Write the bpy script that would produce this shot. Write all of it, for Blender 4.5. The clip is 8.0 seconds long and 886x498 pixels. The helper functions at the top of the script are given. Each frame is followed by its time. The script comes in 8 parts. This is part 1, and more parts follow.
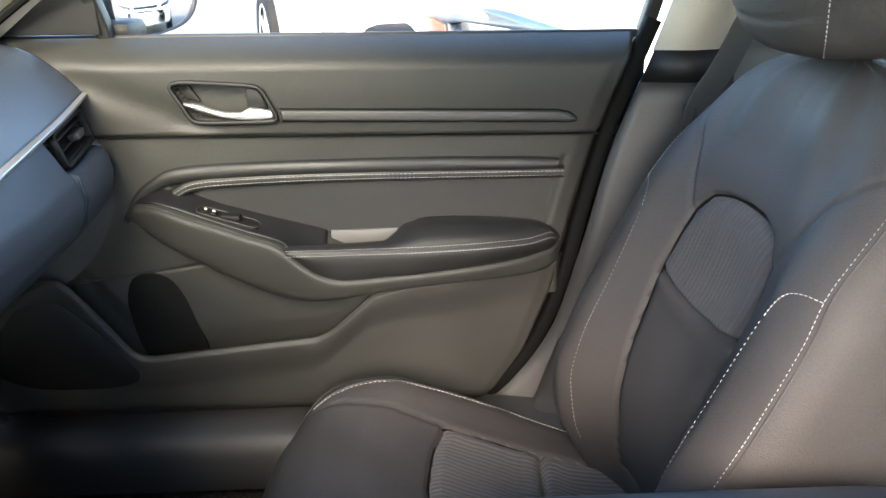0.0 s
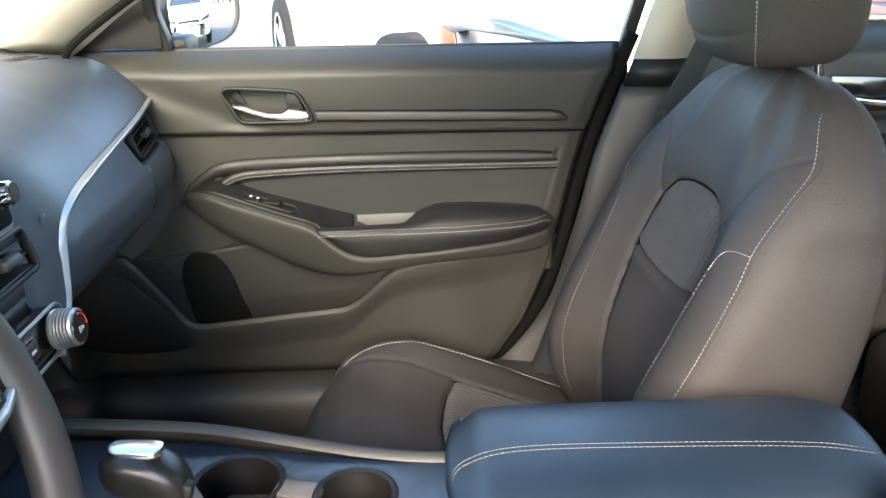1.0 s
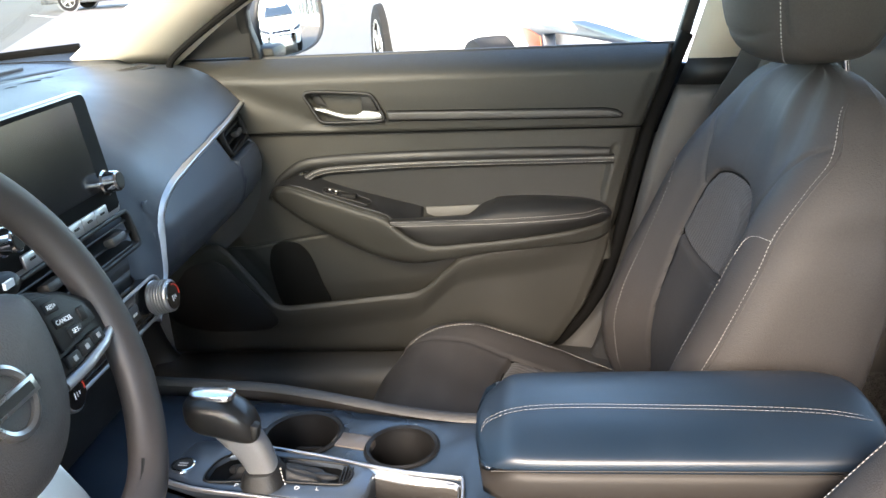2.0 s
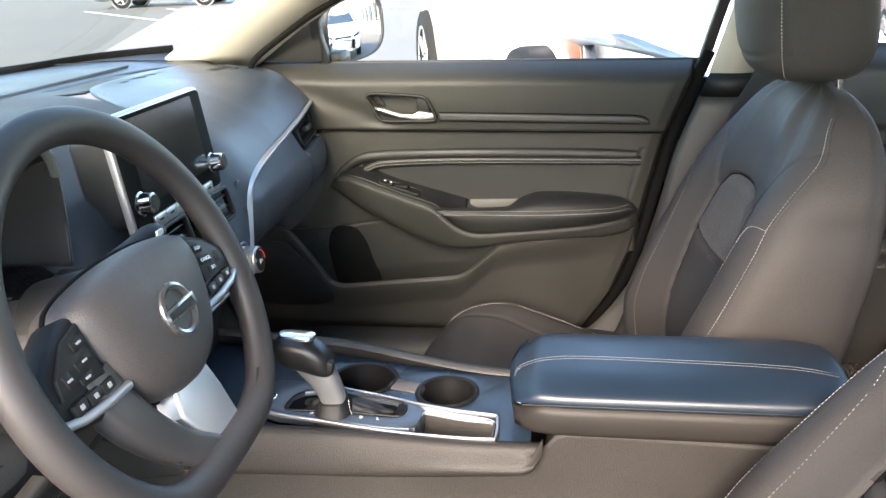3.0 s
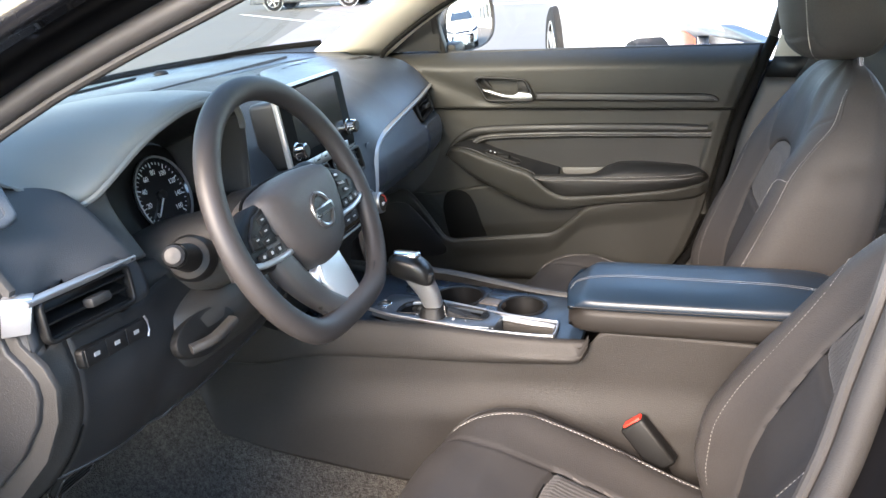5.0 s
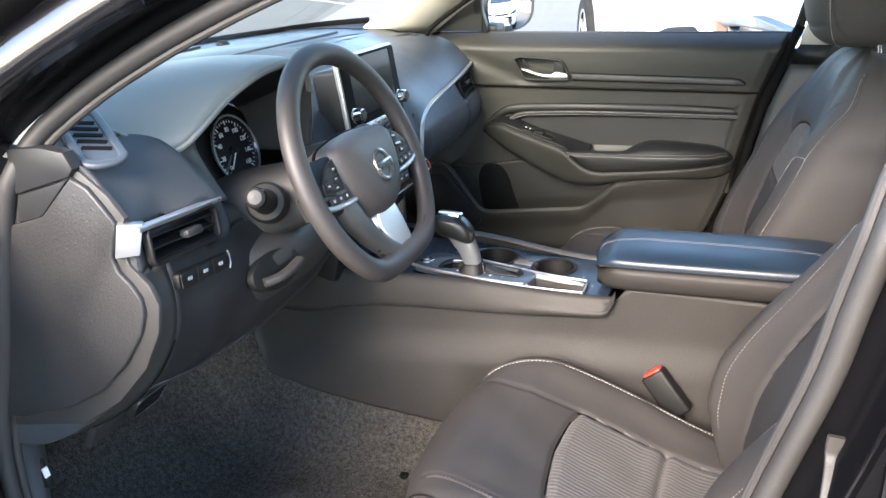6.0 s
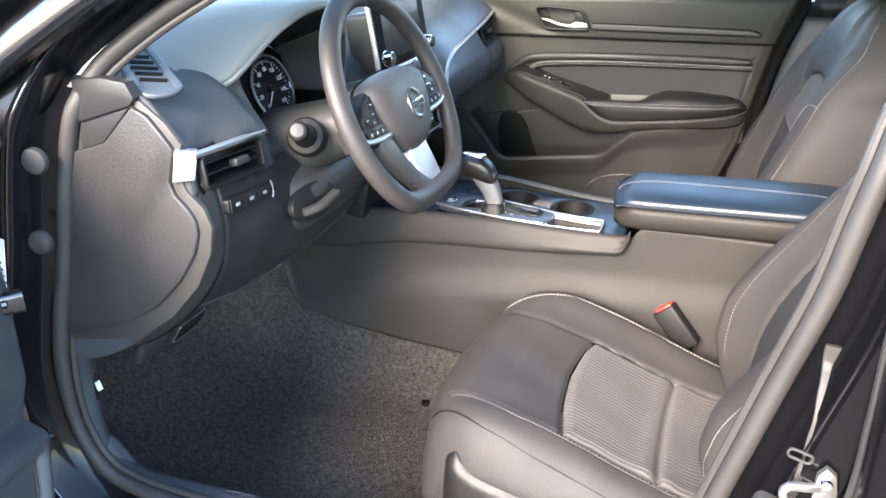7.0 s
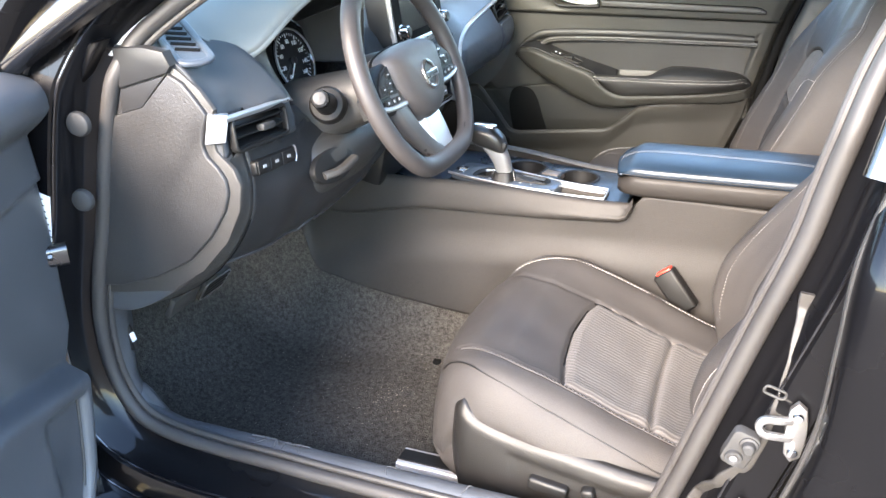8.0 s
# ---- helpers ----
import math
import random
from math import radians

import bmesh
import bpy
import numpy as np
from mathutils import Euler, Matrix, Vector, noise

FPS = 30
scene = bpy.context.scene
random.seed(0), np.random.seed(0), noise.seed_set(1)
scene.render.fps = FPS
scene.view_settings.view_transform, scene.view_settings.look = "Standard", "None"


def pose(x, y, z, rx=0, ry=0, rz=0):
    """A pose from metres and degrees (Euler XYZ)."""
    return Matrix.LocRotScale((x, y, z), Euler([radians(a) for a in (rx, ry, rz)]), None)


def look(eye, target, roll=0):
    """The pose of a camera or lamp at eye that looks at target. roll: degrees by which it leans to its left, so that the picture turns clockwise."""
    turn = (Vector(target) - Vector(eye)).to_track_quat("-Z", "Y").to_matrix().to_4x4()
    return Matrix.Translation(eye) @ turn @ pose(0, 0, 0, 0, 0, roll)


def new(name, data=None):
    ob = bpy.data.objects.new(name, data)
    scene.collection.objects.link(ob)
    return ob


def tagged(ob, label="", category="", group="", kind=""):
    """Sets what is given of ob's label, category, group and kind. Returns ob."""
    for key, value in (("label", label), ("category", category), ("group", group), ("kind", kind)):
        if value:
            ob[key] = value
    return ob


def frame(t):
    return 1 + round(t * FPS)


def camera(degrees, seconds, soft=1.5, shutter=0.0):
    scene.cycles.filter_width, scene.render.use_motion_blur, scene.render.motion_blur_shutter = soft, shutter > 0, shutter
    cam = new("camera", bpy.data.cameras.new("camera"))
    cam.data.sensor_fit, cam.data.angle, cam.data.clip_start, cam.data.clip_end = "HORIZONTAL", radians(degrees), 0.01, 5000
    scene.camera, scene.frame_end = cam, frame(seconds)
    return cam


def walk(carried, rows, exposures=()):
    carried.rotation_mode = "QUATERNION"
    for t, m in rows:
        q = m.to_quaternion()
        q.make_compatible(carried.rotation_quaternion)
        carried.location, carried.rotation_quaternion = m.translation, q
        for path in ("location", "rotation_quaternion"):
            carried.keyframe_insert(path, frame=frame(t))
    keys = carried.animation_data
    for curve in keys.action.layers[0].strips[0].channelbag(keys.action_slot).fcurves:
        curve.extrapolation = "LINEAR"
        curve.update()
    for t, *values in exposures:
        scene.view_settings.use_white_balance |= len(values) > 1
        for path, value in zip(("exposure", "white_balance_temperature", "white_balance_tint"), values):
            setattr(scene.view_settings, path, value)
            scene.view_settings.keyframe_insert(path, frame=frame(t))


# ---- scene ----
# The camera and its way
cam = camera(56.6, 8.0)
PATH = [
    (0, (-0.007, -0.491, 1.156), (0.035, 1.375, 0.439), -1.3),
    (0.5, (-0.017, -0.604, 1.176), (0.011, 1.265, 0.463), -1.4),
    (1, (-0.015, -0.704, 1.192), (0.005, 1.168, 0.486), -1.7),
    (1.5, (0.01, -0.743, 1.195), (-0.011, 1.131, 0.496), -2.2),
    (2, (0.059, -0.815, 1.204), (-0.165, 1.05, 0.516), -3.8),
    (3.5, (0.072, -1.11, 1.246), (-0.238, 0.75, 0.578), -2.4),
    (4, (0.106, -1.191, 1.25), (-0.222, 0.664, 0.58), -2.2),
    (4.5, (0.172, -1.276, 1.254), (-0.281, 0.555, 0.588), -3.2),
    (5, (0.222, -1.345, 1.252), (-0.398, 0.438, 0.592), -4.4),
    (6.5, (0.232, -1.552, 1.25), (-0.44, 0.188, 0.528), -2.7),
    (7, (0.232, -1.589, 1.246), (-0.443, 0.124, 0.463), -2.2),
    (7.5, (0.25, -1.634, 1.253), (-0.434, 0.062, 0.445), -2.1),
    (8, (0.268, -1.676, 1.254), (-0.43, 0.006, 0.427), -2.1),
]
EXPOSE = [(0, 3.14, 6700, 10), (1, 3.14, 6850, 10), (2, 2.98, 7000, 10), (5, 2.84, 6760, 12), (6.5, 2.89, 6540, 10), (7, 3.28, 6600, 10), (7.5, 3.70, 6600, 10), (8, 3.58, 6650, 10)]
walk(cam, [(t, look(eye, target, roll)) for t, eye, target, roll in PATH], EXPOSE)

# World, sun and exposure
world = bpy.data.worlds.new("sky")
scene.world = world
world.use_nodes = True
wn = world.node_tree.nodes
sky = wn.new("ShaderNodeTexSky")
sky.sky_type = "NISHITA"
sky.sun_disc = False
sky.ozone_density, sky.dust_density, sky.air_density = 2.0, 0.5, 1.0
SUN_EL, SUN_AZ = 30.0, 188.0
sky.sun_elevation = radians(SUN_EL)
sky.sun_rotation = radians(SUN_AZ)
world.node_tree.links.new(sky.outputs[0], wn["Background"].inputs[0])
wn["Background"].inputs[1].default_value = 0.21
# Wide warm sun lamp, added for the light bounced off the bright lot
sun = new("sun", bpy.data.lights.new("sun", "SUN"))
sun.data.energy, sun.data.angle, sun.data.color = 2.7, radians(32.0), (1.0, 0.83, 0.68)
sa, se = radians(SUN_AZ), radians(SUN_EL)
sun.matrix_world = look((0, 0, 0), (-math.sin(sa) * math.cos(se), -math.cos(sa) * math.cos(se), -math.sin(se)))

# ---- materials ----


def mat(name, color, rough=0.5, metal=0.0, grain=0.0, scale=900.0, spread=0.12, coat=0.0, coat_rough=0.05, spots=6.0, emit=None, spec=0.5, rough_spread=0.08, stretch=(1, 1, 1), dust=0.0, relief=0.001, span=0.4):
    """A surface with colour and roughness that vary at two scales, and a fine relief."""
    m = bpy.data.materials.new(name)
    m.use_nodes = True
    n, l = m.node_tree.nodes, m.node_tree.links
    b = n["Principled BSDF"]
    b.inputs["Metallic"].default_value = metal
    b.inputs["Coat Weight"].default_value = coat
    b.inputs["Coat Roughness"].default_value = coat_rough
    b.inputs["Specular IOR Level"].default_value = spec
    geo = n.new("ShaderNodeTexCoord")
    mp = n.new("ShaderNodeMapping")
    mp.inputs["Scale"].default_value = stretch
    l.new(geo.outputs["Object"], mp.inputs[0])
    big = n.new("ShaderNodeTexNoise")
    big.inputs["Scale"].default_value = spots
    big.inputs["Detail"].default_value = 5
    fine = n.new("ShaderNodeTexNoise")
    fine.inputs["Scale"].default_value = scale
    fine.inputs["Detail"].default_value = 3
    l.new(mp.outputs[0], big.inputs["Vector"])
    l.new(mp.outputs[0], fine.inputs["Vector"])
    add = n.new("ShaderNodeMath")
    add.operation = "ADD"
    l.new(big.outputs[0], add.inputs[0])
    l.new(fine.outputs[0], add.inputs[1])
    ramp = n.new("ShaderNodeMapRange")
    ramp.inputs[1].default_value, ramp.inputs[2].default_value = 1.0 - span, 1.0 + span
    l.new(add.outputs[0], ramp.inputs[0])
    mix = n.new("ShaderNodeMix")
    mix.data_type = "RGBA"
    lo = [c * (1 - spread) for c in color]
    hi = [min(1.0, c * (1 + spread) + dust) for c in color]
    mix.inputs[6].default_value = (*lo, 1)
    mix.inputs[7].default_value = (*hi, 1)
    l.new(ramp.outputs[0], mix.inputs[0])
    l.new(mix.outputs[2], b.inputs["Base Color"])
    rr = n.new("ShaderNodeMapRange")
    rr.inputs[1].default_value, rr.inputs[2].default_value = 0.3, 0.7
    rr.inputs[3].default_value, rr.inputs[4].default_value = max(0.0, rough - rough_spread), min(1.0, rough + rough_spread)
    l.new(big.outputs[0], rr.inputs[0])
    l.new(rr.outputs[0], b.inputs["Roughness"])
    if grain:
        bump = n.new("ShaderNodeBump")
        bump.inputs["Strength"].default_value = grain
        bump.inputs["Distance"].default_value = relief
        l.new(fine.outputs[0], bump.inputs["Height"])
        l.new(bump.outputs[0], b.inputs["Normal"])
    if emit:
        b.inputs["Emission Color"].default_value = (*emit[:3], 1)
        b.inputs["Emission Strength"].default_value = emit[3]
    return m


def cloth(name, dark, light, pitch=38.0, axis=1, rough=0.85):
    """Woven seat cloth with fine ribs."""
    m = mat(name, dark, rough, grain=0.5, scale=1400, spread=0.25)
    n, l = m.node_tree.nodes, m.node_tree.links
    b = n["Principled BSDF"]
    co = n.new("ShaderNodeTexCoord")
    wave = n.new("ShaderNodeTexWave")
    wave.bands_direction = "XYZ"[axis]
    wave.inputs["Scale"].default_value = pitch
    wave.inputs["Distortion"].default_value = 3.0
    wave.inputs["Detail"].default_value = 2
    wave.inputs["Detail Scale"].default_value = 0.6
    l.new(co.outputs["Object"], wave.inputs["Vector"])
    old = b.inputs["Base Color"].links[0].from_socket
    mix = n.new("ShaderNodeMix")
    mix.data_type = "RGBA"
    mix.inputs[7].default_value = (*light, 1)
    l.new(old, mix.inputs[6])
    half = n.new("ShaderNodeMath")
    half.operation = "MULTIPLY"
    half.inputs[1].default_value = 0.68
    l.new(wave.outputs[1], half.inputs[0])
    l.new(half.outputs[0], mix.inputs[0])
    l.new(mix.outputs[2], b.inputs["Base Color"])
    bump = n.new("ShaderNodeBump")
    bump.inputs["Strength"].default_value = 0.5
    bump.inputs["Distance"].default_value = 0.001
    l.new(wave.outputs[1], bump.inputs["Height"])
    l.new(b.inputs["Normal"].links[0].from_socket, bump.inputs["Normal"])
    l.new(bump.outputs[0], b.inputs["Normal"])
    b.inputs["Sheen Weight"].default_value = 0.06
    b.inputs["Sheen Roughness"].default_value = 0.5
    return m


def pane_glass(name, tint, gloss=0.02, ior=1.45):
    """Thin clear glass: see-through, with a Fresnel gloss."""
    m = bpy.data.materials.new(name)
    m.use_nodes = True
    n, l = m.node_tree.nodes, m.node_tree.links
    n.remove(n["Principled BSDF"])
    tr = n.new("ShaderNodeBsdfTransparent")
    tr.inputs[0].default_value = (*tint, 1)
    gl = n.new("ShaderNodeBsdfGlossy")
    gl.inputs["Roughness"].default_value = gloss
    fr = n.new("ShaderNodeFresnel")
    fr.inputs[0].default_value = ior
    mx = n.new("ShaderNodeMixShader")
    l.new(fr.outputs[0], mx.inputs[0])
    l.new(tr.outputs[0], mx.inputs[1])
    l.new(gl.outputs[0], mx.inputs[2])
    l.new(mx.outputs[0], n["Material Output"].inputs[0])
    return m


M_PLASTIC = mat("grained dark plastic", (0.027, 0.026, 0.0245), 0.5, grain=0.5, scale=650, spread=0.16, dust=0.006)
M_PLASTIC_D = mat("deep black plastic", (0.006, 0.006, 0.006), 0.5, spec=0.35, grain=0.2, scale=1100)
# Dash plastic is charcoal; reflected sky blue is added to both dash colours
M_DASH = mat("dash skin tinted by sky", (0.034, 0.043, 0.056), 0.42, grain=0.5, scale=650, dust=0.004)
M_DASH_D = mat("driver dash skin with faint sky tint", (0.034, 0.0375, 0.0420), 0.6, spec=0.30, grain=0.5, scale=650, dust=0.006)
# Badge chrome in a plain darker grey
M_BADGE = mat("grey badge chrome", (0.26, 0.265, 0.27), 0.28, metal=0.9, spread=0.1)
# Dark hood made pale: the sky haze on it is in the colour
M_HOOD = mat("hood skin paled by sky haze", (0.145, 0.15, 0.142), 0.55, grain=0.3, scale=1300)
M_VINYL = mat("black stitched vinyl", (0.0085, 0.0085, 0.0083), 0.52, grain=0.4, scale=500)
M_SEAT = mat("charcoal seat leatherette", (0.0355, 0.0325, 0.0308), 0.62, grain=0.55, scale=520, spread=0.22, spec=0.3)
# Same ribbed cloth as the cushion's, darker: the backrest's shade is coloured in
M_CLOTH_SHADE = cloth("seat cloth darkened for backrest shade", (0.017, 0.0165, 0.0168), (0.034, 0.033, 0.033))
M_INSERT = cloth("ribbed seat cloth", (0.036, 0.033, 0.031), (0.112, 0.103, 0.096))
M_THREAD = mat("white thread", (0.34, 0.325, 0.31), 0.9, spread=0.1)
M_THREAD_L = mat("lid thread", (0.11, 0.115, 0.125), 0.9, spread=0.1)
M_THREAD_D = mat("grey thread", (0.16, 0.155, 0.15), 0.9, spread=0.1)
M_LUMBAR = mat("plain seat cloth", (0.030, 0.0285, 0.028), 0.85, grain=0.7, scale=1500, spread=0.3, spec=0.2)
M_SILVER = mat("satin silver trim", (0.42, 0.43, 0.445), 0.36, metal=0.85, scale=400, spread=0.04, rough_spread=0.04)
M_CHROME = mat("chrome", (0.85, 0.85, 0.86), 0.08, metal=1.0, spread=0.02, rough_spread=0.03)
M_GLOSS = mat("gloss black", (0.008, 0.008, 0.009), 0.12, coat=0.5, rough_spread=0.04)
# Reflected sky blue is mixed into the console top's base colour
M_CONSOLE_TOP = mat("satin sky-tinted console top", (0.012, 0.021, 0.035), 0.31, spread=0.12, grain=0.15)
M_SCREEN = mat("screen glass", (0.008, 0.009, 0.011), 0.20, spec=0.3, spread=0.05, rough_spread=0.03)
M_CARPET = mat("dark floor carpet", (0.050, 0.0465, 0.041), 0.95, grain=1.0, scale=300, spread=0.42, spots=110, dust=0.02, relief=0.008, spec=0.05, span=0.26)
M_SEATTRIM = mat("dark grained seat trim", (0.0105, 0.0100, 0.0095), 0.44, spec=0.34, grain=0.5, scale=700, spread=0.2)
M_SIDE = mat("brownish console plastic", (0.0165, 0.0150, 0.0138), 0.52, spec=0.24, grain=0.6, scale=600, dust=0.007, spread=0.32, spots=5)
M_SILL = mat("blue grey sill plastic", (0.040, 0.044, 0.050), 0.42, grain=0.3, scale=900, spread=0.2, dust=0.02, spots=14)
M_SAND = mat("pale sand grains", (0.45, 0.40, 0.33), 0.9, spread=0.2)
# Blue of the reflected sky is put into this black vinyl's colour
M_LID = mat("lid vinyl with sky tint", (0.006, 0.014, 0.026), 0.43, grain=0.12, scale=700, spec=0.6)
M_DOORTRIM = mat("grained door plastic", (0.0245, 0.0242, 0.0215), 0.45, spec=0.26, grain=0.5, scale=650, dust=0.005)
# Paler than the dash: the sky its smoother skin reflects is coloured in
M_SHELF = mat("dash panel paled by sky sheen", (0.052, 0.058, 0.066), 0.50, grain=0.3, scale=1300)
M_GAP = mat("black rubber gap", (0.003, 0.003, 0.003), 0.8, spec=0.1)
M_SCUFF = mat("pale scuff", (0.060, 0.063, 0.067), 0.8, spread=0.3)
# Near-black colour that stands for the dark inside the bottle hollow
M_HOLLOW = mat("black for hollow shade", (0.0035, 0.0035, 0.0032), 0.75, spec=0.1, grain=0.4, scale=500)
M_PANEL = mat("smooth black switch panel", (0.0075, 0.0078, 0.0085), 0.45, spec=0.4, grain=0.2)
M_LEVER = mat("satin chrome lever", (0.80, 0.81, 0.83), 0.18, metal=1.0, spread=0.02, rough_spread=0.03)
M_ENDCOVER = mat("dark end cover plastic", (0.0190, 0.0188, 0.0190), 0.5, grain=0.6, scale=420, spread=0.26, spots=8, dust=0.004)
M_KNEE = mat("dark lower dash plastic", (0.0140, 0.0143, 0.0152), 0.46, spec=0.4, grain=0.4, scale=650)
M_KNOB = mat("smooth black grip leather", (0.010, 0.0098, 0.0096), 0.32, grain=0.15, scale=900)
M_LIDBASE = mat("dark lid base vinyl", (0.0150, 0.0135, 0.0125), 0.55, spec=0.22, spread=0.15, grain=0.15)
M_GRAB = mat("pale grab lining", (0.10, 0.097, 0.09), 0.5, spread=0.1)
# Warm light reflected by the black wheel is put into these two colours
M_AIRBAG = mat("airbag skin with reflected warmth", (0.0345, 0.0305, 0.0292), 0.5, grain=0.5, scale=650, spread=0.16, dust=0.006)
M_WHEEL = mat("wheel leather with reflected warmth", (0.0265, 0.0230, 0.0220), 0.56, grain=0.12, scale=900, spread=0.15)
M_RAIL = mat("bright seat rail", (0.55, 0.55, 0.55), 0.35, metal=0.5, spread=0.1)
M_MARK = mat("grey print", (0.30, 0.30, 0.30), 0.6)
M_RUBBER = mat("black rubber", (0.021, 0.0205, 0.020), 0.62, grain=0.15)
M_SEAL = mat("grey door seal", (0.027, 0.025, 0.024), 0.55, grain=0.3, scale=700)
M_PAINT = mat("black car paint", (0.005, 0.005, 0.006), 0.25, coat=1.0, coat_rough=0.02, spread=0.1, rough_spread=0.05)
M_JAMB = mat("black jamb paint", (0.003, 0.003, 0.0035), 0.3, coat=0.32, coat_rough=0.02, spread=0.1, rough_spread=0.05, spec=0.08)
M_WHITE = mat("white car paint", (0.80, 0.80, 0.79), 0.3, coat=1.0, spread=0.03)
M_BROWN = mat("red brown car paint", (0.20, 0.055, 0.04), 0.3, coat=1.0, spread=0.05)
M_GREYCAR = mat("grey car paint", (0.10, 0.11, 0.12), 0.3, coat=1.0, spread=0.05)
M_BEIGE = mat("beige pillar trim", (0.66, 0.60, 0.51), 0.8, grain=0.2, scale=800, spread=0.05)
M_LINER = mat("woven headliner", (0.55, 0.52, 0.47), 0.95, grain=0.4, scale=700, spread=0.06)
M_ASPHALT = mat("sunlit worn asphalt", (0.125, 0.112, 0.098), 0.9, grain=0.6, scale=60, spread=0.25, spots=0.6)
M_LINE = mat("white road paint", (0.75, 0.75, 0.72), 0.8, spread=0.1)
M_TYRE = mat("tyre rubber", (0.012, 0.012, 0.012), 0.85, grain=0.3, scale=200, spec=0.2)
M_ALLOY = mat("alloy wheel", (0.55, 0.56, 0.57), 0.3, metal=0.8)
M_ORANGE = mat("amber lens", (0.24, 0.040, 0.002), 0.5, coat=0.1)
M_LENS = mat("headlamp lens", (0.014, 0.024, 0.042), 0.45, coat=0.15)
M_DARKGLASS = mat("dark car glass", (0.03, 0.04, 0.045), 0.06, coat=1.0)
M_RED = mat("red buckle button", (0.62, 0.035, 0.02), 0.4)
M_INK = mat("white print", (0.75, 0.75, 0.75), 0.6)
M_YELLOW = mat("yellow warning sticker", (0.75, 0.52, 0.03), 0.5)
M_PAPER = mat("white paper label", (0.75, 0.75, 0.74), 0.7)
M_STEEL = mat("zinc steel", (0.30, 0.30, 0.30), 0.32, metal=0.85, grain=0.2)
M_PUTTY = mat("grey seam sealer", (0.024, 0.022, 0.020), 0.6, grain=0.5, scale=300)
M_MIRROR = mat("mirror glass", (0.85, 0.87, 0.88), 0.02, metal=1.0, spread=0.01, rough_spread=0.01)
M_GLASS = pane_glass("clear car glass", (0.93, 0.96, 0.94))
M_SCREENGLASS = pane_glass("tinted windscreen glass", (0.66, 0.70, 0.64), 0.03, 1.12)
M_WALL = mat("pale building cladding", (0.55, 0.54, 0.50), 0.7, spread=0.06)
M_FRAME = mat("white window frame", (0.70, 0.70, 0.66), 0.5)
M_BRIDGE = mat("brown grey bridge plastic", (0.085, 0.074, 0.065), 0.4, spread=0.1)
# Bluish metal colour stands for the sky that the dark gate reflects
M_GATE = mat("satin gate panel with sky tint", (0.085, 0.105, 0.130), 0.32, metal=0.6, spread=0.1, rough_spread=0.04)
M_SPOKE = mat("bright satin spoke", (0.62, 0.63, 0.64), 0.30, metal=0.8, spread=0.03, rough_spread=0.04)
M_LEG = mat("dark satin spoke", (0.075, 0.070, 0.067), 0.34, metal=0.4, spread=0.08)
M_GREYSIDE = mat("satin grey spoke trim", (0.30, 0.30, 0.30), 0.35, metal=0.6)

# ---- shape helpers ----


def finish(name, me, material, parent=None, label="", smooth=True):
    for mm in (material if isinstance(material, (list, tuple)) else [material]):
        me.materials.append(mm)
    if smooth:
        me.polygons.foreach_set("use_smooth", [True] * len(me.polygons))
    ob = new(name, me)
    if parent is not None:
        ob.parent = parent
    if label:
        tagged(ob, label)
    return ob


def part(name, bm, material, parent=None, label="", smooth=True, sharp=35):
    """Link a bmesh as one mesh object under its thing or part."""
    bmesh.ops.recalc_face_normals(bm, faces=bm.faces)
    me = bpy.data.meshes.new(name)
    bm.to_mesh(me)
    bm.free()
    ob = finish(name, me, material, parent, label, smooth)
    if smooth and sharp:
        me.set_sharp_from_angle(angle=radians(sharp))
    return ob


def thing(name, label, category, kind="", group="", at=(0, 0, 0)):
    ob = new(name)
    ob.location = at
    return tagged(ob, label, category, group, kind)


def grid(name, P, material, parent=None, label="", closed_u=False, closed_v=False, keep=None, flip=False, sharp=0, solid=0.0):
    """A sheet from an array of points (nu, nv, 3); keep chooses the quads."""
    nu, nv = P.shape[:2]
    iu = np.arange(nu if closed_u else nu - 1)
    iv = np.arange(nv if closed_v else nv - 1)
    a, b = np.meshgrid(iu, iv, indexing="ij")
    a2, b2 = (a + 1) % nu, (b + 1) % nv
    q = np.stack([a * nv + b, a2 * nv + b, a2 * nv + b2, a * nv + b2], -1).reshape(-1, 4)
    if keep is not None:
        q = q[keep[:q.shape[0]] if keep.ndim == 1 else keep[:len(iu), :len(iv)].reshape(-1)]
    if flip:
        q = q[:, ::-1]
    used = np.unique(q)
    back = np.zeros(nu * nv, int)
    back[used] = np.arange(len(used))
    me = bpy.data.meshes.new(name)
    me.from_pydata(P.reshape(-1, 3)[used].tolist(), [], back[q].tolist())
    me.update()
    ob = finish(name, me, material, parent, label)
    if sharp:
        me.set_sharp_from_angle(angle=radians(sharp))
    if solid:
        s = ob.modifiers.new("thickness", "SOLIDIFY")
        s.thickness, s.offset = solid, 0.0
    return ob


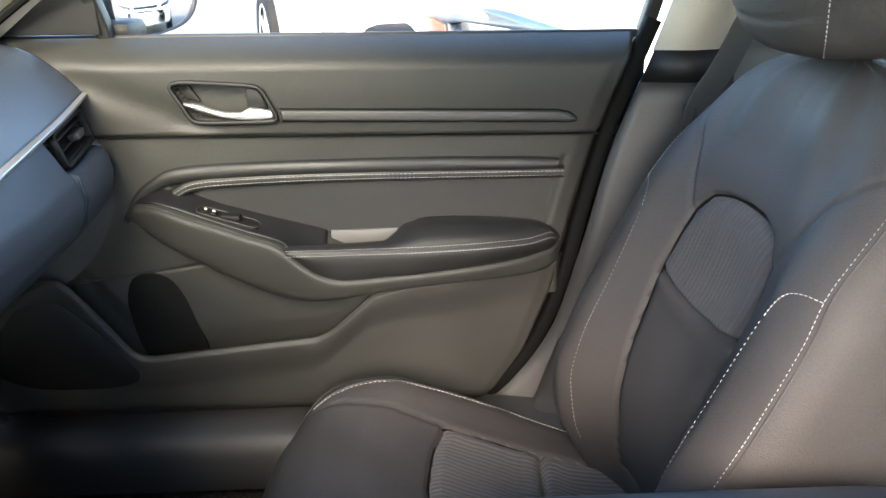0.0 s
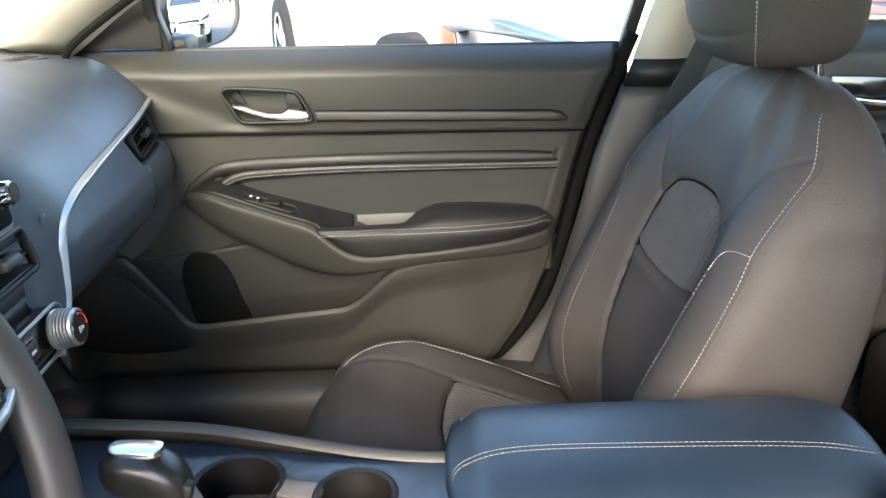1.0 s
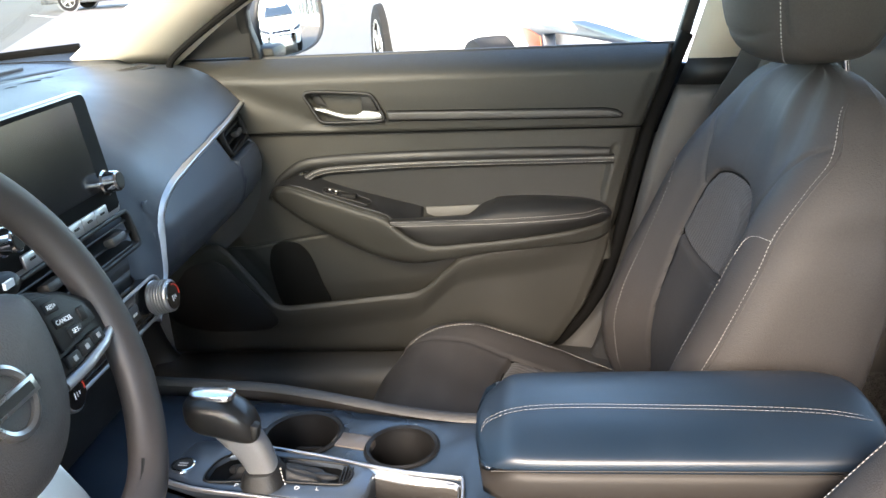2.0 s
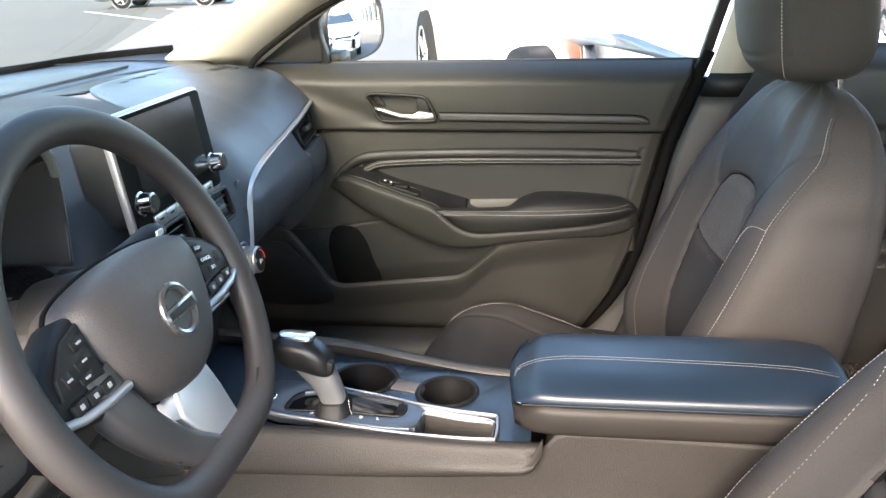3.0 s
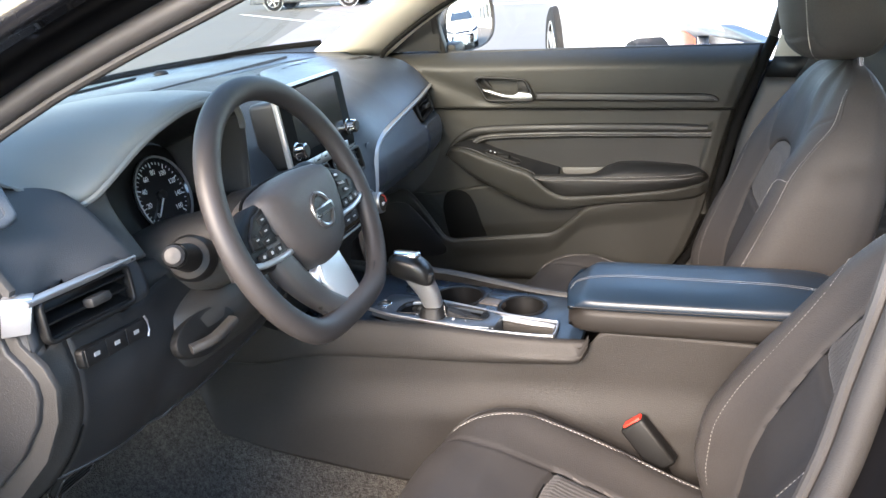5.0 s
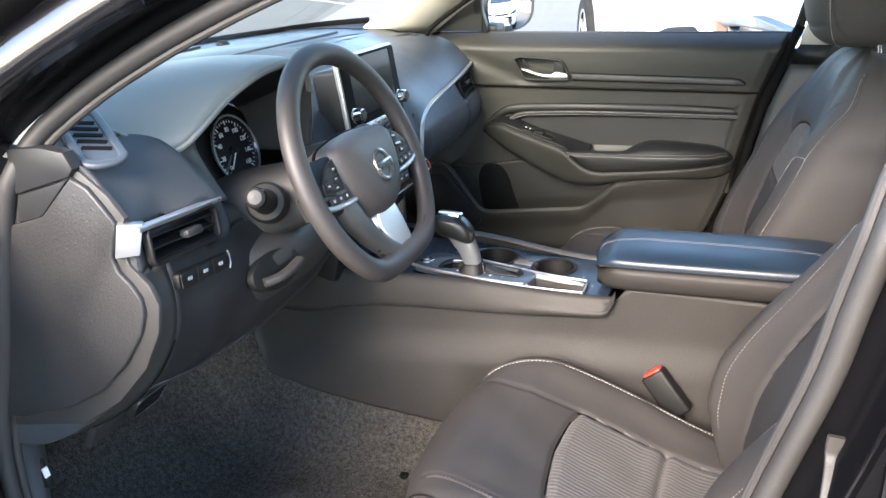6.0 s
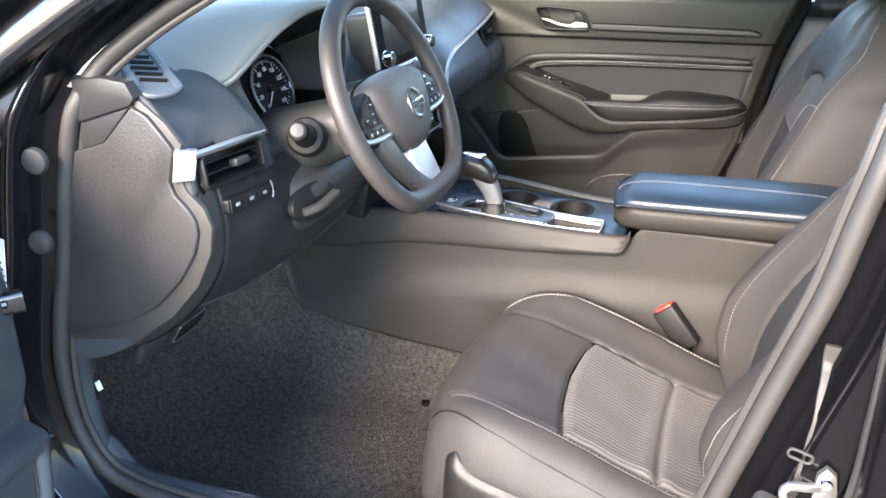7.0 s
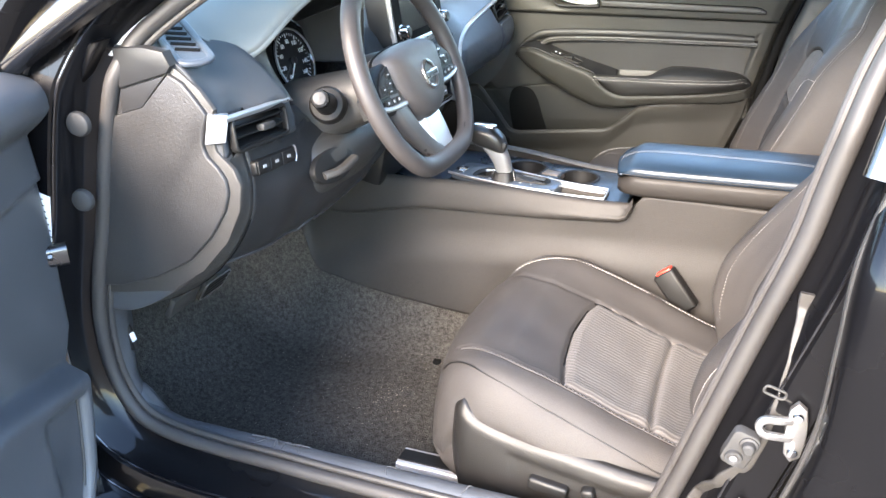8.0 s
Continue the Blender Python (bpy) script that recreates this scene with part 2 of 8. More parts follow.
def spline(pts, n, closed=False):
    """n points along a smooth curve through pts, evenly spread in length."""
    p = np.array(pts, float)
    k = len(p)
    if closed:
        q = np.vstack([p[-1], p, p[0], p[1]])
        segs = k
    else:
        q = np.vstack([2 * p[0] - p[1], p, 2 * p[-1] - p[-2]])
        segs = k - 1
    a, b, c, d = (q[i:i + segs][:, None] for i in range(4))
    t = np.linspace(0, 1, 24, endpoint=False)[None, :, None]
    out = 0.5 * (2 * b + (c - a) * t + (2 * a - 5 * b + 4 * c - d) * t * t + (3 * b - a - 3 * c + d) * t ** 3)
    out = np.vstack([out.reshape(-1, p.shape[1]), p[0] if closed else p[-1]])
    s = np.concatenate([[0], np.cumsum(np.linalg.norm(np.diff(out, axis=0), axis=1))])
    want = np.linspace(0, s[-1], n + 1)[:-1] if closed else np.linspace(0, s[-1], n)
    return np.stack([np.interp(want, s, out[:, i]) for i in range(p.shape[1])], 1)


def keyed(keys, x):
    """Smooth values between keys (x, a, b, ...)."""
    k = np.array(keys, float)
    x = np.asarray(x, float)
    res = []
    for j in range(1, k.shape[1]):
        h = np.diff(k[:, 0])
        s = np.diff(k[:, j]) / h
        m = np.zeros(len(k))
        m[1:-1] = np.where(s[:-1] * s[1:] > 0, (s[:-1] + s[1:]) / 2, 0)
        m[0], m[-1] = s[0], s[-1]
        m[1:-1] = np.clip(m[1:-1], -3 * np.minimum(abs(s[:-1]), abs(s[1:])), 3 * np.minimum(abs(s[:-1]), abs(s[1:])))
        i = np.clip(np.searchsorted(k[:, 0], x) - 1, 0, len(k) - 2)
        t = np.clip((x - k[i, 0]) / h[i], 0, 1)
        res.append((2 * t ** 3 - 3 * t * t + 1) * k[i, j] + (t ** 3 - 2 * t * t + t) * h[i] * m[i] + (3 * t * t - 2 * t ** 3) * k[i + 1, j] + (t ** 3 - t * t) * h[i] * m[i + 1])
    return res[0] if len(res) == 1 else res


def sweep(name, path, prof, material, parent=None, label="", closed=False, up=(0, 0, 1), caps=True, scale=None, sharp=35):
    """A closed profile (side, up) moved along a path."""
    path = np.array(path, float)
    n = len(path)
    tan = np.zeros_like(path)
    if closed:
        tan = np.roll(path, -1, 0) - np.roll(path, 1, 0)
    else:
        tan[1:-1], tan[0], tan[-1] = path[2:] - path[:-2], path[1] - path[0], path[-1] - path[-2]
    tan /= np.linalg.norm(tan, axis=1)[:, None]
    upv = np.broadcast_to(np.array(up, float), path.shape)
    side = np.cross(tan, upv)
    side /= np.linalg.norm(side, axis=1)[:, None]
    nrm = np.cross(side, tan)
    prof = np.array(prof, float)
    sc = np.ones(n) if scale is None else np.array(scale)
    P = path[:, None] + sc[:, None, None] * (prof[None, :, :1] * side[:, None] + prof[None, :, 1:] * nrm[:, None])
    bm = bmesh.new()
    vs = [[bm.verts.new(p) for p in row] for row in P]
    m = len(prof)
    for i in range(n if closed else n - 1):
        for j in range(m):
            bm.faces.new((vs[i][j], vs[(i + 1) % n][j], vs[(i + 1) % n][(j + 1) % m], vs[i][(j + 1) % m]))
    if caps and not closed:
        bm.faces.new(vs[0])
        bm.faces.new(vs[-1])
    return part(name, bm, material, parent, label, sharp=sharp)


def circle(r, n=10, squash=1.0):
    return [(r * math.cos(2 * math.pi * i / n), squash * r * math.sin(2 * math.pi * i / n)) for i in range(n)]


def rrect(w, h, r, n=3):
    """A rectangle with rounded corners, centred, as a closed profile."""
    out = []
    for cx, cy, a in ((w / 2 - r, h / 2 - r, 0), (-w / 2 + r, h / 2 - r, 90), (-w / 2 + r, -h / 2 + r, 180), (w / 2 - r, -h / 2 + r, 270)):
        for i in range(n + 1):
            q = radians(a + 90 * i / n)
            out.append((cx + r * math.cos(q), cy + r * math.sin(q)))
    return out


def plate(name, outline, m, thick, material, parent=None, label="", bevel=0.0, seg=2, holes=(), sharp=35):
    """A flat outline (u, v) made solid, laid in the pose m (w is its thickness, downwards)."""
    bm = bmesh.new()
    loops = []
    for o in (outline, *holes):
        vs = [bm.verts.new((u, v, 0)) for u, v in o]
        loops.append([bm.edges.new((vs[i], vs[(i + 1) % len(vs)])) for i in range(len(vs))])
    if holes:
        bmesh.ops.triangle_fill(bm, edges=[e for lp in loops for e in lp], use_beauty=True)
    else:
        bm.faces.new([e.verts[0] for e in loops[0]])
    top = list(bm.faces)
    ex = bmesh.ops.extrude_face_region(bm, geom=top)
    bmesh.ops.translate(bm, verts=[g for g in ex["geom"] if isinstance(g, bmesh.types.BMVert)], vec=(0, 0, -thick))
    if bevel:
        rim = [e for lp in loops for e in lp if e.is_valid]
        bmesh.ops.bevel(bm, geom=rim, offset=bevel, segments=seg, profile=0.5, affect="EDGES")
    bmesh.ops.transform(bm, verts=bm.verts, matrix=m)
    return part(name, bm, material, parent, label, sharp=sharp)


def block(name, size, m, material, parent=None, label="", bevel=0.004, seg=2):
    bm = bmesh.new()
    bmesh.ops.create_cube(bm, size=1, matrix=Matrix.Diagonal((*size, 1)))
    if bevel:
        bmesh.ops.bevel(bm, geom=bm.edges[:], offset=bevel, segments=seg, profile=0.5, affect="EDGES")
    bmesh.ops.transform(bm, verts=bm.verts, matrix=m)
    return part(name, bm, material, parent, label)


def turned(name, prof, m, material, parent=None, label="", n=32, sharp=35):
    """A body of revolution about the pose's z axis from (radius, height) pairs."""
    P = np.array([[(r * math.cos(2 * math.pi * j / n), r * math.sin(2 * math.pi * j / n), z) for j in range(n)] for r, z in prof])
    P = P @ np.array(m.to_3x3()).T + np.array(m.translation)
    return grid(name, P, material, parent, label, closed_v=True, sharp=sharp)


def seg_dist(px, py, pts, closed=False):
    """Distance of points to a polyline."""
    p = np.array(pts, float)
    q = np.vstack([p, p[:1]]) if closed else p
    best = np.full(np.shape(px), 1e9)
    for a, b in zip(q[:-1], q[1:]):
        d = b - a
        t = np.clip(((px - a[0]) * d[0] + (py - a[1]) * d[1]) / (d @ d + 1e-12), 0, 1)
        best = np.minimum(best, np.hypot(px - a[0] - t * d[0], py - a[1] - t * d[1]))
    return best


def inside(px, py, pts):
    p = np.array(pts, float)
    res = np.zeros(np.shape(px), bool)
    for a, b in zip(p, np.roll(p, -1, 0)):
        cond = (a[1] > py) != (b[1] > py)
        res ^= cond & (px < (b[0] - a[0]) * (py - a[1]) / (b[1] - a[1] + 1e-12) + a[0])
    return res


def sd(px, py, pts):
    """Signed distance to a closed outline, negative inside."""
    d = seg_dist(px, py, pts, True)
    return np.where(inside(px, py, pts), -d, d)


def step(x, a, b):
    t = np.clip((x - a) / (b - a), 0, 1)
    return t * t * (3 - 2 * t)


def stitches(name, path, normal, material, parent, length=0.0046, gap=0.0018, width=0.0007, lift=0.0005):
    """A row of thread stitches along a path, in one mesh."""
    path = np.array(path, float)
    s = np.concatenate([[0], np.cumsum(np.linalg.norm(np.diff(path, axis=0), axis=1))])
    normal = np.broadcast_to(np.array(normal, float), path.shape)
    at = np.arange(0, s[-1] - length, length + gap)

    def ev(a, v):
        return np.stack([np.interp(a, s, v[:, i]) for i in range(3)], 1)

    p0, p1 = ev(at, path), ev(at + length, path)
    nn = ev(at + length / 2, normal)
    nn /= np.linalg.norm(nn, axis=1)[:, None]
    d = p1 - p0
    d /= np.linalg.norm(d, axis=1)[:, None] + 1e-9
    sd_ = np.cross(d, nn) * width / 2
    lo, hi = -0.0004 * nn, lift * nn
    mid = (p0 + p1) / 2
    V = np.stack([p0 + lo - sd_, p0 + lo + sd_, p1 + lo + sd_, p1 + lo - sd_, mid - d * length * 0.3 + hi - sd_ * 0.6, mid - d * length * 0.3 + hi + sd_ * 0.6, mid + d * length * 0.3 + hi + sd_ * 0.6, mid + d * length * 0.3 + hi - sd_ * 0.6], 1)
    k = len(at)
    F = np.array([(4, 5, 6, 7), (0, 1, 5, 4), (1, 2, 6, 5), (2, 3, 7, 6), (3, 0, 4, 7)])
    q = (np.arange(k)[:, None, None] * 8 + F[None]).reshape(-1, 4)
    me = bpy.data.meshes.new(name)
    me.from_pydata(V.reshape(-1, 3).tolist(), [], q.tolist())
    ob = finish(name, me, material, parent, "row of white thread stitches", smooth=False)
    return tagged(ob, kind="stuff")


def writing(name, words, m, size, material, parent, label=""):
    """Raised print with the built-in font."""
    cu = bpy.data.curves.new(name, "FONT")
    cu.body, cu.size, cu.align_x, cu.align_y, cu.extrude = words, size, "CENTER", "CENTER", 0.0002
    tmp = bpy.data.objects.new(name, cu)
    scene.collection.objects.link(tmp)
    bpy.context.view_layer.update()
    me = bpy.data.meshes.new_from_object(tmp.evaluated_get(bpy.context.evaluated_depsgraph_get()))
    bpy.data.objects.remove(tmp)
    me.transform(m)
    return finish(name, me, material, parent, label, smooth=False)


def axes(origin, u, v):
    """A pose whose x and y run along u and v; z is the outward normal."""
    u, v = Vector(u).normalized(), Vector(v)
    w = u.cross(v).normalized()
    v = w.cross(u)
    m = Matrix((u, v, w)).transposed().to_4x4()
    m.translation = Vector(origin)
    return m


# ---- ground and car shell ----
gx = np.concatenate([-np.geomspace(400, 3, 20), np.linspace(-2.5, 2.5, 12), np.geomspace(3, 400, 20)])
G = np.stack(np.meshgrid(gx, gx, indexing="ij") + [np.zeros((len(gx), len(gx)))], -1)
G[..., 2] = -0.02 * np.hypot(G[..., 0], G[..., 1]) / 400
tagged(grid("ground", G, M_ASPHALT), "sunlit worn grey asphalt of the car lot", "ground", kind="structure")

shell = thing("car_shell", "glossy black car body with beige pillars, seen through its open door", "car body", kind="structure")

# floor carpet with footwells and a tunnel
fx = np.linspace(-1.12, 1.3, 122)
fy = np.linspace(-0.735, 0.735, 98)
X, Y = np.meshgrid(fx, fy, indexing="ij")
Z = 0.225 + 0.10 * np.exp(-(np.abs(Y) / 0.155) ** 4) + 0.42 * step(-X, 0.72, 1.12) ** 1.3
Z += 0.12 * step(np.abs(Y), 0.64, 0.735) ** 2
Z += 0.007 * np.sin(9 * X + 4 * Y) * np.cos(7 * Y - 3 * X) + 0.02 * step(X, -0.2, -0.05)
tagged(grid("floor", np.stack([X, Y, Z], -1), M_CARPET), "worn dark grey floor carpet with sandy specks", "floor", kind="structure")

# door opening of the driver: one closed line, drawn in x and z
OPEN = [(0.10, 0.345), (-0.279, 0.345), (-0.446, 0.349), (-0.56, 0.351), (-0.668, 0.362), (-0.73, 0.392), (-0.764, 0.47), (-0.764, 0.574), (-0.742, 0.665), (-0.712, 0.753), (-0.673, 0.885), (-0.643, 0.970), (-0.617, 1.02), (-0.59, 1.055), (-0.555, 1.083), (-0.497, 1.12), (-0.43, 1.155), (-0.376, 1.18), (-0.264, 1.225), (0.0, 1.32), (0.25, 1.37), (0.40, 1.345), (0.425, 1.20), (0.376, 1.075), (0.357, 1.015), (0.338, 0.933), (0.322, 0.857), (0.286, 0.74), (0.252, 0.626), (0.205, 0.471), (0.17, 0.385)]


def lean(z):
    """How far the car's side leans inwards above the belt line."""
    return 0.36 * np.maximum(0, np.asarray(z) - 1.0)


def side_loop(n, out=0.0, y=-0.745):
    c = spline(OPEN, n, True)
    t = np.roll(c, -1, 0) - np.roll(c, 1, 0)
    t /= np.linalg.norm(t, axis=1)[:, None]
    nn = np.stack([-t[:, 1], t[:, 0]], 1)
    nn *= -np.sign(np.sum(nn * (c.mean(0) - c), axis=1))[:, None] * 1.0
    c = c + nn * out
    return np.stack([c[:, 0], y + lean(c[:, 1]), c[:, 1]], 1)


N = 220
sweep("door_seal", side_loop(N), circle(0.0125, 12), M_SEAL, shell, "grey rubber door seal round the opening", closed=True, up=(0, 1, 0))
sweep("seal_lip", side_loop(N, -0.0145, -0.735), circle(0.0060, 10), M_SEAL, shell, "thin grey inner seal lip", closed=True, up=(0, 1, 0))
rings = [(0.008, -0.742), (0.022, -0.752), (0.03, -0.765), (0.034, -0.80), (0.045, -0.815), (0.085, -0.822), (0.095, -0.835), (0.10, -0.875), (0.115, -0.893), (0.16, -0.905), (0.30, -0.905)]
J = np.stack([side_loop(N, o, y) for o, y in rings], 1)
jk = np.ones((N, len(rings) - 1), bool)
jk[(J[:, 0, 0] > 0.15) & (J[:, 0, 2] < 0.93), 5:] = False
jk[(J[:, 0, 0] > 0.15), 8:] = False
grid("door_jamb", J, M_JAMB, shell, "glossy black painted door jamb", closed_u=True, sharp=40, keep=jk)
# Two thin beads added so that the paint shows bright highlight lines
for o_, y_ in ((0.040, -0.810), (0.088, -0.828)):
    sweep("highlight_bead", side_loop(N, o_, y_), circle(0.0022, 6), M_PAINT, shell, "thin bead added to catch highlight lines on the jamb", closed=True, up=(0, 1, 0))
inner = np.stack([side_loop(N, o, y) for o, y in ((-0.008, -0.738), (-0.014, -0.722), (-0.012, -0.70), (-0.004, -0.675), (0.03, -0.655))], 1)
inner[..., 1] = -0.738 + (inner[..., 1] + 0.738) * (0.55 + 0.45 * step(inner[..., 2], 0.40, 0.55))
# sill and kick trim only along the lower part of the opening
low = inner[..., 2].mean(1) < 0.60
fwd = (inner[..., 0].mean(1) < 0.22)
grid("sill_trim", inner, M_SILL, shell, "dusty grey plastic sill trim with pale scuffs", closed_u=True, keep=np.repeat((low & fwd)[:, None], 4, 1))
sill_far = inner * np.array([1, -1, 1])
grid("sill_trim", sill_far, M_PLASTIC, shell, "", closed_u=True, keep=np.repeat((low & fwd)[:, None], 4, 1))
sp_x = np.linspace(-0.745, 0.20, 60)
drop_ = 0.05 * step(-sp_x, 0.66, 0.745) ** 2
plate_ = np.array([[(x, y, z + d * 1.2) for y, z in ((-0.737, 0.352), (-0.728, 0.3635), (-0.716, 0.366), (-0.704, 0.364), (-0.697, 0.358), (-0.692, 0.345), (-0.690, 0.25))] for x, d in zip(sp_x, drop_)])
grid("sill_plate", plate_, M_SILL, shell, "blue grey scuffed sill plate", sharp=50)
rngs = np.random.default_rng(3)
for i in range(9):
    a = rngs.uniform(-0.50, -0.40) if i < 6 else rngs.uniform(-0.65, 0.0)
    c = np.array([[a, -0.727, 0.3645], [a + rngs.uniform(-0.02, 0.02), -0.708, 0.367], [a + rngs.uniform(-0.03, 0.03), rngs.uniform(-0.708, -0.704), 0.3655]])
    sweep("scuff", spline(c, 8), rrect(rngs.uniform(0.001, 0.004), 0.0012, 0.0003), M_SCUFF, shell, "pale scuff on the sill", caps=True)
# rounded sill cover below the far door
cover_ = np.array([[(x, y, z) for y, z in ((0.652, 0.30), (0.656, 0.355), (0.662, 0.376), (0.672, 0.389), (0.688, 0.397), (0.715, 0.401), (0.76, 0.402), (0.80, 0.402))] for x in np.linspace(-0.76, 0.24, 24)])
grid("sill_cover", cover_, M_PLASTIC, shell, "dark rounded plastic sill cover")
# lower outer rocker with a tread strip
block("rocker", (2.3, 0.05, 0.10), pose(0.2, -0.87, 0.205), M_PAINT, shell, "", 0.015, 3)
block("rocker_strip", (0.9, 0.030, 0.012), pose(-0.25, -0.868, 0.262, 12), M_SILVER, shell, "dull metal tread strip on the rocker", 0.003)

# far side of the shell: roof, pillars, door rings
rx = np.linspace(-0.17, 1.75, 24)
ry = np.linspace(-0.69, 0.69, 24)
X, Y = np.meshgrid(rx, ry, indexing="ij")
Z = 1.425 - 0.065 * (np.abs(Y) / 0.69) ** 4 - 0.05 * ((X - 0.6) / 1.0) ** 2
grid("roof", np.stack([X, Y, Z], -1), M_LINER, shell, "pale woven headliner under the roof", solid=0.02)
grid("roof_skin", np.stack([X, Y * 1.03, Z + 0.03], -1), M_PAINT, shell, "glossy black roof skin")


def strip(name, lines, n, material, parent, label="", solid=0.012):
    P = np.stack([spline(l, n) for l in lines], 1)
    return grid(name, P, material, parent, label, solid=solid)


for s in (1, -1):
    yy = lambda pts: [(x, s * y, z) for x, y, z in pts]
    inner_l = yy([(-0.85, 0.70, 1.02), (-0.565, 0.61, 1.177), (-0.10, 0.55, 1.385)])
    mid_l = yy([(-0.74, 0.735, 1.03), (-0.48, 0.675, 1.170), (-0.02, 0.595, 1.37)])
    outer_l = yy([(-0.635, 0.765, 1.02), (-0.42, 0.71, 1.150), (0.05, 0.625, 1.35)])
    if s > 0:
        strip("a_pillar_trim", [inner_l, mid_l, outer_l], 16, M_BEIGE, shell, "beige windscreen pillar trim")
    else:
        strip("a_pillar_trim", [inner_l, mid_l, yy([(-0.62, 0.735, 1.03), (-0.43, 0.68, 1.145), (-0.264, 0.655, 1.215), (0.05, 0.62, 1.325)])], 16, M_BEIGE, shell, "beige windscreen pillar trim")
    outer_b = yy([(-1.02, 0.80, 0.98), (-0.55, 0.70, 1.24), (-0.10, 0.60, 1.41)] if s < 0 else [(-0.78, 0.775, 1.01), (-0.50, 0.715, 1.18), (-0.03, 0.635, 1.395)])
    outer_c = yy([(-0.80, 0.865, 0.98), (-0.42, 0.765, 1.20), (0.02, 0.67, 1.38)] if s < 0 else [(-0.70, 0.865, 0.98), (-0.44, 0.765, 1.17), (0.02, 0.67, 1.38)])
    strip("a_pillar", [outer_b, outer_c], 16, M_PAINT, shell, "glossy black outer windscreen pillar", 0.03)
    # middle pillar: lower trim and upper trim
    bl = np.array([[(0.328, 0.765, 0.938), (0.395, 0.755, 0.938), (0.468, 0.762, 0.938)], [(0.285, 0.765, 0.82), (0.375, 0.752, 0.82), (0.455, 0.765, 0.82)], [(0.245, 0.765, 0.66), (0.35, 0.745, 0.66), (0.445, 0.765, 0.66)], [(0.19, 0.765, 0.50), (0.335, 0.735, 0.50), (0.46, 0.765, 0.50)], [(0.08, 0.765, 0.395), (0.32, 0.715, 0.36), (0.52, 0.765, 0.38)], [(-0.02, 0.73, 0.31), (0.32, 0.70, 0.26), (0.55, 0.73, 0.30)]]) * np.array([1, s, 1])
    bl = np.stack([spline(bl[:, j], 24) for j in range(3)], 1)
    bl = np.stack([spline(r, 9) for r in bl], 0)
    if s < 0:
        bl[..., 0] += 0.07
        bl[..., 1] += 0.03
    grid("b_pillar_trim", bl, M_PLASTIC, shell, "grey plastic middle pillar trim", solid=0.01)
    if s < 0:
        continue
    bu = np.array([[(0.328, 0.765, 0.938), (0.395, 0.75, 0.938), (0.468, 0.76, 0.938)], [(0.345, 0.762, 0.985), (0.40, 0.748, 0.985), (0.475, 0.757, 0.985)]]) * np.array([1, s, 1])
    bu[:, :, 1] -= s * 0.004
    grid("b_pillar_band", bu, M_PLASTIC_D, shell, "dark band on the middle pillar", solid=0.01)
    bt = np.array([[(0.345, 0.764, 0.985), (0.40, 0.75, 0.985), (0.475, 0.76, 0.985)], [(0.40, 0.69, 1.22), (0.45, 0.675, 1.22), (0.53, 0.69, 1.22)], [(0.44, 0.625, 1.38), (0.50, 0.61, 1.38), (0.60, 0.625, 1.38)]]) * np.array([1, s, 1])
    grid("b_pillar_upper", bt, M_BEIGE, shell, "beige upper middle pillar trim", solid=0.01)

for s in (-1, 1):
    back_ = np.array([[(x + 0.30 * (z - 0.66) * (1.0 if z < 1.0 else 0.75), s * (0.80 - 0.3 * max(0, z - 1.0)), z) for x in ((0.292, 0.36, 0.44) if s > 0 else (0.34, 0.40, 0.46))] for z in np.linspace(0.30, 1.36, 14)])
    grid("b_pillar_body", back_, M_GAP, shell, "black body behind the middle pillar trim", solid=0.006)
sweep("pillar_seal", spline([(-0.619, 0.695, 0.992), (-0.616, 0.695, 1.016), (-0.608, 0.695, 1.038), (-0.552, 0.695, 1.079), (-0.453, 0.695, 1.139), (-0.346, 0.685, 1.19)], 40), circle(0.0065, 8), M_GAP, shell, "black seal along the far windscreen pillar")
plate("a_pillar_base", [(-0.98, 0.945), (-0.72, 0.955), (-0.675, 0.985), (-0.61, 1.060), (-0.70, 1.05), (-0.98, 0.99)][::-1], Matrix(((1, 0, 0, 0), (0, 0, -1, -0.775), (0, 1, 0, 0), (0, 0, 0, 1))), 0.02, M_JAMB, shell, "black painted foot of the windscreen pillar", 0.006)
# windscreen
W = np.array([[(-1.0, -0.70, 1.045), (-1.18, 0, 1.035), (-1.0, 0.70, 1.045)], [(-0.55, -0.64, 1.235), (-0.63, 0, 1.25), (-0.55, 0.64, 1.235)], [(-0.12, -0.57, 1.40), (-0.18, 0, 1.425), (-0.12, 0.57, 1.40)]])
W = np.stack([spline(W[:, j], 14) for j in range(3)], 1)
W = np.stack([spline(r, 17) for r in W], 0)
ws = tagged(grid("windscreen", W, M_SCREENGLASS, flip=True), "clear curved windscreen with a dark lower edge", "window", kind="structure")
sweep("windscreen_edge", spline([(-0.80, -0.725, 1.066), (-0.94, -0.66, 1.060), (-1.02, -0.55, 1.055), (-1.10, -0.42, 1.050), (-1.15, -0.2, 1.046), (-1.165, 0, 1.045), (-1.15, 0.2, 1.046), (-1.10, 0.42, 1.050), (-1.02, 0.55, 1.055), (-0.94, 0.66, 1.060), (-0.80, 0.725, 1.066)], 60), rrect(0.014, 0.018, 0.005), M_GAP, ws, "black lower edge of the glass")

# bonnet and wings ahead of the windscreen
hx = np.linspace(-2.05, -1.0, 30)
hy = np.linspace(-0.90, 0.90, 41)
X, Y = np.meshgrid(hx, hy, indexing="ij")
